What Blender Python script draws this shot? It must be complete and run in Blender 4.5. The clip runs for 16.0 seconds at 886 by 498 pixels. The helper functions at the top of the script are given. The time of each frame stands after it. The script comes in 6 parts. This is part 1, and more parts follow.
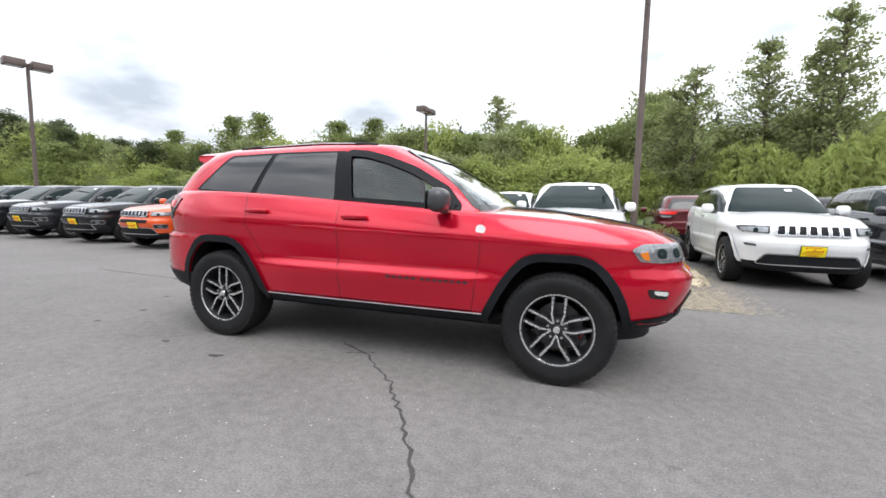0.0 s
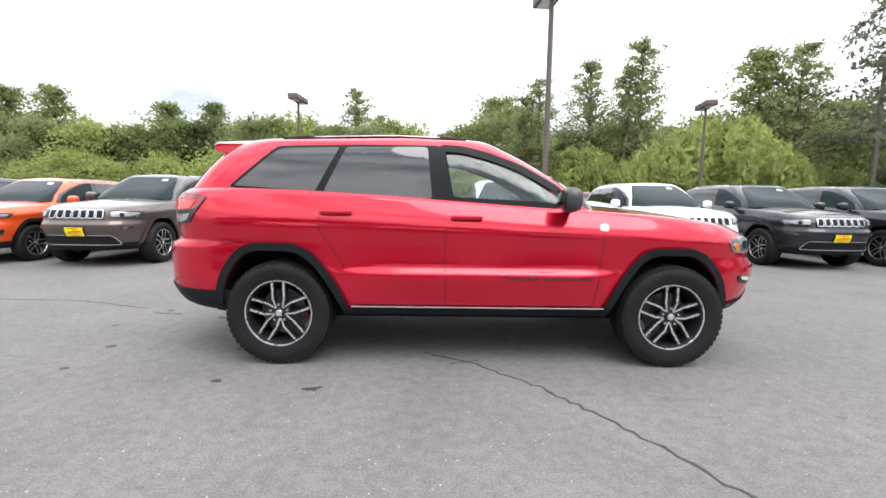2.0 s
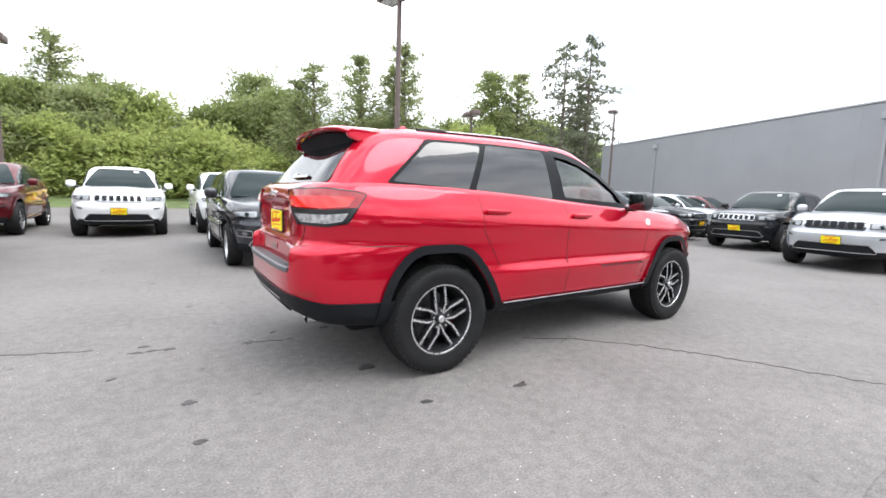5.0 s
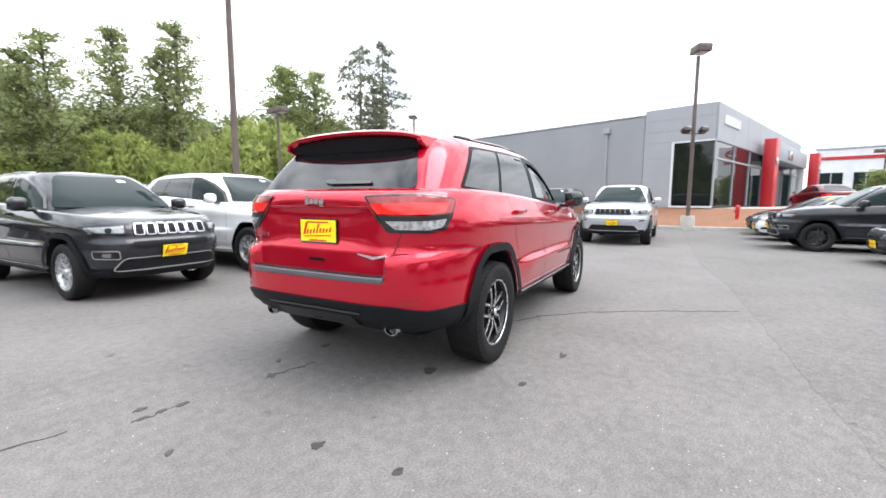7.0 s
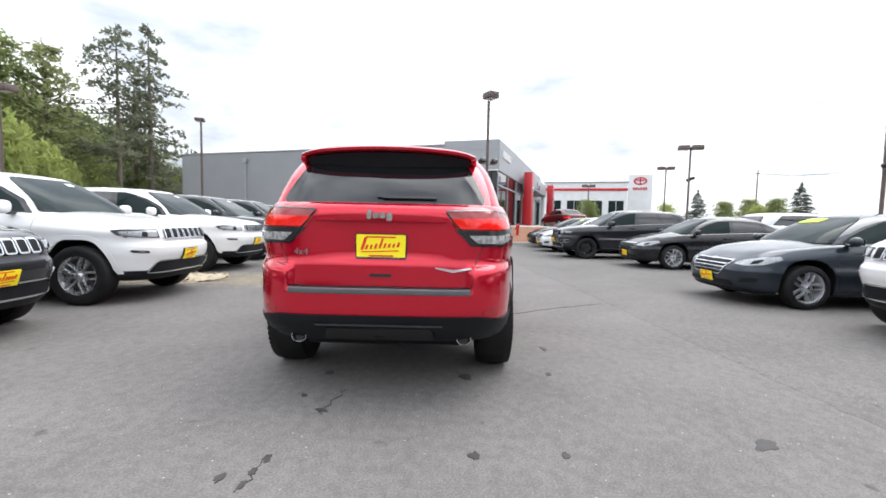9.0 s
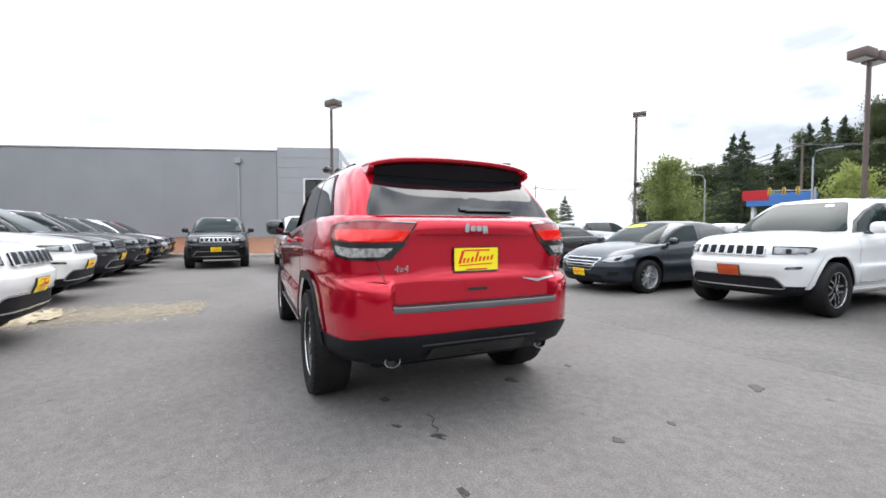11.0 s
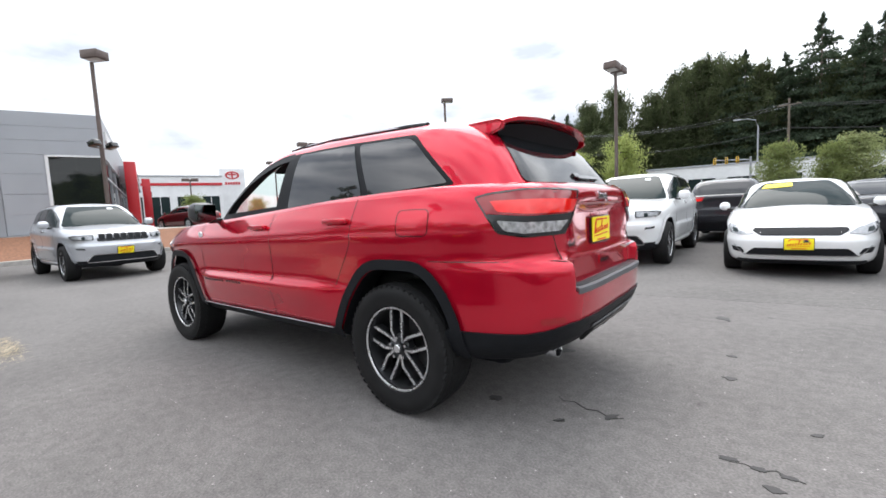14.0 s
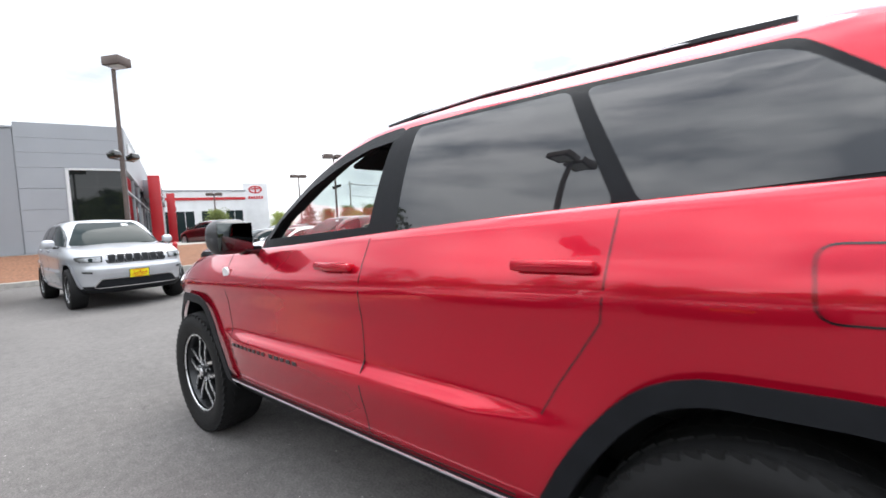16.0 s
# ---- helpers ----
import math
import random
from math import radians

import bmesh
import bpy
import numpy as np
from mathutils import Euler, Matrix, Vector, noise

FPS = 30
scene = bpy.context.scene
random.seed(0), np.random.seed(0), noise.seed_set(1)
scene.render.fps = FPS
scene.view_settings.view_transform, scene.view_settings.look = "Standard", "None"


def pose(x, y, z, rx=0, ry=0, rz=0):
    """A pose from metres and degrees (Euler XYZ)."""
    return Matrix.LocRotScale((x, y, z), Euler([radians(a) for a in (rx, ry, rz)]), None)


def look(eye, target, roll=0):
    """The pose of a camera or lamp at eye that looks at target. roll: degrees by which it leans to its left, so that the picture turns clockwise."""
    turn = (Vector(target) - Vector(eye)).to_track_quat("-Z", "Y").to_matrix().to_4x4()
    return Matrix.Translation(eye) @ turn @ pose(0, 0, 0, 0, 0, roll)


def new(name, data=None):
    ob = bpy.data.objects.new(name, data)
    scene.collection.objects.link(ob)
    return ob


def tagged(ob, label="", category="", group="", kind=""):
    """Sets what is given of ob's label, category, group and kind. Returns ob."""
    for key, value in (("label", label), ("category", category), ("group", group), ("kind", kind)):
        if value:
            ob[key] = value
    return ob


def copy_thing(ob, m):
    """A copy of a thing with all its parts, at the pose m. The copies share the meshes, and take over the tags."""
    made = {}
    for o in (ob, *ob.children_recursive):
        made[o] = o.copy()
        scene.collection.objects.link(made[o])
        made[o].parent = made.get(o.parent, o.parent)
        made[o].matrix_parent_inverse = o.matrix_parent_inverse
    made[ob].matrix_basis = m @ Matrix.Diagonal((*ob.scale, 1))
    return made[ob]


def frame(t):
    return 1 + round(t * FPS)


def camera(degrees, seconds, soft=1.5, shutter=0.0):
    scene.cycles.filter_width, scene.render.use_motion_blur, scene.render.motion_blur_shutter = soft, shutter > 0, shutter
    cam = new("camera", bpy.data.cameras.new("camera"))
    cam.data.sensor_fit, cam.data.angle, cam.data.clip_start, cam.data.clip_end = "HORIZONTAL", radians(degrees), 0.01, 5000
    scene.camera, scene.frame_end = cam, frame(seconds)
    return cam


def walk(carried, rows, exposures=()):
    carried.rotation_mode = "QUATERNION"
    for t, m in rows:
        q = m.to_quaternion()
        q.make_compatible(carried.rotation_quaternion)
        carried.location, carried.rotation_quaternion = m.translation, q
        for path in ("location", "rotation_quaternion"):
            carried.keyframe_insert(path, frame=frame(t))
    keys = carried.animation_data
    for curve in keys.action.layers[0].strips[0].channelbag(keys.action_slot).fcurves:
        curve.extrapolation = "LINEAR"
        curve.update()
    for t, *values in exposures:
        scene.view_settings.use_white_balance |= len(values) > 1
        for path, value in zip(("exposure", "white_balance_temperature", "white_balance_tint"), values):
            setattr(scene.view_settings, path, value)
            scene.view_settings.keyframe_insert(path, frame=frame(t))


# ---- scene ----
cam = camera(91.8, 16.0, 1.6, 0.2)
METRES, EYE, TILT, LEAN, TURN = 16.854, 1.5, 0.0, 0.0, 0.0
PATH = [
    (0, (1.665, -3.846, 1.211), (1.004, -1.97, 1.007), 1.1),
    (0.5, (1.16, -3.955, 1.206), (0.673, -2.029, 0.974), 1.9),
    (1, (0.653, -3.967, 1.209), (0.286, -2.013, 0.987), 2.1),
    (1.5, (0.167, -4.053, 1.217), (-0.014, -2.072, 1.013), 1.6),
    (2, (-0.291, -4.033, 1.216), (-0.266, -2.045, 0.999), 0.8),
    (2.2, (-0.44, -4.031, 1.238), (-0.34, -2.044, 1.034), 1.5),
    (2.5, (-0.764, -4.06, 1.218), (-0.518, -2.086, 1.017), 0.6),
    (3, (-1.217, -3.989, 1.22), (-0.788, -2.045, 1.023), 1.4),
    (3.5, (-1.7, -3.907, 1.227), (-1.116, -2.003, 1.044), 1.2),
    (3.7, (-1.887, -3.863, 1.231), (-1.257, -1.979, 1.004), 2.2),
    (5.8, (-3.693, -2.897, 1.231), (-2.314, -1.47, 0.983), 1.9),
    (6, (-3.819, -2.788, 1.208), (-2.387, -1.417, 0.946), 2.6),
    (6.5, (-4.109, -2.436, 1.21), (-2.54, -1.224, 0.944), 1.0),
    (7, (-4.443, -2.098, 1.222), (-2.699, -1.145, 0.997), 0.2),
    (7.5, (-4.645, -1.713, 1.193), (-2.789, -0.991, 0.999), 0.2),
    (8, (-4.862, -1.287, 1.203), (-2.926, -0.803, 1.077), 1.1),
    (8.5, (-4.987, -0.853, 1.195), (-3.007, -0.593, 1.086), 1.4),
    (9, (-5.073, -0.404, 1.193), (-3.078, -0.398, 1.058), 1.2),
    (9.2, (-5.104, -0.2, 1.187), (-3.112, -0.284, 1.026), 0.8),
    (11.3, (-4.640, 1.566, 1.196), (-2.882, 0.617, 1.101), -0.5),
    (11.5, (-4.565, 1.722, 1.195), (-2.853, 0.696, 1.077), -0.8),
    (12, (-4.341, 2.024, 1.19), (-2.721, 0.861, 1.043), -0.57),
    (12.5, (-4.098, 2.302, 1.193), (-2.582, 1.01, 1.016), -1.31),
    (13, (-3.853, 2.547, 1.183), (-2.428, 1.165, 0.944), -1.67),
    (13.5, (-3.541, 2.624, 1.174), (-2.196, 1.165, 0.934), -0.71),
    (14, (-3.187, 2.653, 1.177), (-1.96, 1.085, 0.994), -2.71),
    (14.5, (-2.852, 2.588, 1.193), (-1.655, 0.99, 1.064), -2.51),
    (15, (-2.427, 2.415, 1.213), (-1.174, 0.86, 1.106), -1.48),
    (15.5, (-2.01, 2.26, 1.231), (-0.82, 0.658, 1.095), -3.31),
    (16, (-1.514, 1.957, 1.257), (-0.221, 0.435, 1.136), -3.06),
]
EXPOSURES = [(0.0, 0.53), (1.5, 0.70), (3.5, 0.92), (7.0, 0.97), (8.0, 0.88), (9.2, 0.61), (12.5, 0.64), (14.8, 0.56), (16.0, 0.72)]
walk(cam, [(t, look(eye, target, roll)) for t, eye, target, roll in PATH], EXPOSURES)

# ---- world, sun, exposure ----
world = bpy.data.worlds.new("overcast_sky")
scene.world = world
world.use_nodes = True
wn, wl = world.node_tree.nodes, world.node_tree.links
wn.clear()
w_out = wn.new("ShaderNodeOutputWorld")
w_bg = wn.new("ShaderNodeBackground")
w_bg.inputs["Strength"].default_value = 0.1
w_sky = wn.new("ShaderNodeTexSky")
w_sky.sky_type = "NISHITA"
w_sky.sun_disc = False
w_sky.sun_elevation, w_sky.sun_rotation = radians(58), radians(150)
w_co = wn.new("ShaderNodeTexCoord")
w_map = wn.new("ShaderNodeMapping")
w_map.inputs["Scale"].default_value = (1.0, 1.0, 2.6)
w_noise = wn.new("ShaderNodeTexNoise")
w_noise.inputs["Scale"].default_value, w_noise.inputs["Detail"].default_value = 1.25, 3.0
w_ramp = wn.new("ShaderNodeValToRGB")
w_ramp.color_ramp.elements[0].position, w_ramp.color_ramp.elements[1].position = 0.16, 0.52
w_ramp.color_ramp.elements[0].color = (0.65, 0.65, 0.65, 1)
w_noise2 = wn.new("ShaderNodeTexNoise")
w_noise2.inputs["Scale"].default_value, w_noise2.inputs["Detail"].default_value = 3.3, 6.0
w_cloud = wn.new("ShaderNodeMix")
w_cloud.data_type = "RGBA"
w_cloud.inputs["A"].default_value = (6.4, 7.0, 7.95, 1)
w_cloud.inputs["B"].default_value = (15.2, 15.7, 16.4, 1)
w_mix = wn.new("ShaderNodeMix")
w_mix.data_type = "RGBA"
wl.new(w_co.outputs["Generated"], w_map.inputs["Vector"])
wl.new(w_map.outputs["Vector"], w_noise.inputs["Vector"])
wl.new(w_map.outputs["Vector"], w_noise2.inputs["Vector"])
wl.new(w_noise.outputs["Fac"], w_ramp.inputs["Fac"])
w_rng = wn.new("ShaderNodeMapRange")
w_rng.inputs["From Min"].default_value, w_rng.inputs["From Max"].default_value = 0.34, 0.60
wl.new(w_noise2.outputs["Fac"], w_rng.inputs["Value"])
wl.new(w_rng.outputs["Result"], w_cloud.inputs["Factor"])
wl.new(w_ramp.outputs["Color"], w_mix.inputs["Factor"])
wl.new(w_sky.outputs["Color"], w_mix.inputs["A"])
wl.new(w_cloud.outputs["Result"], w_mix.inputs["B"])
# an overcast sky is brighter overhead than at the horizon
w_sep = wn.new("ShaderNodeSeparateXYZ")
w_grad = wn.new("ShaderNodeMapRange")
w_grad.inputs["From Min"].default_value, w_grad.inputs["From Max"].default_value = 0.0, 1.0
w_grad.inputs["To Min"].default_value, w_grad.inputs["To Max"].default_value = 0.62, 1.42
w_shade = wn.new("ShaderNodeMix")
w_shade.data_type, w_shade.blend_type = "RGBA", "MULTIPLY"
w_shade.inputs["Factor"].default_value = 1.0
wl.new(w_co.outputs["Generated"], w_sep.inputs["Vector"])
wl.new(w_sep.outputs["Z"], w_grad.inputs["Value"])
wl.new(w_mix.outputs["Result"], w_shade.inputs["A"])
wl.new(w_grad.outputs["Result"], w_shade.inputs["B"])
wl.new(w_shade.outputs["Result"], w_bg.inputs["Color"])
wl.new(w_bg.outputs["Background"], w_out.inputs["Surface"])
sun = new("sun", bpy.data.lights.new("sun", "SUN"))
sun.data.energy, sun.data.angle, sun.data.color = 1.3, radians(44), (1.0, 0.97, 0.93)
sun.matrix_world = look((12, -20, 40), (0, 0, 0))


# ---- materials ----
def mat(name, color, rough=0.5, metal=0.0, coat=0.0, vary=0.12, scale=6.0, bump=0.0, bump_scale=120.0, islands=False,
        ior=1.5, spec=0.5, objects=False, hue=0.0):
    m = bpy.data.materials.new(name)
    m.use_nodes = True
    n, l = m.node_tree.nodes, m.node_tree.links
    b = n["Principled BSDF"]
    b.inputs["Roughness"].default_value, b.inputs["Metallic"].default_value = rough, metal
    b.inputs["Coat Weight"].default_value, b.inputs["Coat Roughness"].default_value = coat, 0.03
    b.inputs["Specular IOR Level"].default_value = spec
    b.inputs["Coat IOR"].default_value = ior
    if not coat:
        b.inputs["IOR"].default_value = ior
    co = n.new("ShaderNodeTexCoord")
    where = co.outputs["Object"]
    tex = n.new("ShaderNodeTexNoise")
    tex.inputs["Scale"].default_value, tex.inputs["Detail"].default_value = scale, 8
    l.new(where, tex.inputs["Vector"])
    hsv = n.new("ShaderNodeHueSaturation")
    hsv.inputs["Color"].default_value = (*color, 1)
    rng = n.new("ShaderNodeMapRange")
    rng.inputs["From Min"].default_value, rng.inputs["From Max"].default_value = 0.3, 0.7
    rng.inputs["To Min"].default_value, rng.inputs["To Max"].default_value = 1 - vary, 1 + vary
    l.new(tex.outputs["Fac"], rng.inputs["Value"])
    value = rng.outputs["Result"]
    if islands or objects:
        src = n.new("ShaderNodeNewGeometry").outputs["Random Per Island"] if islands else n.new("ShaderNodeObjectInfo").outputs["Random"]
        r2 = n.new("ShaderNodeMapRange")
        r2.inputs["To Min"].default_value, r2.inputs["To Max"].default_value = 0.85, 1.15
        l.new(src, r2.inputs["Value"])
        mul = n.new("ShaderNodeMath")
        mul.operation = "MULTIPLY"
        l.new(value, mul.inputs[0])
        l.new(r2.outputs["Result"], mul.inputs[1])
        value = mul.outputs["Value"]
        if hue:
            r3 = n.new("ShaderNodeMapRange")
            r3.inputs["To Min"].default_value, r3.inputs["To Max"].default_value = 0.5 - hue, 0.5 + hue
            l.new(src, r3.inputs["Value"])
            l.new(r3.outputs["Result"], hsv.inputs["Hue"])
    l.new(value, hsv.inputs["Value"])
    l.new(hsv.outputs["Color"], b.inputs["Base Color"])
    r4 = n.new("ShaderNodeMapRange")
    r4.inputs["To Min"].default_value, r4.inputs["To Max"].default_value = max(rough - 0.06, 0.0), min(rough + 0.08, 1.0)
    l.new(tex.outputs["Fac"], r4.inputs["Value"])
    if rough > 0.08:
        l.new(r4.outputs["Result"], b.inputs["Roughness"])
    if bump:
        t2 = n.new("ShaderNodeTexNoise")
        t2.inputs["Scale"].default_value, t2.inputs["Detail"].default_value = bump_scale, 5
        l.new(where, t2.inputs["Vector"])
        bp = n.new("ShaderNodeBump")
        bp.inputs["Strength"].default_value, bp.inputs["Distance"].default_value = bump, 0.01
        l.new(t2.outputs["Fac"], bp.inputs["Height"])
        l.new(bp.outputs["Normal"], b.inputs["Normal"])
    return m


def glass(name, color, weight=1.0):
    m = mat(name, color, rough=0.01, vary=0.0)
    b = m.node_tree.nodes["Principled BSDF"]
    b.inputs["Transmission Weight"].default_value, b.inputs["IOR"].default_value = weight, 1.08
    b.inputs["Coat Weight"].default_value, b.inputs["Coat IOR"].default_value = 1.0, 1.5
    return m


def asphalt_material(name="worn_asphalt", tone=(0.158, 0.1485, 0.1435, 1)):
    m = bpy.data.materials.new(name)
    m.use_nodes = True
    n, l = m.node_tree.nodes, m.node_tree.links
    b = n["Principled BSDF"]
    b.inputs["Specular IOR Level"].default_value = 0.35
    co = n.new("ShaderNodeTexCoord")

    def tex(kind, scale, detail=4.0):
        t = n.new(kind)
        t.inputs["Scale"].default_value = scale
        if kind == "ShaderNodeTexNoise":
            t.inputs["Detail"].default_value = detail
        l.new(co.outputs["Object"], t.inputs["Vector"])
        return t

    def ramp(src, stops):
        r = n.new("ShaderNodeValToRGB")
        e = r.color_ramp.elements
        while len(e) < len(stops):
            e.new(0.5)
        for k, (p, c) in enumerate(stops):
            e[k].position, e[k].color = p, (c, c, c, 1)
        l.new(src, r.inputs["Fac"])
        return r.outputs["Color"]

    def mult(a, c):
        x = n.new("ShaderNodeMix")
        x.data_type, x.blend_type = "RGBA", "MULTIPLY"
        x.inputs["Factor"].default_value = 1.0
        l.new(a, x.inputs["A"])
        l.new(c, x.inputs["B"])
        return x.outputs["Result"]

    big = ramp(tex("ShaderNodeTexNoise", 0.16, 6).outputs["Fac"], [(0.3, 0.88), (0.7, 1.06)])
    mid = ramp(tex("ShaderNodeTexNoise", 1.6, 8).outputs["Fac"], [(0.25, 0.90), (0.75, 1.08)])
    grit = ramp(tex("ShaderNodeTexNoise", 85, 7).outputs["Fac"], [(0.32, 0.76), (0.5, 0.99), (0.68, 1.26)])
    patch = ramp(tex("ShaderNodeTexNoise", 0.7, 3).outputs["Fac"], [(0.36, 0.94), (0.50, 1.0), (0.64, 1.03)])
    cells = tex("ShaderNodeTexVoronoi", 34)
    near = n.new("ShaderNodeMath")
    near.operation = "LESS_THAN"
    near.inputs[1].default_value = 0.17
    l.new(cells.outputs["Distance"], near.inputs[0])
    pick = n.new("ShaderNodeMath")
    pick.operation = "GREATER_THAN"
    pick.inputs[1].default_value = 0.83
    l.new(cells.outputs["Color"], pick.inputs[0])
    both = n.new("ShaderNodeMath")
    both.operation = "MULTIPLY"
    l.new(near.outputs["Value"], both.inputs[0])
    l.new(pick.outputs["Value"], both.inputs[1])
    stones = ramp(both.outputs["Value"], [(0.0, 1.0), (1.0, 2.3)])
    pits = ramp(tex("ShaderNodeTexVoronoi", 9).outputs["Distance"], [(0.0, 0.72), (0.05, 0.86), (0.08, 1.0)])
    blots = ramp(tex("ShaderNodeTexNoise", 14, 4).outputs["Fac"], [(0.36, 0.90), (0.5, 1.0), (0.64, 1.09)])
    spots = ramp(tex("ShaderNodeTexNoise", 5.5, 2).outputs["Fac"], [(0.2, 0.45), (0.29, 1.0)])
    base = n.new("ShaderNodeRGB")
    base.outputs[0].default_value = tone
    c = base.outputs[0]
    for k in (big, mid, grit, patch, stones, pits, spots, blots):
        c = mult(c, k)
    l.new(c, b.inputs["Base Color"])
    rr = n.new("ShaderNodeMapRange")
    rr.inputs["To Min"].default_value, rr.inputs["To Max"].default_value = 0.72, 0.95
    l.new(mid, rr.inputs["Value"])
    l.new(rr.outputs["Result"], b.inputs["Roughness"])
    bp = n.new("ShaderNodeBump")
    bp.inputs["Strength"].default_value, bp.inputs["Distance"].default_value = 0.05, 0.003
    l.new(grit, bp.inputs["Height"])
    l.new(bp.outputs["Normal"], b.inputs["Normal"])
    return m


ASPHALT = asphalt_material()
ASPHALT2 = asphalt_material("darker_asphalt", (0.146, 0.138, 0.133, 1))
# step pad: the sky's reflection on its top is put into a lighter grey
STEPGREY = mat("grey_ribbed_plastic", (0.10, 0.105, 0.115), 0.42, vary=0.1)
RED = mat("red_pearl_paint", (0.54, 0.005, 0.026), 0.18, 0.50, 1.0, vary=0.03, scale=2, ior=1.46, spec=0.2)
MIRRORCAP = mat("satin_grey_cap", (0.05, 0.05, 0.054), 0.34, 0.2, 0.15, vary=0.05)
WHITE = mat("white_paint", (0.80, 0.81, 0.82), 0.3, 0.0, 0.9, vary=0.03)
BLACKP = mat("black_paint", (0.012, 0.013, 0.015), 0.2, 0.0, 1.0, vary=0.1, spec=0.08, ior=1.42)
GREYP = mat("granite_grey_paint", (0.032, 0.033, 0.039), 0.22, 0.35, 1.0, vary=0.06, spec=0.08, ior=1.42)
BROWNP = mat("walnut_brown_paint", (0.10, 0.075, 0.065), 0.3, 0.5, 1.0, vary=0.06)
ORANGE = mat("orange_paint", (0.72, 0.085, 0.012), 0.3, 0.1, 1.0, vary=0.04)
SILVER = mat("silver_paint", (0.52, 0.535, 0.57), 0.3, 0.40, 0.9, vary=0.04)
MAROON = mat("maroon_paint", (0.10, 0.01, 0.014), 0.3, 0.3, 1.0, vary=0.04, spec=0.08, ior=1.42)
YELLOWP = mat("yellow_paint", (0.75, 0.45, 0.02), 0.3, 0.0, 1.0, vary=0.04)
BLUEP = mat("slate_blue_paint", (0.026, 0.034, 0.046), 0.3, 0.5, 1.0, vary=0.04, spec=0.08, ior=1.42)
CLAD = mat("black_grained_plastic", (0.012, 0.013, 0.0155), 0.48, spec=0.14, vary=0.15, scale=14, bump=0.15, bump_scale=900)
RUBBER = mat("tyre_rubber", (0.012, 0.012, 0.0125), 0.62, spec=0.22, vary=0.25, scale=9, bump=0.12, bump_scale=260)
SATINBLACK = mat("satin_black_plastic", (0.012, 0.012, 0.013), 0.32, vary=0.1)
GLOSSBLACK = mat("gloss_black_trim", (0.01, 0.01, 0.011), 0.12, 0.0, 0.6, vary=0.1)
CHROME = mat("chrome", (0.60, 0.61, 0.63), 0.18, 1.0, vary=0.05)
ALU = mat("machined_alloy", (0.72, 0.725, 0.74), 0.27, 0.85, vary=0.08, scale=30)
DARKALU = mat("dark_painted_alloy", (0.03, 0.031, 0.034), 0.35, 0.5, 0.4, vary=0.1)
STEEL = mat("brake_steel", (0.11, 0.11, 0.115), 0.4, 0.9, vary=0.2, scale=25)
TINT = mat("dark_tinted_glass", (0.010, 0.011, 0.013), 0.02, 0.0, 0.0, vary=0.0, spec=0.55, ior=1.56)
SCREEN = mat("windscreen_glass", (0.016, 0.026, 0.027), 0.02, 0.0, 0.0, vary=0.0, spec=0.32, ior=1.25)
SHOPGLASS = mat("dark_shop_glass", (0.010, 0.013, 0.013), 0.02, vary=0.0, spec=0.5, ior=1.5)
CLEAR = glass("clear_glass", (0.62, 0.70, 0.68))
TINTSIDE = mat("tinted_side_glass", (0.012, 0.013, 0.015), 0.02, vary=0.0, spec=0.7, ior=1.62)
TAILCLEAR = mat("white_lamp_lens", (0.42, 0.42, 0.43), 0.2, 0.3, 1.0, vary=0.45, scale=38)
MIRRORGLASS = mat("mirror_glass", (0.10, 0.11, 0.11), 0.02, 1.0, vary=0.0)
REDLENS = mat("red_lamp_lens", (0.88, 0.016, 0.014), 0.06, 0.0, 1.0, ior=1.38, vary=0.05, scale=40)
DARKRED = mat("dark_red_lamp_lens", (0.27, 0.005, 0.010), 0.06, 0.0, 1.0, ior=1.38, vary=0.05, scale=40)
CLEARLENS = mat("clear_lamp_lens", (0.26, 0.27, 0.285), 0.16, 0.5, 1.0, vary=0.3, scale=45)
AMBER = mat("amber_lamp_lens", (0.75, 0.20, 0.01), 0.08, 0.0, 1.0, vary=0.05)
PLATE = mat("yellow_plate", (0.95, 0.80, 0.01), 0.4, vary=0.03)
PLATERED = mat("red_ink", (0.70, 0.03, 0.01), 0.5, vary=0.03)
ORANGEPLATE = mat("orange_plate", (0.48, 0.095, 0.02), 0.4, vary=0.04)
LIME = mat("lime_sticker", (0.62, 0.85, 0.05), 0.5, vary=0.03)
SEATM = mat("black_seat_leather", (0.02, 0.02, 0.021), 0.5, vary=0.1)
CARPET = mat("dark_cabin_trim", (0.03, 0.03, 0.032), 0.8, vary=0.2)
BRONZE = mat("bronze_painted_steel", (0.125, 0.094, 0.084), 0.5, 0.2, vary=0.15, scale=3)
LENSWHITE = mat("lamp_diffuser", (0.6, 0.6, 0.58), 0.35, vary=0.05)
CRACK = mat("crack_filler", (0.05, 0.048, 0.046), 0.9, vary=0.3, scale=20)
OIL = mat("oil_stain", (0.040, 0.038, 0.037), 0.6, vary=0.3, scale=12)
WALLGREY = mat("grey_metal_cladding", (0.30, 0.31, 0.335), 0.5, 0.1, vary=0.05, scale=0.6)
WALLLIGHT = mat("light_grey_cladding", (0.35, 0.365, 0.395), 0.5, 0.1, vary=0.05, scale=0.7)
WALLWHITE = mat("white_stucco", (0.72, 0.73, 0.74), 0.7, vary=0.06, scale=1.0)
PYLONRED = mat("red_panel", (0.48, 0.012, 0.02), 0.35, vary=0.05, scale=1.0)
CONCRETE = mat("kerb_concrete", (0.42, 0.40, 0.37), 0.9, vary=0.16, scale=5, bump=0.3)
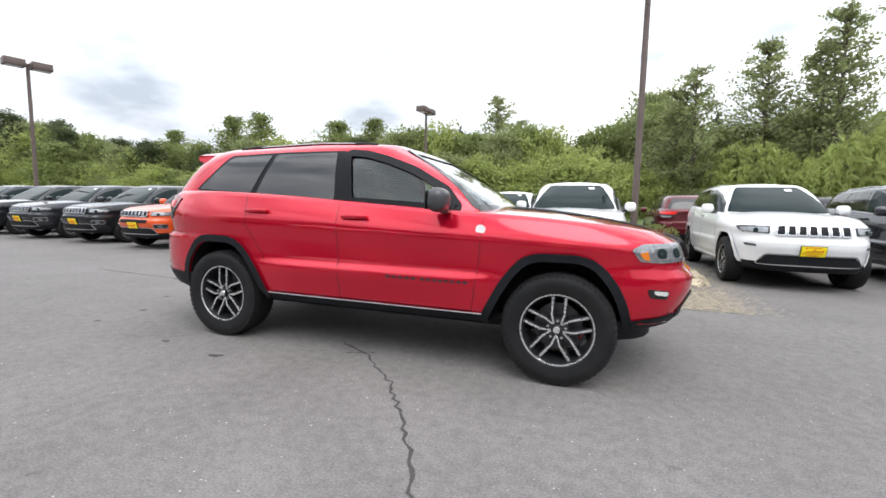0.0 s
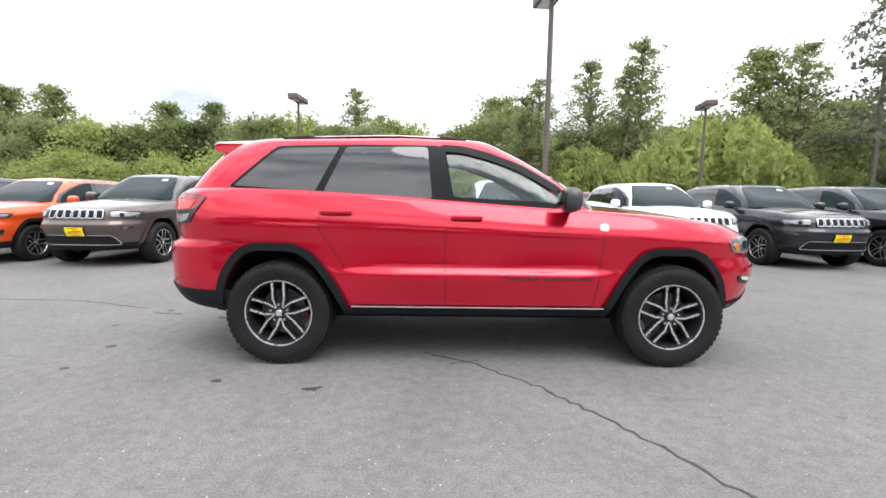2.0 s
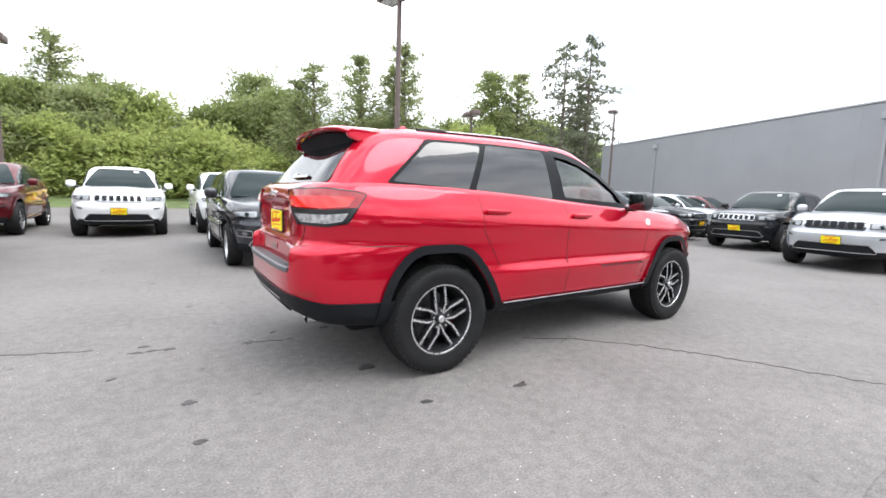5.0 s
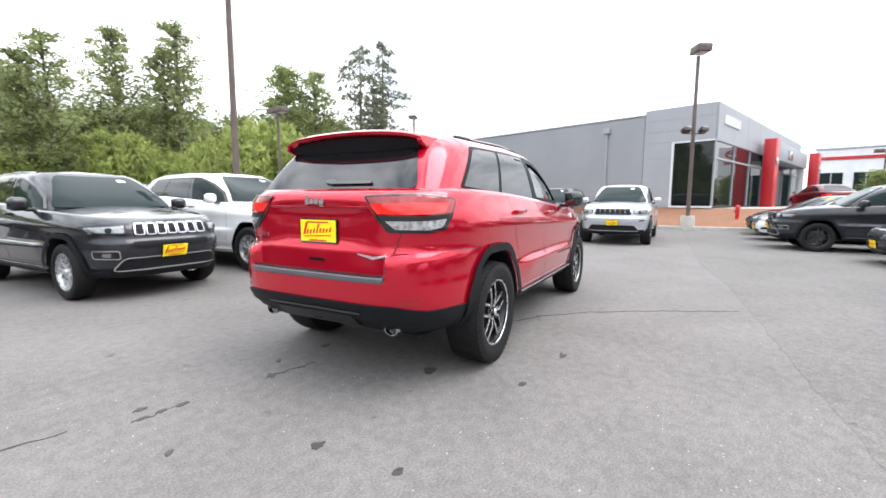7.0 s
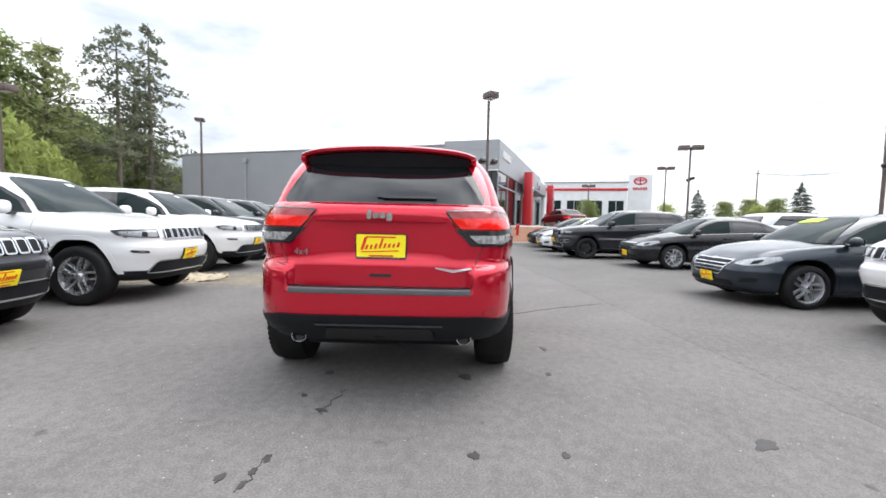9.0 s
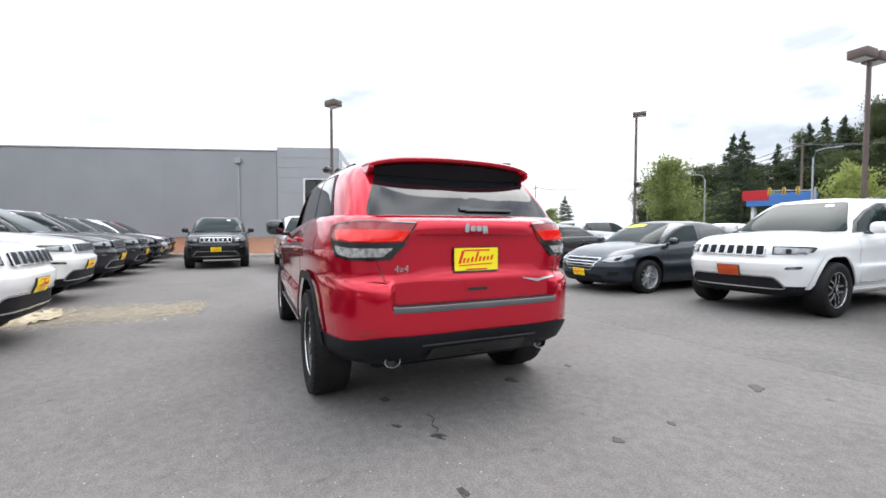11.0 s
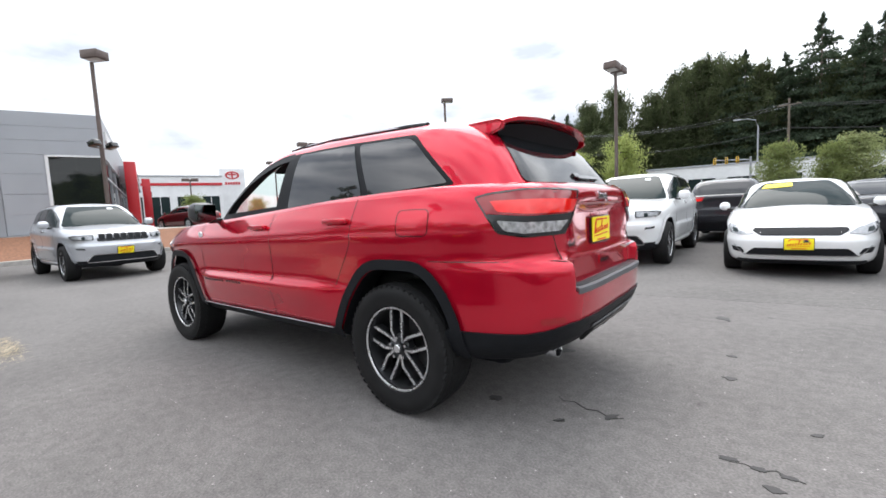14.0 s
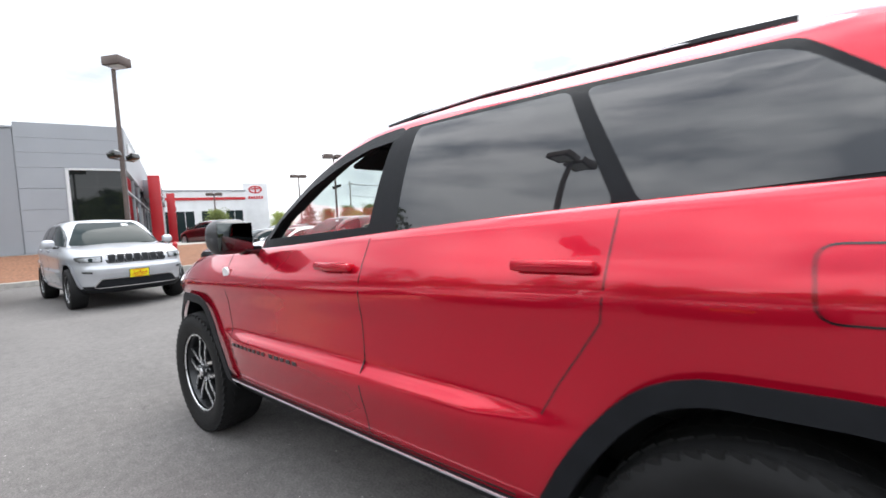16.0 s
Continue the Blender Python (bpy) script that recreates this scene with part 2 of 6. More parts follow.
BARK = mat("tree_bark", (0.15, 0.125, 0.10), 0.9, vary=0.3, scale=8, bump=0.5, bump_scale=25)
MULCH = mat("bark_mulch", (0.22, 0.105, 0.06), 0.95, vary=0.35, scale=14, bump=0.8, bump_scale=40)
STRAW = mat("dry_straw", (0.42, 0.355, 0.255), 0.95, vary=0.35, scale=9, bump=0.8, bump_scale=60)
GRASS = mat("rough_grass", (0.085, 0.115, 0.035), 0.95, vary=0.4, scale=1.2, bump=0.8, bump_scale=12)
LINE = mat("worn_line_paint", (0.42, 0.42, 0.40), 0.8, vary=0.35, scale=8)


def leaf_material(name, color, hue=0.012):
    m = mat(name, color, 0.6, vary=0.25, scale=0.7, islands=True, hue=hue, spec=0.25)
    n, l = m.node_tree.nodes, m.node_tree.links
    b = n["Principled BSDF"]
    tr = n.new("ShaderNodeBsdfTranslucent")
    mix = n.new("ShaderNodeMixShader")
    mix.inputs["Fac"].default_value = 0.58
    l.new(b.inputs["Base Color"].links[0].from_socket, tr.inputs["Color"])
    l.new(b.outputs["BSDF"], mix.inputs[1])
    l.new(tr.outputs["BSDF"], mix.inputs[2])
    l.new(mix.outputs["Shader"], n["Material Output"].inputs["Surface"])
    return m


LEAF = leaf_material("poplar_leaves", (0.285, 0.32, 0.15))
LEAFDARK = leaf_material("alder_leaves", (0.225, 0.265, 0.098))
DECAL = mat("matt_decal", (0.02, 0.02, 0.022), 0.8, spec=0.08, vary=0.1)
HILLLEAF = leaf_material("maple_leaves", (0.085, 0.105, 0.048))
WILLOW = leaf_material("willow_leaves", (0.36, 0.41, 0.14))
NEEDLE = leaf_material("conifer_needles", (0.060, 0.085, 0.052))
PINE = leaf_material("pine_needles", (0.17, 0.185, 0.125))


# ---- mesh helpers ----
def part(name, bm, material, parent=None, label="", sharp=35.0, smooth=True):
    me = bpy.data.meshes.new(name)
    if bm.faces:
        bmesh.ops.recalc_face_normals(bm, faces=bm.faces)
        for f in bm.faces:
            f.smooth = smooth
        if smooth:
            lim = radians(sharp)
            for e in bm.edges:
                if len(e.link_faces) == 2 and e.calc_face_angle(0.0) > lim:
                    e.smooth = False
    bm.to_mesh(me)
    bm.free()
    for m in (material if isinstance(material, (list, tuple)) else (material,)):
        me.materials.append(m)
    ob = new(name, me)
    ob.parent = parent
    if label:
        ob["label"] = label
    return ob


def thing(name, label, category, m=None, group="", kind=""):
    ob = new(name)
    ob.empty_display_size = 0.1
    if m is not None:
        ob.matrix_world = m
    return tagged(ob, label, category, group, kind)


def add_box(bm, lo, hi, bevel=0.0, m=None, seg=2):
    r = bmesh.ops.create_cube(bm, size=1.0)
    vs = r["verts"]
    for v in vs:
        v.co = Vector(((lo[k] + hi[k]) / 2 + v.co[k] * (hi[k] - lo[k]) for k in range(3)))
    if bevel:
        es = {e for v in vs for e in v.link_edges}
        out = bmesh.ops.bevel(bm, geom=list(es), offset=bevel, segments=seg, affect="EDGES", profile=0.5)
        vs = list({v for f in out["faces"] for v in f.verts} | {v for v in vs if v.is_valid})
    if m is not None:
        for v in vs:
            v.co = m @ v.co
    return vs


def box(lo, hi, bevel=0.0, m=None, seg=2):
    bm = bmesh.new()
    add_box(bm, lo, hi, bevel, m, seg)
    return bm


def add_tube(bm, pts, radii, seg=8, cap=True):
    rings = []
    pts = [Vector(p) for p in pts]
    for i, p in enumerate(pts):
        d = (pts[min(i + 1, len(pts) - 1)] - pts[max(i - 1, 0)]).normalized()
        up = Vector((0, 0, 1)) if abs(d.z) < 0.95 else Vector((1, 0, 0))
        a = d.cross(up).normalized()
        b = d.cross(a)
        r = radii[i] if isinstance(radii, (list, tuple)) else radii
        rings.append([bm.verts.new(p + (a * math.cos(k * math.tau / seg) + b * math.sin(k * math.tau / seg)) * r) for k in range(seg)])
    for r0, r1 in zip(rings, rings[1:]):
        for k in range(seg):
            bm.faces.new((r0[k], r0[(k + 1) % seg], r1[(k + 1) % seg], r1[k]))
    if cap:
        bm.faces.new(rings[0][::-1])
        bm.faces.new(rings[-1])
    return bm


def tube(pts, radii, seg=8, cap=True):
    return add_tube(bmesh.new(), pts, radii, seg, cap)


def lathe(profile, seg=48, axis="y", closed=False):
    """Turns (radius, along) pairs about the axis."""
    bm = bmesh.new()
    rings = []
    for r, a in profile:
        ring = []
        for k in range(seg):
            c, s = math.cos(k * math.tau / seg) * r, math.sin(k * math.tau / seg) * r
            ring.append(bm.verts.new((c, a, s) if axis == "y" else (c, s, a)))
        rings.append(ring)
    pairs = list(zip(rings, rings[1:])) + ([(rings[-1], rings[0])] if closed else [])
    for r0, r1 in pairs:
        for k in range(seg):
            bm.faces.new((r0[k], r0[(k + 1) % seg], r1[(k + 1) % seg], r1[k]))
    return bm


def prism(outline, lo, hi, axis="y"):
    """A closed prism over a 2D outline: (x, z) along y, or (y, z) along x, or (x, y) along z."""
    bm = bmesh.new()

    def put(u, v, d):
        return {"y": (u, d, v), "x": (d, u, v), "z": (u, v, d)}[axis]

    a = [bm.verts.new(put(u, v, lo)) for u, v in outline]
    b = [bm.verts.new(put(u, v, hi)) for u, v in outline]
    bm.faces.new(a)
    bm.faces.new(b[::-1])
    for k in range(len(a)):
        j = (k + 1) % len(a)
        bm.faces.new((a[k], a[j], b[j], b[k]))
    bmesh.ops.recalc_face_normals(bm, faces=bm.faces)
    return bm


def carve(bm, cutters):
    """The solid bm less each of the cutter solids."""
    me = bpy.data.meshes.new("solid")
    bmesh.ops.recalc_face_normals(bm, faces=bm.faces)
    bm.to_mesh(me)
    bm.free()
    ob = new("solid", me)
    extra = []
    for c in cutters:
        bmesh.ops.recalc_face_normals(c, faces=c.faces)
        cm = bpy.data.meshes.new("cutter")
        c.to_mesh(cm)
        c.free()
        co = new("cutter", cm)
        extra.append(co)
        mod = ob.modifiers.new("cut", "BOOLEAN")
        mod.operation, mod.solver, mod.object = "DIFFERENCE", "EXACT", co
    bpy.context.view_layer.update()
    out = bmesh.new()
    done = bpy.data.meshes.new_from_object(ob.evaluated_get(bpy.context.evaluated_depsgraph_get()))
    out.from_mesh(done)
    for o in (ob, *extra):
        d = o.data
        bpy.data.objects.remove(o)
        bpy.data.meshes.remove(d)
    bpy.data.meshes.remove(done)
    for f in out.faces:
        f.material_index = 0
    return out


def rounded(pts, r, seg=4):
    """The 2D outline with its corners rounded."""
    out, n = [], len(pts)
    for i in range(n):
        p0, p1, p2 = Vector(pts[i - 1]), Vector(pts[i]), Vector(pts[(i + 1) % n])
        rr = r[i] if isinstance(r, (list, tuple)) else r
        d0, d1 = p0 - p1, p2 - p1
        rr = min(rr, d0.length * 0.45, d1.length * 0.45)
        a, b = p1 + d0.normalized() * rr, p1 + d1.normalized() * rr
        for k in range(seg + 1):
            t = k / seg
            q = a * (1 - t) ** 2 + p1 * 2 * t * (1 - t) + b * t * t
            if not out or (Vector(out[-1]) - q).length > 1e-5:
                out.append((q.x, q.y))
    return out


def step(x, a, b):
    t = min(max((x - a) / (b - a), 0.0), 1.0)
    return t * t * (3 - 2 * t)


def lerp_table(table, x):
    a = table[0]
    if x <= a[0]:
        return a[1]
    for b in table:
        if x < b[0]:
            return a[1] + (b[1] - a[1]) * (x - a[0]) / (b[0] - a[0])
        a = b
    return a[1]


# ---- curved shells of car bodies ----
class Smooth:
    """A monotone smooth curve through (position, value) rows."""

    def __init__(self, rows):
        self.x, self.y = [a for a, _ in rows], [b for _, b in rows]
        n = len(rows)
        h = [self.x[i + 1] - self.x[i] for i in range(n - 1)]
        d = [(self.y[i + 1] - self.y[i]) / h[i] for i in range(n - 1)]
        m = [d[0]] + [0.0] * (n - 2) + [d[-1]]
        for i in range(1, n - 1):
            if d[i - 1] * d[i] > 0:
                w0, w1 = 2 * h[i] + h[i - 1], h[i] + 2 * h[i - 1]
                m[i] = (w0 + w1) / (w0 / d[i - 1] + w1 / d[i])
        self.m = m

    def __call__(self, v):
        x = self.x
        if v <= x[0]:
            return self.y[0]
        if v >= x[-1]:
            return self.y[-1]
        i = 0
        while v > x[i + 1]:
            i += 1
        h = x[i + 1] - x[i]
        t = (v - x[i]) / h
        u = 1 - t
        return (self.y[i] * (1 + 2 * t) * u * u + self.m[i] * h * t * u * u + self.y[i + 1] * t * t * (3 - 2 * t) - self.m[i + 1] * h * t * t * u)


class Shell:
    """A closed shell of stacked rounded contours. tables: height -> half width, rear end, front end; lift(x, y, h) gives the true height."""

    def __init__(self, heights, width, rear, front, lift, mid=0.0, n_front=4.5, n_rear=8.0, crown=0.05, dent=None, swell=None):
        self.heights, self.width, self.rear, self.front, self.lift = heights, width, rear, front, lift
        self.wide, self.back, self.nose = Smooth(width), Smooth(rear), Smooth(front)
        self.mid, self.nf, self.nr, self.crown, self.dent, self.swell = mid, n_front, n_rear, crown, dent, swell

    def at(self, theta, h):
        c, s = math.cos(theta), math.sin(theta)
        n = self.nf if c > 0 else self.nr
        a = self.nose(h) - self.mid if c > 0 else self.mid - self.back(h)
        x = self.mid + math.copysign(a * abs(c) ** (2 / n), c)
        w = self.wide(h) + (self.swell(x, h) if self.swell else 0.0)
        y = math.copysign(w * abs(s) ** (2 / n), s)
        p = Vector((x, y, self.lift(x, h)))
        return self.dent(p) if self.dent else p

    def solid(self, count=144):
        bm = bmesh.new()
        angles = self.spread(count // 4)
        count = len(angles)
        rings = [[bm.verts.new(self.at(a, h)) for a in angles] for h in self.heights]
        top = rings[-1]
        base = [v.co.copy() for v in top]
        for k in (0.93, 0.82, 0.66, 0.46, 0.22):
            ring = []
            for p in base:
                x = self.mid + (p.x - self.mid) * (0.5 + 0.5 * k)
                zref = self.lift(x, self.heights[-1])
                ring.append(bm.verts.new((x, p.y * k, zref + self.crown * (1 - k * k))))
            rings.append(ring)
        for r0, r1 in zip(rings, rings[1:]):
            for k in range(count):
                j = (k + 1) % count
                bm.faces.new((r0[k], r0[j], r1[j], r1[k]))
        # close the top along the spine, and the bottom
        last = rings[-1]
        half = count // 2
        for k in range(half):
            a, b, c, d = last[k], last[k + 1], last[(count - k - 1) % count], last[(count - k) % count]
            face = list(dict.fromkeys((a, b, c, d)))
            if len(face) > 2:
                bm.faces.new(face)
        first = rings[0]
        for k in range(half):
            face = list(dict.fromkeys((first[k], first[(count - k) % count], first[(count - k - 1) % count], first[k + 1])))
            if len(face) > 2:
                bm.faces.new(face)
        bmesh.ops.recalc_face_normals(bm, faces=bm.faces)
        return bm

    def spread(self, quarter):
        """Angles that share out length and turning evenly, the same on both flanks."""
        h = self.heights[len(self.heights) // 2]
        fronts = []
        for rear in (False, True):
            ts = [(math.pi / 2) * (k / 600) ** 4 if k < 420 else None for k in range(601)]
            base = ts[419]
            ts = [t if t is not None else base + (math.pi / 2 - base) * (k - 419) / 181 for k, t in enumerate(ts)]
            pts = [self.at(math.pi - t if rear else t, h).to_2d() for t in ts]
            run, turn = [0.0], 0.0
            for k in range(1, 601):
                d = pts[k] - pts[k - 1]
                bend = 0.0
                if k > 1:
                    e = pts[k - 1] - pts[k - 2]
                    if d.length > 1e-7 and e.length > 1e-7:
                        bend = abs(d.angle(e, 0.0))
                run.append(run[-1] + d.length / 3.2 + .45 * bend / (math.pi / 2))
            picks = [float(np.interp(run[-1] * j / quarter, run, ts)) for j in range(quarter + 1)]
            fronts.append(picks)
        f, r = fronts
        out = f[:-1] + [math.pi - t for t in r[::-1]]
        return out + [math.tau - t for t in out[-2:0:-1]]

    def _height(self, make, z):
        h = z
        for _ in range(9):
            d = z - make(h).z
            h += d
            if abs(d) < 2e-4:
                break
        return h

    def side(self, sign):
        """Maps (x, z) to the flank."""
        def make(u, v):
            def q(h):
                c = u - self.mid
                a = self.nose(h) - self.mid if c > 0 else self.mid - self.back(h)
                n = self.nf if c > 0 else self.nr
                k = min(abs(c) / a, 0.9999) ** (n / 2)
                return self.at(sign * (math.acos(k) if c > 0 else math.pi - math.acos(k)), h)
            return q(self._height(q, v))
        return make

    def end(self, front, ref):
        """Maps (distance round the end from its middle, z) to the nose or the tail. ref: the height at which the distance is true."""
        ts = (math.pi / 2) * np.linspace(0, 1, 400) ** 4
        pts = [self.at(t if front else math.pi - t, ref) for t in ts]
        run = [0.0]
        for a, b in zip(pts, pts[1:]):
            run.append(run[-1] + (b - a).to_2d().length)
        ts = ts.tolist()

        def bisect(rows, x):
            lo, hi = 0, len(rows)
            while lo < hi:
                half = (lo + hi) // 2
                if x < rows[half]:
                    hi = half
                else:
                    lo = half + 1
            return lo

        def make(u, v):
            i = min(max(bisect(run, abs(u)), 1), 399)
            t = ts[i - 1] + (ts[i] - ts[i - 1]) * (abs(u) - run[i - 1]) / (run[i] - run[i - 1])
            t = math.copysign(t, u) if front else math.copysign(math.pi - t, u)
            q = lambda h: self.at(t, h)
            return q(self._height(q, v))
        return make


def facing(mapper, u, v, centre):
    e = 0.004
    p = mapper(u, v)
    n = (mapper(u + e, v) - mapper(u - e, v)).cross(mapper(u, v + e) - mapper(u, v - e))
    n.normalize()
    if n.dot(p - centre) < 0:
        n.negate()
    return p, n


def panel_bm(outline, mapper, off=0.004, thick=0.012, grid=0.08, centre=Vector((0, 0, 0.9))):
    bm = bmesh.new()
    vs = [bm.verts.new((u, v, 0)) for u, v in outline]
    f = bm.faces.new(vs)
    bmesh.ops.triangulate(bm, faces=[f])
    for k in (0, 1):
        lo, hi = min(p[k] for p in outline), max(p[k] for p in outline)
        c = math.ceil(lo / grid) * grid
        while c < hi:
            if c - lo > 0.003 and hi - c > 0.003:
                co, no = [0, 0, 0], [0, 0, 0]
                co[k], no[k] = c, 1
                bmesh.ops.bisect_plane(bm, geom=bm.verts[:] + bm.edges[:] + bm.faces[:], plane_co=co, plane_no=no)
            c += grid
    flat = bm.verts[:]
    ext = bmesh.ops.extrude_face_region(bm, geom=bm.faces[:])
    top = {v for v in ext["geom"] if isinstance(v, bmesh.types.BMVert)}
    for v in bm.verts:
        p, n = facing(mapper, v.co.x, v.co.y, centre)
        v.co = p + n * (off if v in top else off - thick)
    return bm


def ribbon_bm(path, width, mapper, off=0.002, closed=False, gap=0.05, centre=Vector((0, 0, 0.9))):
    """A narrow band along a path on the shell."""
    pts = []
    loop = list(path) + ([path[0]] if closed else [])
    for a, b in zip(loop, loop[1:]):
        a, b = Vector(a), Vector(b)
        n = max(1, int((b - a).length / gap))
        pts += [a.lerp(b, k / n) for k in range(n)]
    if not closed:
        pts.append(Vector(loop[-1]))
    bm = bmesh.new()
    rows = []
    m = len(pts)
    for i, p in enumerate(pts):
        d = pts[(i + 1) % m if closed else min(i + 1, m - 1)] - pts[i - 1 if closed or i else 0]
        s = Vector((-d.y, d.x)).normalized() * width / 2
        row = []
        for q, o in ((p + s, off - 0.006), (p + s, off), (p - s, off), (p - s, off - 0.006)):
            c, n = facing(mapper, q.x, q.y, centre)
            row.append(bm.verts.new(c + n * o))
        rows.append(row)
    ring = list(zip(rows, rows[1:] + ([rows[0]] if closed else [])))
    for r0, r1 in ring:
        for k in range(3):
            bm.faces.new((r0[k], r0[k + 1], r1[k + 1], r1[k]))
    return bm


def arch_shape(x, z, grow, front):
    """The slanted wheel opening of the off-road cars, in (x, z)."""
    pts = [(-.54, .02), (-.40, .30), (-.23, .515), (.20, .515), (.39, .30), (.47, .02)] if front else [(-.47, .02), (-.425, .29), (-.25, .52), (.20, .52), (.40, .29), (.54, .02)]
    pts = [(x + u * grow, z + v * grow) for u, v in pts]
    return rounded(pts, [0, .14, .16, .16, .14, 0], 5)


def arch_outline(x, z, rx, rz, power=2.6, count=22, foot=0.0):
    """The upper half of a rounded wheel opening in (x, z)."""
    out = []
    for k in range(count + 1):
        a = math.pi * k / count
        c, s = math.cos(a), math.sin(a)
        out.append((x + math.copysign(rx * abs(c) ** (2 / power), c), z + rz * abs(s) ** (2 / power)))
    return out


# ---- car parts ----
def wheel_parts(parent, m, r, rim_r, width, face, pocket, detail, spokes=5, caliper=None, far=False):
    """A wheel turned about its own y; outside towards -y. Parts: tyre, rim, spokes, hub."""
    wheel = new("wheel")
    wheel.empty_display_size = 0.1
    wheel.parent = parent
    wheel.matrix_local = m
    h = width / 2
    seg = 64 if detail else 36
    prof = [(rim_r, -h * 0.80), (rim_r + 0.012, -h * 0.93), (r - 0.075, -h * 1.03), (r - 0.04, -h * 1.02), (r - 0.016, -h * 0.92), (r - 0.004, -h * 0.72), (r, -h * 0.3),
            (r, h * 0.3), (r - 0.004, h * 0.72), (r - 0.02, h * 0.95), (r - 0.06, h), (rim_r, h * 0.8)]
    tyre = part("tyre", lathe(prof, seg), RUBBER, wheel)
    if detail:
        bm = bmesh.new()
        for k in range(52):
            for row, (y0, y1) in enumerate(((-0.98, -0.66), (-0.56, -0.14), (-0.06, 0.34), (0.44, 0.92))):
                a = (k + 0.5 * (row % 2)) * math.tau / 52
                rr = r - (0.014 if row in (0, 3) else 0.003)
                turn = Matrix.Rotation(a, 4, "Y") @ Matrix.Translation((rr, 0, 0)) @ Matrix.Rotation((0.25 if row % 2 else -0.25), 4, "X")
                add_box(bm, (-0.012, h * y0, -0.0165), (0.0035, h * y1, 0.0165), 0, turn)
        part("tread_block", bm, RUBBER, tyre, "knobbly all-terrain tread blocks", smooth=False)
    rim = part("rim", lathe([(rim_r + 0.004, -h * 0.86), (rim_r + 0.008, -h * 0.80), (rim_r - 0.012, -h * 0.76), (rim_r - 0.022, -h * 0.5), (rim_r - 0.045, h * 0.2), (rim_r - 0.03, h * 0.8)], seg), pocket, wheel)
    part("rim_lip", lathe([(rim_r + 0.0065, -h * 0.85), (rim_r + 0.004, -h * 0.885), (rim_r - 0.004, -h * 0.875), (rim_r - 0.006, -h * 0.84)], seg), face, rim, "bright machined rim edge")
    bm = bmesh.new()
    bm2 = bmesh.new()
    for k in range(spokes):
        for s in (-1, 1):
            a = (k + 0.25) * math.tau / spokes
            for target, w, y0, y1, inset in ((bm, 0.0066, -0.73, -0.70, 0.0), (bm2, 0.0125, -0.70, -0.34, 0.0)):
                r0, r1 = 0.042, rim_r - 0.004
                ang0, ang1 = a + s * 0.57, a + s * 0.175
                pts = []
                for rr, an, wk, dish in ((r0, ang0, 0.8, -0.02), (rim_r * 0.46, a + s * 0.385, 1.05, 0.0), (r1, ang1, 1.25, -0.02)):
                    d = Vector((math.cos(an), 0, math.sin(an)))
                    t = Vector((-math.sin(an), 0, math.cos(an)))
                    for side in (-1, 1):
                        for y in (y0, y1):
                            pts.append(target.verts.new(d * rr + t * side * w * wk + Vector((0, h * y - dish * 0.6, 0))))
                for i in range(2):
                    o = 4 * i
                    for q in ((0, 1, 5, 4), (1, 3, 7, 5), (3, 2, 6, 7), (2, 0, 4, 6)):
                        target.faces.new([pts[o + j] for j in q])
                target.faces.new([pts[j] for j in (0, 2, 3, 1)])
                target.faces.new([pts[j] for j in (8, 9, 11, 10)])
    part("spoke", bm, face, rim, "machined faces of the double spokes", smooth=False)
    part("spoke_back", bm2, pocket, rim, "dark painted spoke sides", smooth=False)
    part("hub", lathe([(0.0, -h * 0.80), (0.030, -h * 0.80), (0.034, -h * 0.76), (0.034, -h * 0.62), (0.078, -h * 0.60), (0.082, -h * 0.3)], 24), pocket, wheel)
    if far:
        return wheel
    part("hub_cap", lathe([(0.0, -h * 0.83), (0.022, -h * 0.83), (0.026, -h * 0.79)], 20), face, wheel)
    if detail:
        for k in range(5):
            a = (k + 0.25) * math.tau / 5
            c = Vector((math.cos(a) * 0.062, -h * 0.60, math.sin(a) * 0.062))
            part("lug_nut", tube([c, c + Vector((0, -0.022, 0))], 0.010, 6), CHROME, wheel)
    part("brake_disc", lathe([(0.05, h * 0.05), (0.165, h * 0.05), (0.165, h * 0.16), (0.05, h * 0.16)], 36), STEEL, wheel)
    if caliper:
        bm = bmesh.new()
        turn = Matrix.Rotation(0.25, 4, "Y")
        add_box(bm, (0.15, h * 0.02, -0.035), (0.18, h * 0.3, 0.035), 0.01, turn)
        part("brake_caliper", bm, caliper, wheel, "red brake caliper")
    return wheel


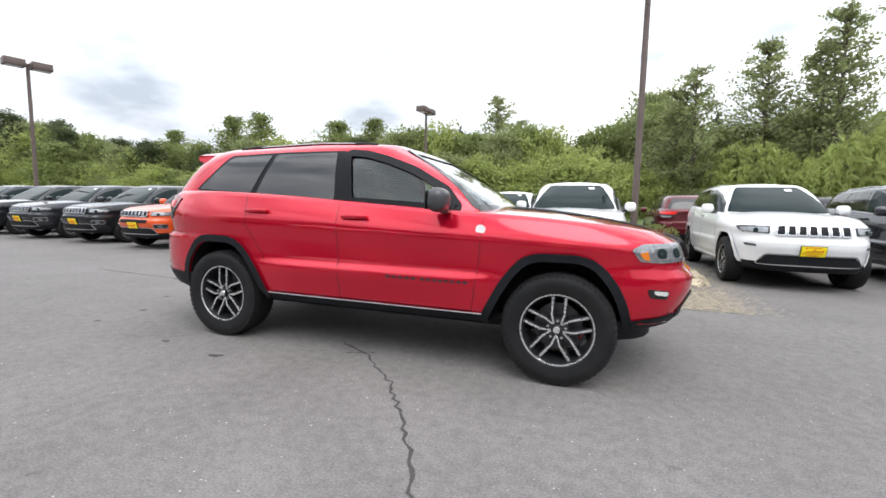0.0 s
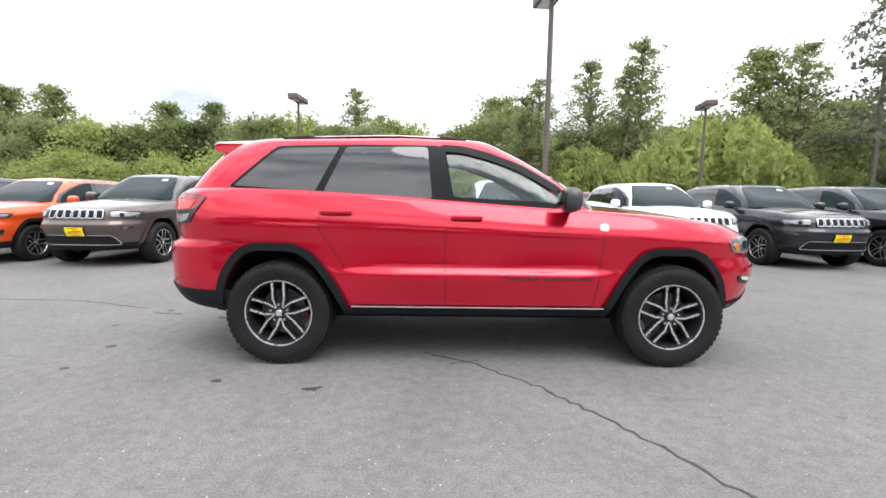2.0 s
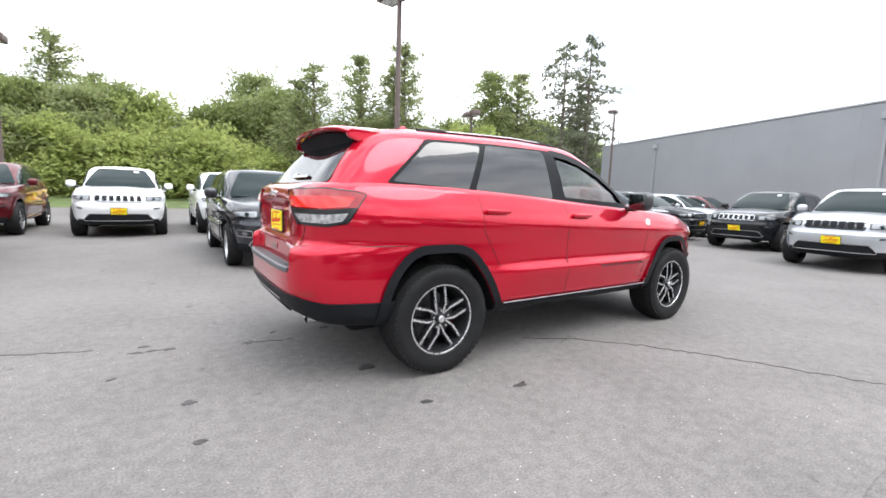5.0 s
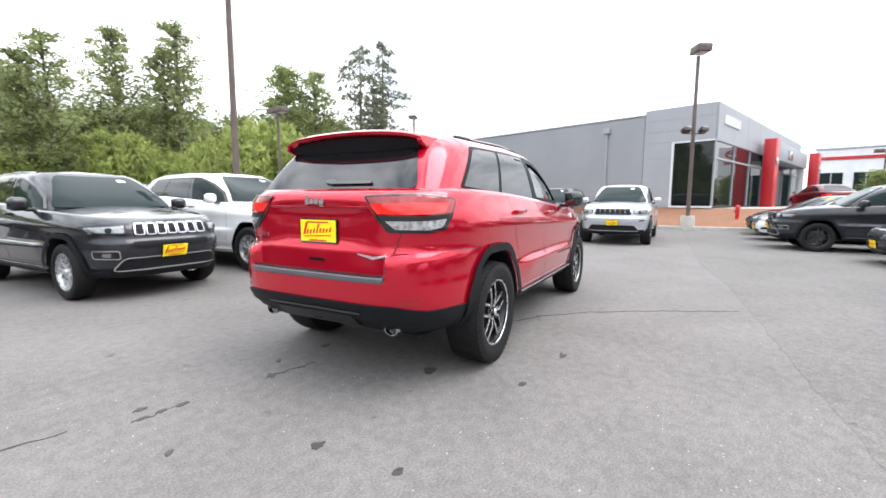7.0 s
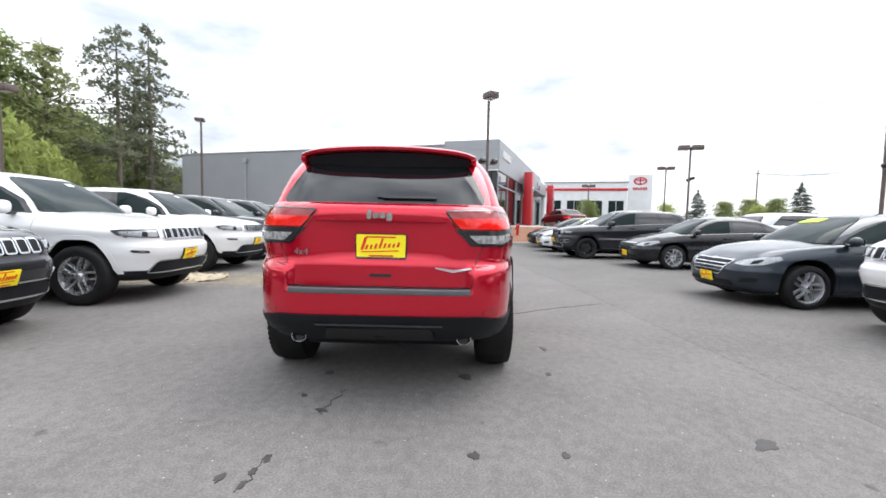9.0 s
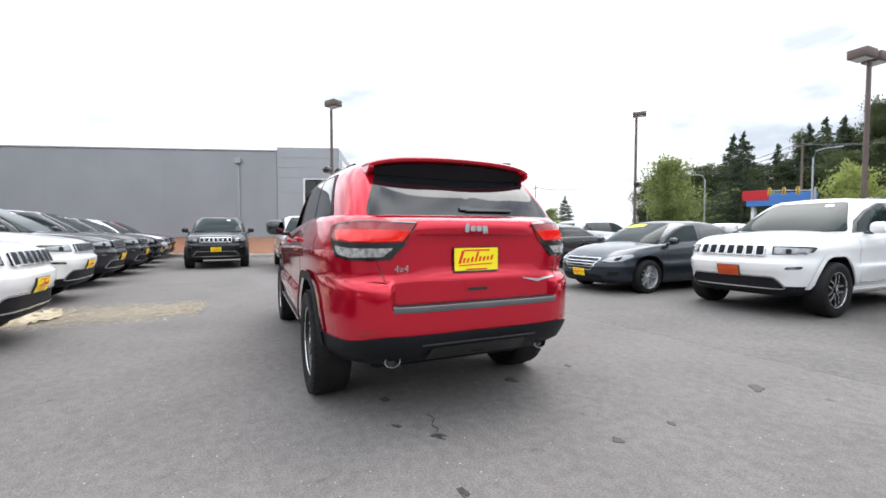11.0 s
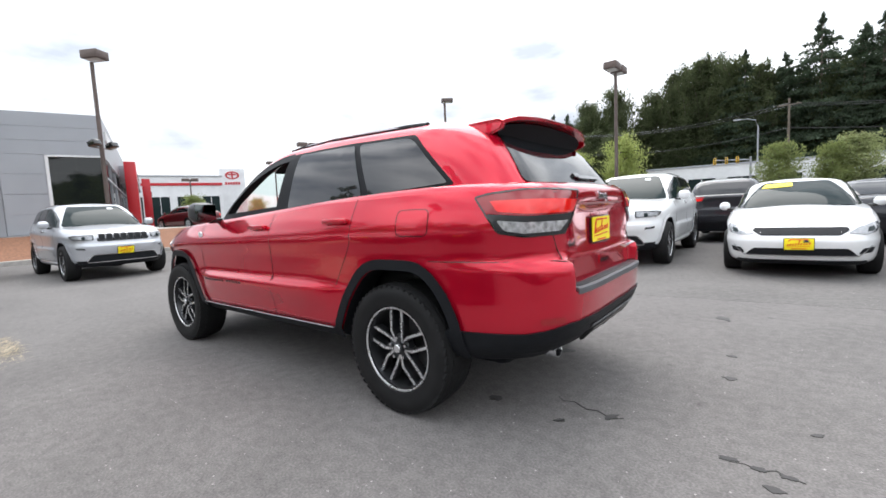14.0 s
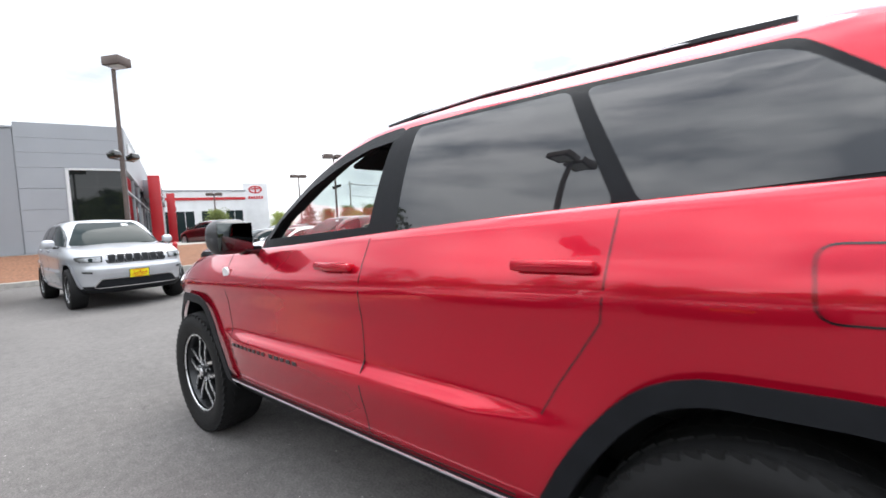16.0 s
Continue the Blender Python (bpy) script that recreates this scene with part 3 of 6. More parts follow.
def plate_parts(parent, mapper, c, z, w, h, off, ground=PLATE, ink=PLATERED, name="plate"):
    """A dealer's plate with a black surround and a scrawled stroke that stands for its lettering."""
    def o(u0, u1, v0, v1):
        return [(c + u0, z + v0), (c + u1, z + v0), (c + u1, z + v1), (c + u0, z + v1)]
    holder = part(name + "_holder", panel_bm(rounded(o(-w / 2 - 0.008, w / 2 + 0.008, -h / 2 - 0.008, h / 2 + 0.008), 0.012), mapper, off, 0.02), GLOSSBLACK, parent)
    pl = part(name, panel_bm(o(-w / 2, w / 2, -h / 2, h / 2), mapper, off + 0.004, 0.01), ground, parent, "dealer plate")
    bm = bmesh.new()

    def stroke(pts):
        sub = panel_bm([(c + u * w, z + v * h) for u, v in pts], mapper, off + 0.0065, 0.006, 1.0)
        me = bpy.data.meshes.new("ink")
        sub.to_mesh(me)
        sub.free()
        bm.from_mesh(me)
        bpy.data.meshes.remove(me)

    way = -1 if (mapper(c + .01, z) - mapper(c - .01, z)).y * mapper(c, z).x < 0 else 1
    for k in range(9):
        u0 = -0.42 + k * 0.092
        tall = (.52, .20, .18, .22, .42, .20, .18, .16, .20)[k]
        wide = .06 if k == 0 else .044
        foot = -0.14 + .016 * k
        stroke([(way * u, v) for u, v in ((u0, foot), (u0 + wide, foot), (u0 + wide + tall * .16, foot + tall), (u0 + tall * .16, foot + tall))])
    stroke([(way * u, v) for u, v in ((-.40, -.25), (.36, -.18), (.36, -.14), (-.40, -.21))])
    for v0, v1, u0, u1 in ((0.37, 0.43, -0.3, 0.3), (-0.43, -0.36, -0.25, 0.25)):
        stroke(((u0, v0), (u1, v0), (u1, v1), (u0, v1)))
    part("lettering_bar", bm, ink, pl, "red strokes in place of lettering", smooth=False)
    return holder


def table(rows, kx=1.0, kz=1.0):
    return [(a * kz, b * kx) for a, b in rows]


SUV_LOW = dict(
    heights=(.38, .40, .44, .50, .56, .62, .66, .69, .705, .72, .735, .75, .78, .83, .86, .875, .89, .92, .95, .98, 1.0, 1.02, 1.05, 1.09, 1.13, 1.17, 1.20),
    width=[(.38, .86), (.40, .90), (.44, .928), (.56, .940), (.69, .945), (.75, .942), (.90, .948), (.98, .962), (1.01, .963), (1.05, .955), (1.12, .925), (1.20, .885)],
    rear=[(.38, -2.22), (.44, -2.34), (.52, -2.40), (.56, -2.42), (.60, -2.425), (.80, -2.435), (.855, -2.425), (.885, -2.355), (1.0, -2.36), (1.1, -2.375), (1.15, -2.365), (1.2, -2.29)],
    front=[(.38, 2.12), (.44, 2.24), (.52, 2.29), (.60, 2.32), (.66, 2.345), (.74, 2.35), (.79, 2.335), (.83, 2.305), (.95, 2.285), (1.05, 2.27), (1.10, 2.25), (1.15, 2.20), (1.2, 2.10)],
    top=[(-2.5, 1.285), (-1.9, 1.298), (.7, 1.168), (1.2, 1.140), (1.8, 1.088), (2.1, 1.052), (2.4, 1.00)], crown=.055)
SUV_HIGH = dict(
    heights=(0, .08, .2, .35, .5, .62, .72, .80, .86, .91, .95, .98, 1.0),
    width=[(0, .862), (.75, .745), (.88, .70), (.95, .66), (1, .60)],
    rear=[(0, -2.325), (.6, -2.105), (.9, -1.945), (1.0, -1.86)],
    front=[(h, 1.02 - .92 * h ** 1.25) for h in (0, .1, .2, .3, .4, .5, .6, .7, .8, .9, 1.0)],
    roof=[(-2.3, 1.62), (-1.9, 1.66), (-1.6, 1.69), (-.6, 1.715), (0, 1.70), (2, 1.70)], crown=.045,
    quarter=[(-1.80, 1.316), (-1.20, 1.283), (-1.035, 1.615), (-1.49, 1.60)],
    rear_door=[(-1.14, 1.278), (-.335, 1.236), (-.375, 1.625), (-.985, 1.618)],
    front_door=[(-.20, 1.230), (.72, 1.186), (.60, 1.325), (.33, 1.475), (.08, 1.565), (-.1, 1.61), (-.275, 1.625)],
    surround=[(-1.855, 1.306), (-.2, 1.222), (.80, 1.172), (.64, 1.345), (.34, 1.505), (.08, 1.59), (-.13, 1.635), (-.9, 1.640), (-1.49, 1.622)],
    screen=(.74, 1.19, .57, 1.655), back=(.665, 1.292, .61, 1.60))
CAR_LOW = dict(
    heights=(.20, .24, .30, .38, .46, .52, .55, .58, .62, .68, .72, .76, .80, .84, .88, .92, .95),
    width=[(.20, .82), (.24, .87), (.34, .895), (.52, .905), (.60, .898), (.72, .905), (.78, .908), (.84, .895), (.95, .835)],
    rear=[(.20, -2.18), (.30, -2.28), (.45, -2.33), (.60, -2.34), (.80, -2.30), (.90, -2.25), (.95, -2.18)],
    front=[(.20, 2.16), (.28, 2.25), (.40, 2.29), (.52, 2.30), (.62, 2.285), (.70, 2.26), (.78, 2.20), (.86, 2.10), (.95, 1.92)],
    top=[(-2.5, 1.01), (-1.2, 1.02), (.6, .955), (1.0, .93), (1.6, .86), (2.0, .79), (2.3, .72)], crown=.07)
CAR_HIGH = dict(
    heights=(0, .08, .2, .35, .5, .62, .72, .80, .86, .91, .95, .98, 1.0),
    width=[(0, .825), (.75, .68), (.88, .63), (.95, .58), (1, .50)],
    rear=[(0, -1.95), (.3, -1.72), (.6, -1.45), (.9, -1.1), (1.0, -.92)],
    front=[(h, 1.22 - 1.02 * h ** 1.2) for h in (0, .1, .2, .3, .4, .5, .6, .7, .8, .9, 1.0)],
    roof=[(-2.3, 1.30), (-1.2, 1.36), (-.5, 1.40), (0, 1.39), (2, 1.385)], crown=.04,
    quarter=[(-1.42, 1.06), (-1.09, 1.05), (-.98, 1.25), (-1.02, 1.255)],
    rear_door=[(-1.05, 1.045), (-.20, 1.01), (-.23, 1.305), (-.90, 1.275)],
    front_door=[(-.12, 1.005), (.82, .965), (.70, 1.055), (.42, 1.19), (.15, 1.285), (-.15, 1.31)],
    surround=[(-1.48, 1.05), (-.2, 1.0), (.90, .955), (.74, 1.065), (.44, 1.21), (.16, 1.30), (-.2, 1.325), (-.9, 1.295), (-1.12, 1.24)],
    screen=(.72, .96, .52, 1.355), back=(.62, 1.06, .48, 1.33))


def polish(me, shell):
    """Gives a carved mesh the even normals of the shell from which it was carved, away from its creases."""
    base = bpy.data.meshes.new("shell")
    shell.to_mesh(base)
    shell.free()
    probe = new("shell", base)
    bpy.context.view_layer.update()
    lim = math.cos(radians(30))
    cache, out = {}, []
    for poly in me.polygons:
        for vi in poly.vertices:
            if vi not in cache:
                here = me.vertices[vi].co
                _, _, _, idx = probe.closest_point_on_mesh(here)
                total = Vector()
                for j in base.polygons[idx].vertices:
                    v = base.vertices[j]
                    total += v.normal / ((v.co - here).length + 1e-4) ** 2
                cache[vi] = total.normalized()
            n = cache[vi]
            out.append(n if poly.material_index == 0 and n.dot(poly.normal) > lim else Vector((0, 0, 0)))
    bpy.data.objects.remove(probe)
    bpy.data.meshes.remove(base)
    me.normals_split_custom_set(out)


def scaled(outline, k):
    return [(x * k[0], z * k[2]) for x, z in outline]


def build_car(name, label, paint, low, high, k=(1, 1, 1), axles=(1.4575, -1.4575), tyre=(.385, .243, .265), track=.815, face=ALU, pocket=DARKALU,
              flare=CLAD, style="seven", hero=False, m=None, plate=PLATE, rails=True, spokes=5, sticker=None, group="parked cars", far=False):
    car = thing(name, label, "car", m, group)
    suv = low is SUV_LOW
    zs = k[2]
    if suv and not hero:
        low = dict(low, heights=(.30, .33) + low["heights"], width=[(.30, .84), (.33, .89), (.38, .91)] + low["width"][1:],
                   front=[(.30, 2.18), (.34, 2.24), (.40, 2.28)] + low["front"][2:], rear=[(.30, -2.20), (.34, -2.30)] + low["rear"][1:])
    split = .75 * zs if suv else .5 * zs
    ztop = low["heights"][-1] * zs
    top = [(x * k[0], z * zs) for x, z in low["top"]]
    bonnet_line = Smooth(top)

    def lift(x, h):
        if h < split:
            return h
        return split + (h - split) * (bonnet_line(x) - split) / (ztop - split)

    def swell(x, h):
        if not suv:
            return 0.012 * step(h, .40, .55) * (1 - step(h, .58, .66))
        f = step(h, .48 * zs, .69 * zs) * (1 - step(h, .693 * zs, .745 * zs))
        return .034 * f * step(x, -1.0, -.72) * (1 - step(x, .80, 1.0))

    def dent(p):
        if suv and p.x < -2.2 * k[0]:
            a = (1 - step(abs(p.y), .54, .60)) * step(p.z, .735 * zs, .752 * zs)
            p.x += a * max(0.0, -2.352 * k[0] - p.x)
            b = (1 - step(abs(p.y), .38, .47)) * step(p.z, .90 * zs, .95 * zs) * (1 - step(p.z, 1.15 * zs, 1.19 * zs))
            p.x += .028 * b
        return p

    lower = Shell([h * zs for h in low["heights"]], table(low["width"], k[1], zs), table(low["rear"], k[0], zs), table(low["front"], k[0], zs), lift,
                  0.0, 4.4 if suv else 4.6, 5.8 if suv else 5.0, low["crown"], dent, swell)
    roof = [(x * k[0], z * zs) for x, z in high["roof"]]

    def rise(x, h):
        base = min(lerp_table(top, x), lerp_table(top, .72 * k[0])) - .03
        return base + h * (lerp_table(roof, x) - base)

    upper = Shell(high["heights"], table(high["width"], k[1]), table(high["rear"], k[0]), table(high["front"], k[0]), rise,
                  -.6 * k[0], 7.0 if suv else 5.0, 9.0 if suv else 6.0, high["crown"])
    r, rim_r, tw = tyre
    arch = (.44 if suv else .375, .485 if suv else .405)
    arch = (arch[0] * r / (.385 if suv else .325), arch[1] * r / (.385 if suv else .325))
    cuts = []
    for x in axles:
        if suv:
            out = arch_shape(x, r, .90 * r / .385, x > 0)
            out = [(out[0][0], .1)] + out + [(out[-1][0], .1)]
        else:
            out = arch_outline(x, r, arch[0], arch[1], 2.5)
            out = [(out[0][0], .1)] + out + [(out[-1][0], .1)]
        for s in (-1, 1):
            cuts.append(prism(out, s * .48, s * 1.3))
    if hero:
        cuts.append(box((-1.95, -.79, .60), (.74, .79, 1.6)))
    whole = lower.solid(168 if hero else 120)
    keep = whole.copy()
    solid = carve(whole, cuts)
    for f in solid.faces:
        c = f.calc_center_median()
        for x in axles:
            if abs(c.x - x) < arch[0] + .12 and c.z < r + arch[1] + .02 and abs(c.y) < .90 * k[1] and abs(c.y) > .4 and (abs(f.normal.y) < .6 or abs(c.y) < .6):
                f.material_index = 1
        if hero and abs(c.y) < .795 and -1.96 < c.x < .75 and c.z > .59:
            f.material_index = 1
        if c.z < low["heights"][0] * zs + .03 or (suv and c.x < -1.85 * k[0] and c.z < .52 * zs) or (suv and c.x > 1.9 * k[0] and c.z < .46 * zs):
            f.material_index = 1
    body = part("body", solid, (paint, CLAD), car, sharp=32)
    polish(body.data, keep)
    shell = upper.solid(144 if hero else 96)
    if hero:
        inner = Shell([-.3, 0, .2, .35, .5, .62, .72, .80, .86, .91, .95], [(h, w - .045) for h, w in upper.width], [(h, x + .05) for h, x in upper.rear],
                      [(h, x - .06) for h, x in upper.front], lambda x, h: rise(x, h) - .02, -.6, 7.0, 9.0, .03)
        b0, z0, b1, z1 = high["screen"]
        shell = carve(shell, [inner.solid(96), prism(rounded(high["front_door"], .03), -1.2, 1.2), prism(rounded([(-b0, z0), (b0, z0), (b1, z1), (-b1, z1)], .05), .12, 1.5, "x")])
        for f in shell.faces:
            c = f.calc_center_median()
            if f.normal.dot(c - Vector((min(max(c.x, -1.4), -.2), 0, 1.3))) < 0:
                f.material_index = 1
    roof_ob = part("roof", shell, (paint, CARPET), car, sharp=32)

    # glazing
    mid_c = Vector((-.6 * k[0], 0, 1.2 * zs))
    b0, z0, b1, z1 = high["screen"]
    nose_up = upper.end(True, .5)
    tail_up = upper.end(False, .5)
    out = scaled(rounded([(-b0, z0), (b0, z0), (b1, z1), (-b1, z1)], .05), (k[1], 1, zs))
    if hero:
        part("windscreen", panel_bm(out, nose_up, -.008, .005, .1, mid_c), CLEAR, car)
        part("windscreen_trim", ribbon_bm(out, .05, nose_up, .003, True, .06, mid_c), GLOSSBLACK, car)
    else:
        part("windscreen", panel_bm(out, nose_up, .012, .02, .08, mid_c), SCREEN, car)
    b0, z0, b1, z1 = high["back"]
    out = scaled(rounded([(-b0, z0), (b0, z0), (b1, z1), (-b1, z1)], .05), (k[1], 1, zs))
    part("rear_window", panel_bm(out, tail_up, .006 if hero else .012, .016, .08, mid_c), TINT, car, "dark tinted rear window")
    for s in (-1, 1):
        side = upper.side(s)
        sur = scaled(high["surround"], k)
        if hero:
            rear_half = [(-1.845, 1.306), (-.215, 1.224), (-.29, 1.640), (-.9, 1.640), (-1.505, 1.620)]
            trim = part("window_surround", panel_bm(rounded(rear_half, .03), side, .004, .012, .05, mid_c), CLAD, car, "black window surround")
            part("front_window_frame", ribbon_bm(rounded(high["front_door"], .03), .056, side, .003, True, .05, mid_c), CLAD, car)
            if s < 0:
                part("side_window", panel_bm(rounded(high["front_door"], .03), side, -.012, .004, .1, mid_c), CLEAR, car, "clear front door glass")
        else:
            trim = part("window_surround", panel_bm(rounded(sur, .03), side, .010, .018, .09, mid_c), GLOSSBLACK, car)
            part("side_window", panel_bm(rounded(scaled(high["front_door"], k), .03), side, .014, .012, .09, mid_c), SCREEN, car)
        part("side_window", panel_bm(rounded(scaled(high["rear_door"], k), .03), side, .0075 if hero else .0145, .01, .05 if hero else .09, mid_c), TINTSIDE, car, "dark tinted rear door glass")
        part("side_window", panel_bm(rounded(scaled(high["quarter"], k), [.02, .02, .03, .07]), side, .0075 if hero else .0145, .01, .05 if hero else .09, mid_c), TINTSIDE, car, "dark tinted quarter glass")
        if suv and rails:
            rail = []
            for t in np.linspace(0, 1, 9):
                x = (-1.50 + 1.42 * t) * k[0]
                rail.append((x, s * .585 * k[1], lerp_table(roof, x) - .006 + .014 * math.sin(math.pi * min(1, max(0, t))) ** .35))
            rb = part("roof_rail", tube(rail, [.022, .018] + [.013] * 5 + [.017, .018], 8), CLAD if hero else CHROME, car)
            if hero:
                part("rail_insert", tube([(x, y + s * .009, z + .004) for x, y, z in rail[1:-1]], .006, 6), SILVER, rb)

    # flanks
    for s in (-1, 1):
        side = lower.side(s)
        for x in axles:
            if suv:
                path = arch_shape(x, r, .955 * r / .385, x > 0)
                part("wheel_arch_flare", ribbon_bm(path, .058, side, .024, False, .06), flare, car, "black plastic wheel arch flare" if flare is CLAD else "")
            wm = Matrix.Translation((x, s * track * k[1], r)) @ (Matrix.Rotation(math.pi, 4, "Z") if s > 0 else Matrix())
            wheel_parts(car, wm @ Matrix.Rotation(.03 * x if hero else .2 * x, 4, "Y"), r, rim_r, tw, face, pocket, hero, spokes, DARKRED if hero else None, far)
        a, b = axles[1] + arch[0] + (.10 if suv else .02), axles[0] - arch[0] - (.08 if suv else .02)
        zb = low["heights"][0] * zs
        sill = part("sill", panel_bm([(a, zb + .012), (b, zb + .012), (b, zb + .068), (a, zb + .068)], side, .012, .05, .15), flare if suv else paint, car)
        if hero:
            part("sill_strip", ribbon_bm([(a, zb + .072), (b, zb + .072)], .006, side, .024), SILVER, sill)
        seams = [[(.93, 1.15), (.905, .80), (.86, .46)], [(-.25, 1.215), (-.225, .46)], [(-1.17, 1.268), (-1.14, 1.0), (-1.02, .82), (-.965, .725)], [(-.87, .46), (.86, .46)]]
        if not suv:
            seams = [[(.98, .90), (.97, .60), (.93, .30)], [(-.15, .98), (-.12, .30)], [(-1.08, 1.0), (-1.05, .80), (-.95, .60), (-.85, .32)], [(-.85, .30), (.93, .30)]]
        for path in seams[:0] if far else seams:
            part("door_seam", ribbon_bm([(x * k[0], z * zs) for x, z in path], .0038, side, .0012), GLOSSBLACK, body)
        for x, z in (((-1.02, 1.135), (-.085, 1.108)) if suv else ((-.95, .88), (-.02, .86))):
            p, n = facing(side, x * k[0], z * zs, Vector((0, 0, .8)))
            hb = bmesh.new()
            add_box(hb, (p.x - .115, -.014, p.z - .017), (p.x + .115, .014, p.z + .017), .012, Matrix.Translation((0, p.y + s * .022, 0)))
            add_box(hb, (p.x - .11, -.02, p.z - .012), (p.x - .075, .02, p.z + .012), .004, Matrix.Translation((0, p.y + s * .012, 0)))
            add_box(hb, (p.x + .075, -.02, p.z - .012), (p.x + .11, .02, p.z + .012), .004, Matrix.Translation((0, p.y + s * .012, 0)))
            handle = part("door_handle", hb, paint, car)
            if far:
                continue
            # no hollow is cut; on parked cars its shade is a black panel
            part("handle_recess", panel_bm(rounded([(p.x - .06, p.z - .03), (p.x + .06, p.z - .03), (p.x + .06, p.z + .022), (p.x - .06, p.z + .022)], .02), side, .0015, .004), GLOSSBLACK if not hero else paint, handle)
        # door mirror
        px, pz = (.62 * k[0], 1.225 * zs) if suv else (.80 * k[0], 1.0 * zs)
        py = .90 * k[1] if suv else .85 * k[1]
        mb = bmesh.new()
        add_box(mb, (px - .055, .03, pz - .065), (px + .085, .235 if suv else .19, pz + (.105 if suv else .07)), .066, Matrix.Diagonal((1, s, 1, 1)) @ Matrix.Translation((0, py, 0)), 5)
        mirror = part("door_mirror", mb, (MIRRORCAP if hero else paint), car, "satin grey door mirror" if hero else "")
        if far:
            continue
        mb = bmesh.new()
        add_box(mb, (px - .0, -.03, pz - .075), (px + .06, .08, pz - .03), .015, Matrix.Diagonal((1, s, 1, 1)) @ Matrix.Translation((0, py, 0)))
        part("mirror_foot", mb, GLOSSBLACK, mirror)
        mb = bmesh.new()
        add_box(mb, (px - .060, .05, pz - .045), (px - .052, .215 if suv else .17, pz + (.085 if suv else .05)), .003, Matrix.Diagonal((1, s, 1, 1)) @ Matrix.Translation((0, py, 0)))
        part("mirror_glass", mb, MIRRORGLASS, mirror)

    # nose
    nose = lower.end(True, .95 * zs if suv else .6 * zs)
    tail = lower.end(False, 1.1 * zs if suv else .7 * zs)
    ky = k[1]

    def q(pts):
        return [(u * ky, v * zs) for u, v in pts]

    if suv:
        zl = .395 if hero else .315
        part("lower_bumper", panel_bm(q([(-1.12, zl), (1.12, zl), (1.12, zl + .055), (.84, zl + .07), (.70, zl + .115), (-.70, zl + .115), (-.84, zl + .07), (-1.12, zl + .055)]), nose, .008, .03, .12), CLAD, car, "black lower front bumper")
        zg = .86 if hero else .842
        zt = .125 if hero else .150
        part("grille_band", panel_bm(q(rounded([(-.47, zg), (.47, zg), (.50, zg + zt), (-.50, zg + zt)], .02)), nose, .004, .012, .1), GLOSSBLACK if style in ("band", "dark") else paint, car)
        for i in range(7):
            c = (i - 3) * .131
            o = [(c - .050, zg + .014), (c + .050, zg + .014), (c + .053, zg + zt - .013), (c - .053, zg + zt - .013)]
            ring = part("grille_surround", ribbon_bm(q(rounded(o, .018)), .015, nose, .033, True, .05), DARKALU if hero or style == "dark" else CHROME, car)
            part("grille_slot", panel_bm(q(rounded(o, .018)), nose, .028, .024, .1), CLAD, ring)
        for s in (-1, 1):
            hl = [(s * u, v) for u, v in ((.515, .868), (.80, .858), (.96, .868), (1.01, .945), (.93, .978), (.52, .985))] if hero else [(s * u, v) for u, v in ((.525, .872), (.80, .882), (1.00, .905), (1.075, .968), (.95, .982), (.53, .985))]
            lamp = part("headlight", panel_bm(q(rounded(hl, .015)), nose, .008, .015, .08), CLEARLENS if hero else SATINBLACK, car, "headlight with an amber corner lens" if hero else "headlight with a dark housing")
            part("lamp_lens", panel_bm(q(rounded([(s * u, v) for u, v in (((.54, .885), (.78, .878), (.86, .885), (.86, .950), (.55, .965)) if hero else ((.545, .885), (.80, .893), (.96, .912), (.99, .955), (.55, .972)))], .02)), nose, .010, .01, .08), CLEARLENS, lamp)
            for u in (.66, .80) if hero else (.70,):
                part("projector", panel_bm(q(rounded([(s * (u - .034), .890), (s * (u + .034), .890), (s * (u + .034), .950), (s * (u - .034), .950)], .03)), nose, .012, .01, .08), SCREEN, lamp)
            part("turn_signal", panel_bm(q(rounded([(s * u, v) for u, v in ((.895, .878), (.935, .882), (.962, .922), (.905, .935))], .01)), nose, .011, .01, .08), AMBER if hero else CLEARLENS, lamp)
            if hero:
                fo, fi = ((.80, .618), (.93, .634), (.955, .690), (.80, .676)), ((.81, .644), (.90, .654), (.915, .680), (.81, .670))
            elif style == "band":
                fo, fi = ((.62, .56), (.92, .57), (.95, .665), (.64, .665)), ((.72, .585), (.82, .59), (.82, .640), (.72, .640))
            else:
                fo, fi = ((.70, .672), (.90, .682), (.93, .718), (.72, .708)), ((.74, .682), (.82, .686), (.83, .708), (.75, .704))
            fog = part("fog_lamp_recess", panel_bm(q(rounded([(s * u, v) for u, v in fo], .02)), nose, .006, .012, .1), SATINBLACK, car)
            part("fog_lamp", panel_bm(q(rounded([(s * u, v) for u, v in fi], .02)), nose, .010, .01, .1), LENSWHITE if hero else CLEARLENS, fog)
            if style == "band" and not far:
                part("fog_trim", ribbon_bm(q(rounded([(s * u, v) for u, v in fo], .03)), .014, nose, .012, True, .08), CHROME, fog)
        zi = .50 if hero else .415
        wide = .62 if hero else .70
        intake = part("lower_grille", panel_bm(q(rounded([(-wide, zi), (wide, zi), (wide - .14, zi + (.125 if hero else .145)), (-wide + .14, zi + (.125 if hero else .145))], .04)), nose, .006, .012, .1), CLAD, car, "black lower air intake")
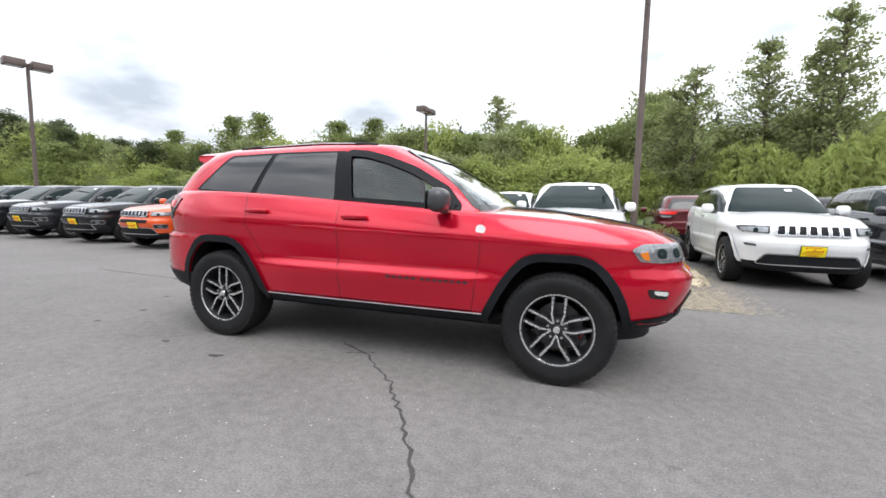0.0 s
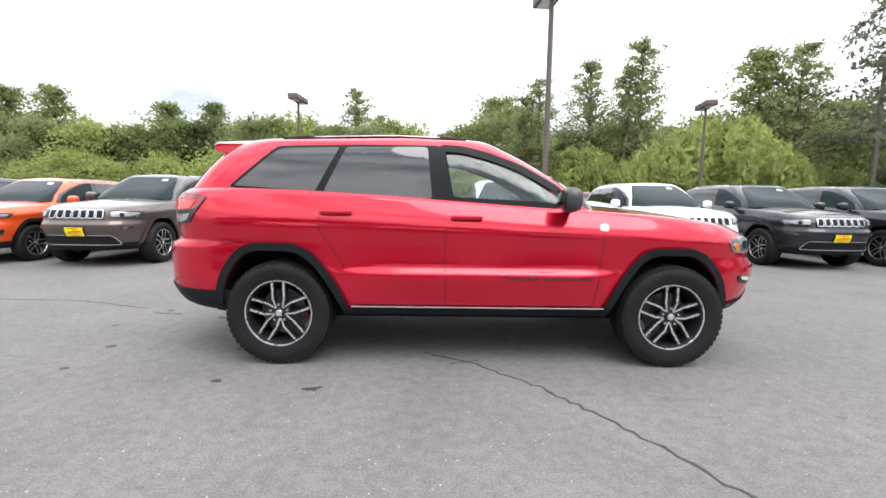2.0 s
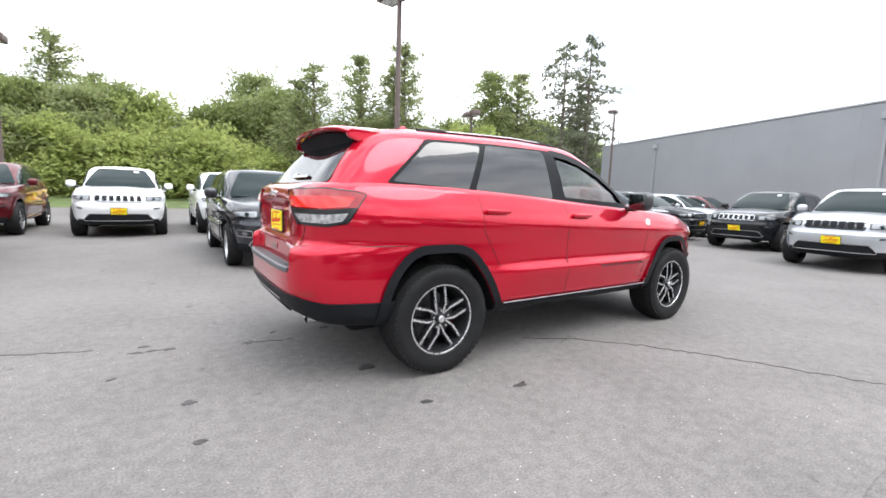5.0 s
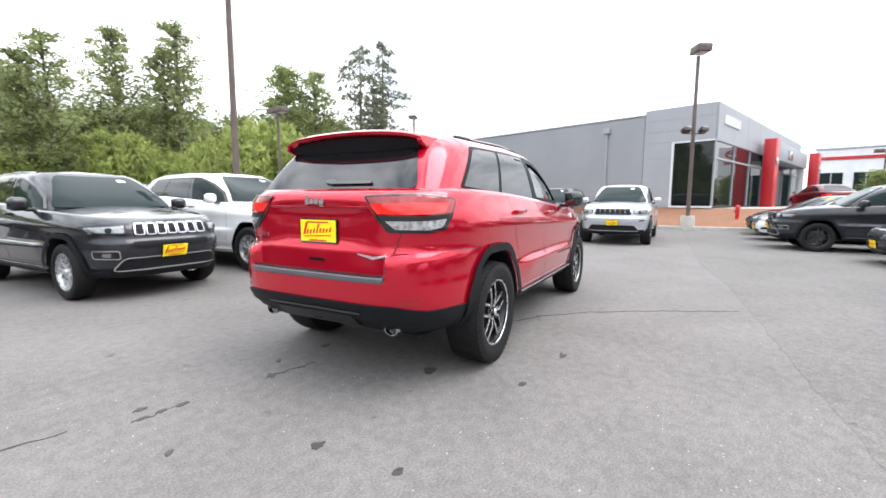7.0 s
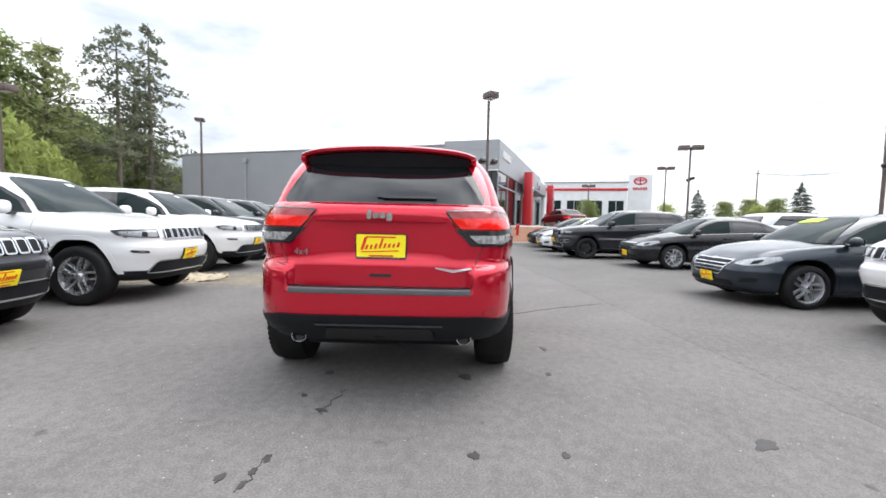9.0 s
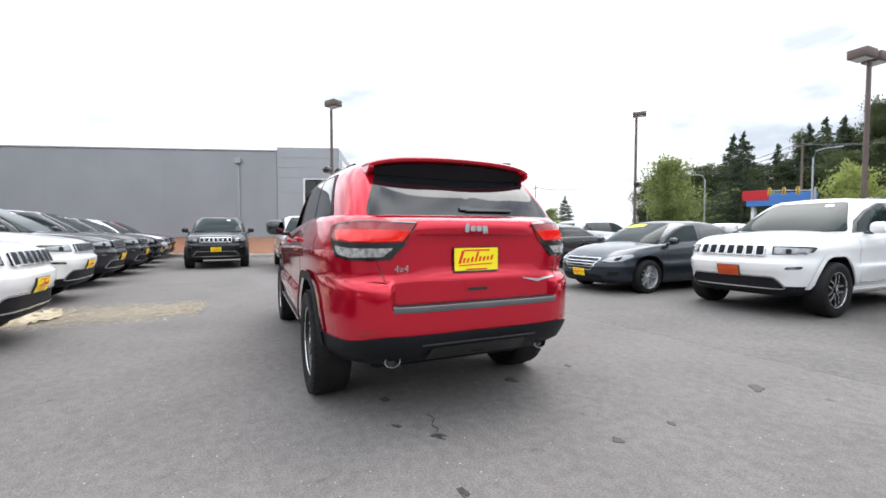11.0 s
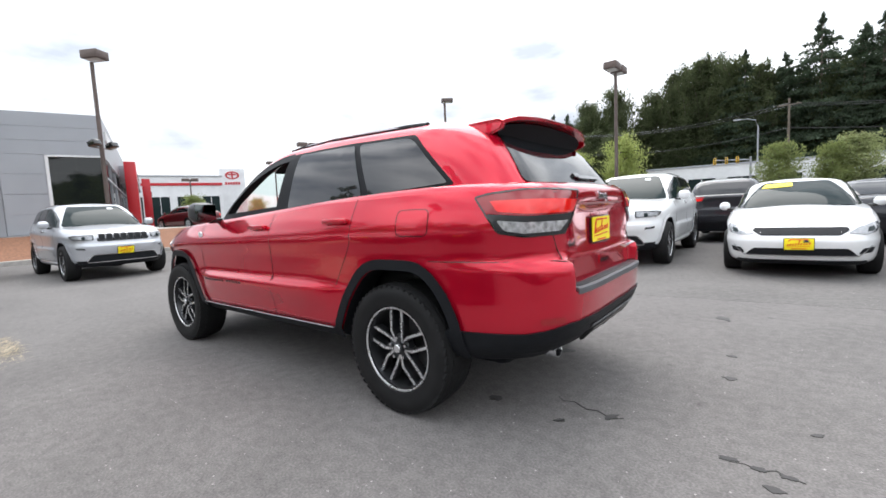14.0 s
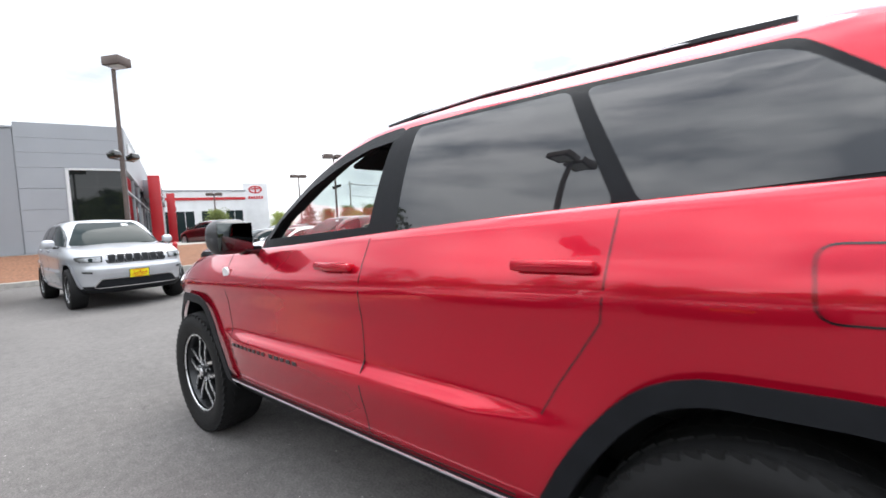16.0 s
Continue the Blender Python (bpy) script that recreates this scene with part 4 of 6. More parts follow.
        part("intake_trim", ribbon_bm(q(rounded([(-wide - .02, zi - .01), (wide + .02, zi - .01), (wide - .13, zi + (.135 if hero else .155)), (-wide + .13, zi + (.135 if hero else .155))], .05)), .018, nose, .012, True, .08), CHROME if not hero else CLAD, intake)
        if style == "band":
            part("bumper_slot", panel_bm(q(rounded([(-.46, .69), (.46, .69), (.50, .775), (-.50, .775)], .02)), nose, .005, .012, .1), CLAD, car, "black slot under the grille")
        plate_parts(car, nose, 0.0, (.635 if not hero else .745) * zs, .305, .14, .022, plate)
    else:
        part("lower_bumper", panel_bm(q([(-.80, .215), (.80, .215), (.78, .26), (-.78, .26)]), nose, .008, .03, .12), CLAD, car)
        if style == "wide":
            gr = part("grille", panel_bm(q(rounded([(-.42, .60), (.42, .60), (.52, .66), (.50, .70), (-.50, .70), (-.52, .66)], .02)), nose, .006, .012, .1), CLAD, car, "black mesh upper grille")
            part("lower_grille", panel_bm(q(rounded([(-.62, .33), (.62, .33), (.50, .43), (-.50, .43)], .03)), nose, .006, .012, .1), CLAD, car)
            part("intake_trim", ribbon_bm(q([(-.8, .46), (-.62, .33), (.62, .33), (.8, .46)]), .014, nose, .012, False, .08), CHROME, car)
        else:
            gr = part("grille", panel_bm(q(rounded([(-.30, .46), (.30, .46), (.44, .66), (-.44, .66)], .03)), nose, .006, .012, .1), CLAD, car, "black grille with bright bars")
            part("grille_trim", ribbon_bm(q(rounded([(-.31, .45), (.31, .45), (.46, .67), (-.46, .67)], .03)), .018, nose, .014, True, .08), CHROME, gr)
            for v in (.51, .56, .61):
                w = .32 + (v - .46) * .6
                part("grille_bar", ribbon_bm(q([(-w, v), (w, v)]), .012, nose, .012, False, .08), ALU if style == "bars" else CLAD, gr)
            part("lower_grille", panel_bm(q(rounded([(-.55, .29), (.55, .29), (.50, .37), (-.50, .37)], .03)), nose, .006, .012, .1), CLAD, car)
        zb = .728 if style == "wide" else .655
        part("badge", panel_bm(q(rounded([(-.05, zb), (.05, zb), (.05, zb + .035), (-.05, zb + .035)], .016)), nose, .016, .012, .2), CHROME, car)
        for s in (-1, 1):
            hl = [(s * u, v) for u, v in ((.50, .625), (.70, .605), (.92, .635), (1.10, .715), (1.02, .755), (.80, .735), (.60, .69))]
            lamp = part("headlight", panel_bm(q(rounded(hl, .02)), nose, .012, .02, .06), CLEARLENS, car)
            part("projector", panel_bm(q(rounded([(s * u, v) for u, v in ((.72, .635), (.84, .645), (.86, .705), (.74, .685))], .04)), nose, .015, .012, .06), SCREEN, lamp)
            part("lamp_lens", panel_bm(q(rounded([(s * u, v) for u, v in ((.90, .66), (.98, .68), (1.02, .73), (.92, .72))], .02)), nose, .015, .01, .08), CLEARLENS, lamp)
            part("fog_lamp_recess", panel_bm(q(rounded([(s * u, v) for u, v in ((.62, .36), (.84, .37), (.90, .44), (.68, .43))], .02)), nose, .006, .012, .1), CLAD, car)
        plate_parts(car, nose, 0.0, .485 * zs if style == "wide" else .40 * zs, .31, .14, .02, plate)

    # tail
    if suv:
        for s in (-1, 1):
            lamp = part("tail_light", panel_bm(q(rounded([(s * u, v) for u, v in ((.425, 1.245), (.80, 1.255), (.99, 1.240), (1.06, 1.225), (1.00, 1.145), (.80, 1.128), (.465, 1.132))], .012)), tail, .006, .015, .06), DARKRED, car, "dark red tail light")
            if not far:
                part("lamp_edge", ribbon_bm(q(rounded([(s * u, v) for u, v in ((.425, 1.245), (.80, 1.255), (.99, 1.240), (1.06, 1.225), (1.00, 1.145), (.92, 1.050), (.80, 1.028), (.555, 1.032))], .012)), .008, tail, .0075, True, .06), GLOSSBLACK, lamp)
            part("red_lens", panel_bm(q(rounded([(s * u, v) for u, v in ((.455, 1.200), (.80, 1.206), (.985, 1.204), (.94, 1.150), (.80, 1.136), (.50, 1.138))], .012)), tail, .0095, .01, .06), REDLENS, lamp, "red lens")
            part("lamp_base", panel_bm(q(rounded([(s * u, v) for u, v in ((.465, 1.130), (.80, 1.126), (.99, 1.142), (.92, 1.050), (.80, 1.028), (.555, 1.032))], .010)), tail, .006, .015, .06), DARKALU, lamp, "dark lower lamp housing")
            part("clear_lens", panel_bm(q(rounded([(s * u, v) for u, v in ((.545, 1.098), (.80, 1.097), (.935, 1.110), (.89, 1.060), (.80, 1.043), (.60, 1.047))], .01)), tail, .010, .01, .06), TAILCLEAR, lamp, "clear reversing lens")
            if far:
                continue
            part("reflector", panel_bm(q(rounded([(s * u, v) for u, v in ((.655, .592), (.79, .592), (.79, .622), (.665, .622))], .014)), tail, .004, .01, .06), DARKRED, car)
            tip = part("exhaust_tip", lathe([(.044, .17), (.046, .01), (.044, .0), (.040, .0), (.037, .008), (.036, .15)], 24), CHROME, car)
            tip.matrix_local = Matrix.Translation((-2.286, s * .545, .410)) @ Matrix.Rotation(-math.pi / 2, 4, "Z") @ Matrix.Diagonal((1.12, 1, .92, 1))
            part("exhaust_bore", tube([(-2.10, s * .545, .410), (-2.261, s * .545, .410)], .033, 20, True), GLOSSBLACK, car)
        part("rear_lower_bumper", panel_bm(q([(-1.27, .388), (1.27, .388), (1.27, .545), (.86, .548), (.62, .585), (-.62, .585), (-.86, .548), (-1.27, .545)]), tail, .010, .03, .1), CLAD, car, "black plastic lower rear bumper")
    else:
        for s in (-1, 1):
            part("tail_light", panel_bm(q(rounded([(s * u, v) for u, v in ((.50, .74), (.95, .74), (1.1, .80), (1.0, .86), (.52, .86))], .02)), tail, .006, .012, .08), REDLENS, car)
    if suv and not hero and not far:
        z1 = high["screen"][3]
        part("screen_tag", panel_bm(q(rounded([(.28, z1 - .085), (.40, z1 - .085), (.40, z1 - .045), (.28, z1 - .045)], .01)), nose_up, .017, .012, .06, mid_c), WHITE, car, "white paper tag on the windscreen")
    if sticker is not None:
        b0, z0, b1, z1 = high["screen"]
        part("screen_sticker", panel_bm(q(rounded([(-.50, z1 - .10), (-.05, z1 - .08), (-.05, z1 - .02), (-.46, z1 - .03)], .02)), nose_up, .019, .02, .06, mid_c), sticker, car, "bright price sticker")
    return car, lower, upper, nose, tail, tail_up, mid_c


def recolour(car, paint):
    """Gives a copied car its own paint."""
    names = ("body", "roof", "wheel_arch_flare", "sill", "door_handle", "door_mirror", "grille_band", "handle_recess")
    for o in car.children_recursive:
        if o.name.split(".")[0] in names and o.material_slots:
            if o.name.startswith(("wheel_arch_flare", "sill")) and o.data.materials[0] in (CLAD, ALU):
                continue
            if o.name.startswith(("grille_band", "handle_recess")) and o.data.materials[0] in (GLOSSBLACK, CLAD):
                continue
            o.material_slots[0].link = "OBJECT"
            o.material_slots[0].material = paint
    return car


# ---- ground ----
def ground_sheet():
    bm = bmesh.new()
    r = 500.0
    vs = [bm.verts.new(p) for p in ((-r, -r, 0), (r, -r, 0), (r, r, 0), (-r, r, 0))]
    bm.faces.new(vs)
    return tagged(part("ground", bm, ASPHALT, smooth=False), "worn grey asphalt of a car dealer's lot", "ground", kind="structure")


ground_sheet()


def crack(path, width, seed, label="tarred crack wandering over the asphalt"):
    """A ragged narrow strip on the asphalt along a path."""
    rng = random.Random(seed)
    pts = []
    for a, b in zip(path, path[1:]):
        a, b = Vector(a), Vector(b)
        n = max(2, int((b - a).length / .05))
        pts += [a.lerp(b, k / n) for k in range(n)]
    bm = bmesh.new()
    rows = []
    for i in range(len(pts) - 1):
        d = (pts[i + 1] - pts[i]).normalized()
        s = Vector((-d.y, d.x))
        c = pts[i] + s * rng.gauss(0, .012)
        w = width * rng.uniform(.35, 1.3) * (1 if 2 < i < len(pts) - 4 else .4)
        rows.append([bm.verts.new((*(c + s * w / 2 * k), z)) for k, z in ((1.3, -.002), (1, .003), (-1, .003), (-1.3, -.002))])
    for r0, r1 in zip(rows, rows[1:]):
        for k in range(3):
            bm.faces.new((r0[k], r0[k + 1], r1[k + 1], r1[k]))
    return tagged(part("asphalt_crack", bm, CRACK), label, "crack", kind="structure")


def stain(x, y, rx, ry, seed, turn=0.0):
    rng = random.Random(seed)
    bm = bmesh.new()
    n = 22
    edge = [rng.uniform(.35, 1.35) for _ in range(n)]
    edge = [(edge[i - 1] + 2 * edge[i] + edge[(i + 1) % n]) / 4 for i in range(n)]
    t = radians(turn)
    ring, foot = [], []
    for i in range(n):
        a = i * math.tau / n
        u, v = math.cos(a) * rx * edge[i], math.sin(a) * ry * edge[i]
        p = (x + u * math.cos(t) - v * math.sin(t), y + u * math.sin(t) + v * math.cos(t))
        ring.append(bm.verts.new((*p, .0035)))
        foot.append(bm.verts.new((x + (p[0] - x) * 1.08, y + (p[1] - y) * 1.08, -.002)))
    bm.faces.new(ring)
    for i in range(n):
        j = (i + 1) % n
        bm.faces.new((ring[i], ring[j], foot[j], foot[i]))
    return tagged(part("oil_stain", bm, OIL), "dark oil stain on the asphalt", "stain", group="oil stains", kind="structure")


crack([(-.40, -.66), (-.05, -.86), (.40, -1.30), (.66, -1.68), (.85, -2.0), (1.03, -2.32), (1.2, -2.65), (1.3, -2.85)], .017, 1)
crack([(.02, -.80), (-.28, -.98)], .008, 2)
crack([(-6.4, 1.10), (-5.2, 1.02), (-4.5, .98), (-3.9, .80), (-3.42, .62)], .012, 3)


def aisle_strip():
    """The southern half of the aisle, laid with a slightly darker asphalt."""
    rng = random.Random(31)
    edge = [(-40, -4.6), (-8, -3.6), (-4.2, -3.2), (-1.8, -3.0), (-.55, -2.95), (.74, -2.89), (2.9, -2.80), (5.0, -2.55), (9, -2.45), (14.5, -2.30), (16.3, -2.3)]
    bm = bmesh.new()
    rows = []
    for i in range(400):
        x = -40 + 56.3 * i / 399
        y = lerp_table(edge, x) + rng.gauss(0, .012)
        rows.append([bm.verts.new((x, y + .012, -.001)), bm.verts.new((x, y, .004)), bm.verts.new((x, -46, .004))])
    for r0, r1 in zip(rows, rows[1:]):
        for k in range(2):
            bm.faces.new((r0[k], r0[k + 1], r1[k + 1], r1[k]))
    return tagged(part("asphalt_strip", bm, ASPHALT2, smooth=False), "slightly darker strip of worn asphalt along the aisle", "ground", kind="structure")


aisle_strip()
crack([(-3.0, .45), (-3.2, .46), (-3.4, .49)], .012, 5)
crack([(-2.15, .25), (-2.5, .34), (-2.65, .28)], .009, 6)
for i, (x, y, rx, ry, a) in enumerate(((-1.83, .46, .07, .05, 0), (-1.86, -.59, .09, .07, 20), (-2.97, -.577, .07, .045, 0), (-2.79, -2.19, .15, .07, -60), (-1.09, -1.35, .09, .05, 10), (-2.27, .52, .05, .03, 40),
                                      (-2.49, .335, .07, .03, 60), (-3.03, .45, .06, .03, 0), (-3.14, .465, .05, .03, 0), (-3.24, .474, .05, .03, 0), (-3.2, .6, .05, .035, 0), (-2.94, -1.05, .05, .03, 0),
                                      (-1.77, -1.25, .06, .04, 0), (-3.36, .0, .04, .025, 30))):
    stain(x, y, rx * .72, ry * .72, 40 + i, a)

# ---- the red car ----
suv_root, jlow, jhigh, jnose, jtail, jtail_up, jmid = build_car(
    "red_suv", "glossy red mid-size off-road car with black wheel arches", RED, SUV_LOW, SUV_HIGH, hero=True, group="")


def red_car_details():
    ys = np.linspace(-.612, .612, 29)

    def loft(points, closed_ends=False):
        bm = bmesh.new()
        rows = [[bm.verts.new((x + push * (y / .6) ** 4, y, z - sag * (y / .6) ** 2 - .016 * (y / .6) ** 10)) for x, z, push, sag in points] for y in ys]
        for r0, r1 in zip(rows, rows[1:]):
            for k in range(len(points) - 1):
                bm.faces.new((r0[k], r0[k + 1], r1[k + 1], r1[k]))
        if closed_ends:
            bm.faces.new(rows[0])
            bm.faces.new(rows[-1][::-1])
        return bm

    spoiler = part("spoiler", loft([(-1.58, 1.722, 0, .075), (-1.62, 1.736, 0, .075), (-1.85, 1.724, .02, .058), (-2.07, 1.700, .06, .034), (-2.095, 1.686, .06, .034), (-2.09, 1.668, .06, .034), (-2.05, 1.655, .06, .034), (-1.74, 1.672, .02, .06)], True), RED, suv_root, "red roof spoiler", sharp=50)
    under = loft([(-2.052, 1.652, .06, .034), (-2.03, 1.618, .055, .030), (-2.005, 1.570, .05, .012), (-1.985, 1.538, .05, .0), (-1.90, 1.58, .02, .0)])
    for v in under.verts:
        v.co.y *= 1 - .10 * step(1.63 - v.co.z, 0, .08)
    part("spoiler_underside", under, DECAL, spoiler, "black spoiler underside", sharp=60)
    for s in (-1, 1):
        cheek = prism(rounded([(-1.84, 1.640), (-2.02, 1.632), (-2.036, 1.615), (-2.02, 1.590), (-1.95, 1.570), (-1.84, 1.585)], .012), .575, .612)
        bmesh.ops.bevel(cheek, geom=[e for e in cheek.edges if abs(e.verts[0].co.y - e.verts[1].co.y) < .001], offset=.008, segments=2, affect="EDGES")
        for v in cheek.verts:
            v.co.y = s * (v.co.y + .10 * (1.66 - v.co.z))
        part("spoiler_cheek", cheek, RED, spoiler)
    part("brake_light", box((-2.092, -.14, 1.668), (-2.06, .14, 1.684), .004), DARKRED, spoiler, "high red brake light")
    part("antenna_fin", lathe([(.035, 0), (.026, .03), (.012, .055), (0, .06)], 12, "z"), RED, suv_root).matrix_local = Matrix.Translation((-1.30, 0, 1.752)) @ Matrix.Diagonal((1.8, .7, 1, 1))
    # wiper
    wb = bmesh.new()
    for y0, y1, z0, z1, off in ((-.04, .05, 1.325, 1.352, .02), (-.34, .01, 1.318, 1.336, .022)):
        sub = panel_bm(rounded([(y0, z0), (y1, z0), (y1, z1), (y0, z1)], .012), jtail_up, off, .014, .1, jmid)
        me = bpy.data.meshes.new("w")
        sub.to_mesh(me)
        sub.free()
        wb.from_mesh(me)
        bpy.data.meshes.remove(me)
    part("rear_wiper", wb, GLOSSBLACK, suv_root)
    # tailgate
    for path in ([(-.70, 1.285), (-.645, 1.24), (-.64, 1.03), (-.60, .90), (-.575, .765), (.575, .765), (.60, .90), (.64, 1.03), (.645, 1.24), (.70, 1.285)],
                 [(-1.33, .905), (-1.0, .905), (-.70, .905), (-.60, .89)], [(.60, .89), (.70, .905), (1.0, .905), (1.33, .905)]):
        part("gate_seam", ribbon_bm(path, .0045, jtail, .0012), GLOSSBLACK, suv_root)
    part("gate_crease", ribbon_bm([(-.42, 1.178), (.42, 1.178)], .012, jtail, .006), RED, suv_root)
    pad = bmesh.new()
    rows = []
    for y in np.linspace(-.575, .575, 31):
        x = jtail(y, .715).x
        rows.append([pad.verts.new((x + dx, y, z)) for dx, z in ((.10, .758), (.004, .758), (-.007, .752), (-.009, .735), (-.004, .722), (.03, .720))])
    for r0, r1 in zip(rows, rows[1:]):
        for i in range(5):
            pad.faces.new((r0[i], r0[i + 1], r1[i + 1], r1[i]))
    pad.faces.new(rows[0])
    pad.faces.new(rows[-1][::-1])
    step_pad = part("step_pad", pad, STEPGREY, suv_root, "ribbed step pad on the bumper, its grey holding the sky's sheen")
    for dx in (.018, .040, .062):
        part("rib", tube([(jtail(y, .715).x + dx, y, .760) for y in np.linspace(-.55, .55, 15)], .004, 5), SATINBLACK, step_pad)
    latch = part("gate_handle", panel_bm(rounded([(-.085, .815), (.085, .815), (.085, .865), (-.085, .865)], .012), jtail, .004, .012), RED, suv_root)
    # a raised gloss black panel stands for the shade in the handle's gap
    part("handle_shadow_gap", panel_bm(rounded([(-.07, .822), (.07, .822), (.07, .842), (-.07, .842)], .008), jtail, .006, .01), GLOSSBLACK, latch)
    plate_parts(suv_root, jtail, 0.0, 1.015, .305, .152, .014)
    # badges: plain bright shapes where the maker's name stands
    for i, (u, w, h0, h1) in enumerate(((-.092, .030, 1.190, 1.246), (-.054, .038, 1.196, 1.232), (-.010, .038, 1.196, 1.232), (.034, .038, 1.182, 1.232))):
        part("maker_badge", panel_bm(rounded([(-u - w, h0), (-u, h0), (-u, h1), (-u - w, h1)], .012), jtail, .006, .008), CHROME, suv_root, "chrome badge stroke")
    wing = [(.0, -.014), (.03, -.006), (.115, .012), (.115, .020), (.035, .010), (.0, .004)]
    wing = wing + [(-u, v) for u, v in wing[-2:0:-1]]
    part("trim_badge", panel_bm([(-.46 + u, .870 + v) for u, v in wing], jtail, .006, .008), SILVER, suv_root, "silver wing-shaped badge")
    txt = bpy.data.curves.new("drive_badge", "FONT")
    txt.body, txt.size, txt.extrude, txt.align_x = "4x4", .06, .002, "CENTER"
    tmp = new("tmp", txt)
    bpy.context.view_layer.update()
    me = bpy.data.meshes.new_from_object(tmp.evaluated_get(bpy.context.evaluated_depsgraph_get()))
    bpy.data.objects.remove(tmp)
    me.materials.append(CHROME)
    badge = new("drive_badge", me)
    p, n = facing(jtail, .50, .955, Vector((0, 0, .9)))
    badge.parent = suv_root
    badge.matrix_local = Matrix.Translation(p + n * .004) @ Matrix.Rotation(-math.pi / 2, 4, "Z") @ Matrix.Rotation(math.pi / 2, 4, "X")
    badge["label"] = "chrome badge reading 4x4"
    for s in (-1, 1):
        side = jlow.side(s)
        p, n = facing(side, .915, 1.045, Vector((0, 0, .8)))
        disc = part("round_badge", lathe([(0, -.006), (.034, -.006), (.036, 0), (.036, .004)], 24), WHITE, suv_root, "round white badge")
        disc.matrix_local = Matrix.Translation(p) @ (Matrix.Rotation(math.pi, 4, "Z") if s > 0 else Matrix()) @ Matrix.Rotation(s * .10, 4, "X")
        for k in range(5):
            x0 = .20 + k * .052
            part("lettering_bar", panel_bm([(x0, .662), (x0 + .032, .662), (x0 + .032, .680), (x0, .680)], side, .003, .005), DARKALU, suv_root, "black bars in place of lettering")
        for k in range(8):
            x0 = .485 + k * .046
            part("lettering_bar", panel_bm([(x0, .660), (x0 + .028, .660), (x0 + .028, .678), (x0, .678)], side, .003, .005), DARKALU, suv_root, "black bars in place of lettering")
    part("fuel_door", panel_bm(rounded([(-1.735, 1.046), (-1.53, 1.046), (-1.53, 1.178), (-1.735, 1.178)], .035), jlow.side(1), .0014, .006, .02), RED, suv_root)
    part("fuel_door_seam", ribbon_bm(rounded([(-1.74, 1.041), (-1.525, 1.041), (-1.525, 1.183), (-1.74, 1.183)], .04), .004, jlow.side(1), .0012, True), GLOSSBLACK, suv_root)
    # hitch and underside
    hitch = part("tow_hitch", box((-2.36, -.045, .43), (-2.15, .045, .52), .008), CLAD, suv_root, "black square tow hitch")
    part("hitch_mouth", box((-2.366, -.028, .447), (-2.35, .028, .503)), GLOSSBLACK, hitch)
    cover = part("hitch_cover", panel_bm(rounded([(-.36, .425), (.36, .425), (.33, .505), (-.33, .505)], .02), jtail, .018, .02, .1), SATINBLACK, suv_root, "dark insert round the tow hitch")
    part("insert_edge", ribbon_bm([(-.40, .528), (.40, .528)], .010, jtail, .018, False, .1), MIRRORCAP, cover)
    part("underbody", box((-2.0, -.60, .27), (1.9, .60, .40), .05), CLAD, suv_root, "dark underbody")
    part("rear_axle", tube([(-1.4575, -.7, .36), (-1.4575, .7, .36)], .05, 10), CLAD, suv_root)
    part("chin_spoiler", panel_bm([(-.9, .30), (.9, .30), (.95, .40), (-.95, .40)], jnose, -.02, .02, .15), CLAD, suv_root)
    # matt black decal on the bonnet, laid on the body
    bonnet = next(o for o in suv_root.children if o.name == "body")
    bpy.context.view_layer.update()
    hb = bmesh.new()
    rows = []
    for x in np.linspace(1.02, 2.06, 18):
        half = .40 - .06 * (x - 1.02)
        row = []
        for y in np.linspace(-half, half, 9):
            hit, p, n, _ = bonnet.ray_cast((x, y, 2.0), (0, 0, -1))
            row.append(hb.verts.new(p + n * .003))
        rows.append(row)
    for r0, r1 in zip(rows, rows[1:]):
        for k in range(8):
            hb.faces.new((r0[k], r0[k + 1], r1[k + 1], r1[k]))
    part("bonnet_decal", hb, DECAL, suv_root, "matt black bonnet decal")
    # cabin
    dash = part("dashboard", box((.42, -.76, .92), (.98, .76, 1.145), .06, None, 3), CARPET, suv_root)
    part("instrument_hood", box((.36, .18, 1.10), (.62, .56, 1.20), .04, None, 3), CARPET, dash)
    wheel = part("steering_wheel", lathe([(.185 + .016 * math.cos(a), .016 * math.sin(a)) for a in np.linspace(0, math.tau, 10, endpoint=False)], 36, "z", True), SEATM, suv_root)
    wheel.matrix_local = Matrix.Translation((.24, .37, 1.10)) @ Matrix.Rotation(radians(-62), 4, "Y")
    part("wheel_boss", box((-.06, -.07, -.03), (.06, .07, .01), .02), SEATM, wheel)
    part("wheel_spoke", box((-.02, -.18, -.012), (.02, .18, .004), .006), SEATM, wheel)
    for y in (-.38, .38):
        seat = part("front_seat", box((-.42, y - .26, .66), (.12, y + .26, .84), .06, None, 3), SEATM, suv_root)
        part("seat_back", box((-.10, -.25, 0), (.08, .25, .62), .07, Matrix.Translation((-.42, y, .76)) @ Matrix.Rotation(radians(-16), 4, "Y"), 3), SEATM, seat)
        part("headrest", box((-.05, -.13, 0), (.05, .13, .17), .04, Matrix.Translation((-.60, y, 1.37)) @ Matrix.Rotation(radians(-12), 4, "Y"), 3), SEATM, seat)
    bench = part("rear_seat", box((-1.45, -.68, .66), (-.95, .68, .84), .06, None, 3), SEATM, suv_root)
    part("seat_back", box((-.08, -.68, 0), (.08, .68, .60), .06, Matrix.Translation((-1.45, 0, .76)) @ Matrix.Rotation(radians(-16), 4, "Y"), 3), SEATM, bench)
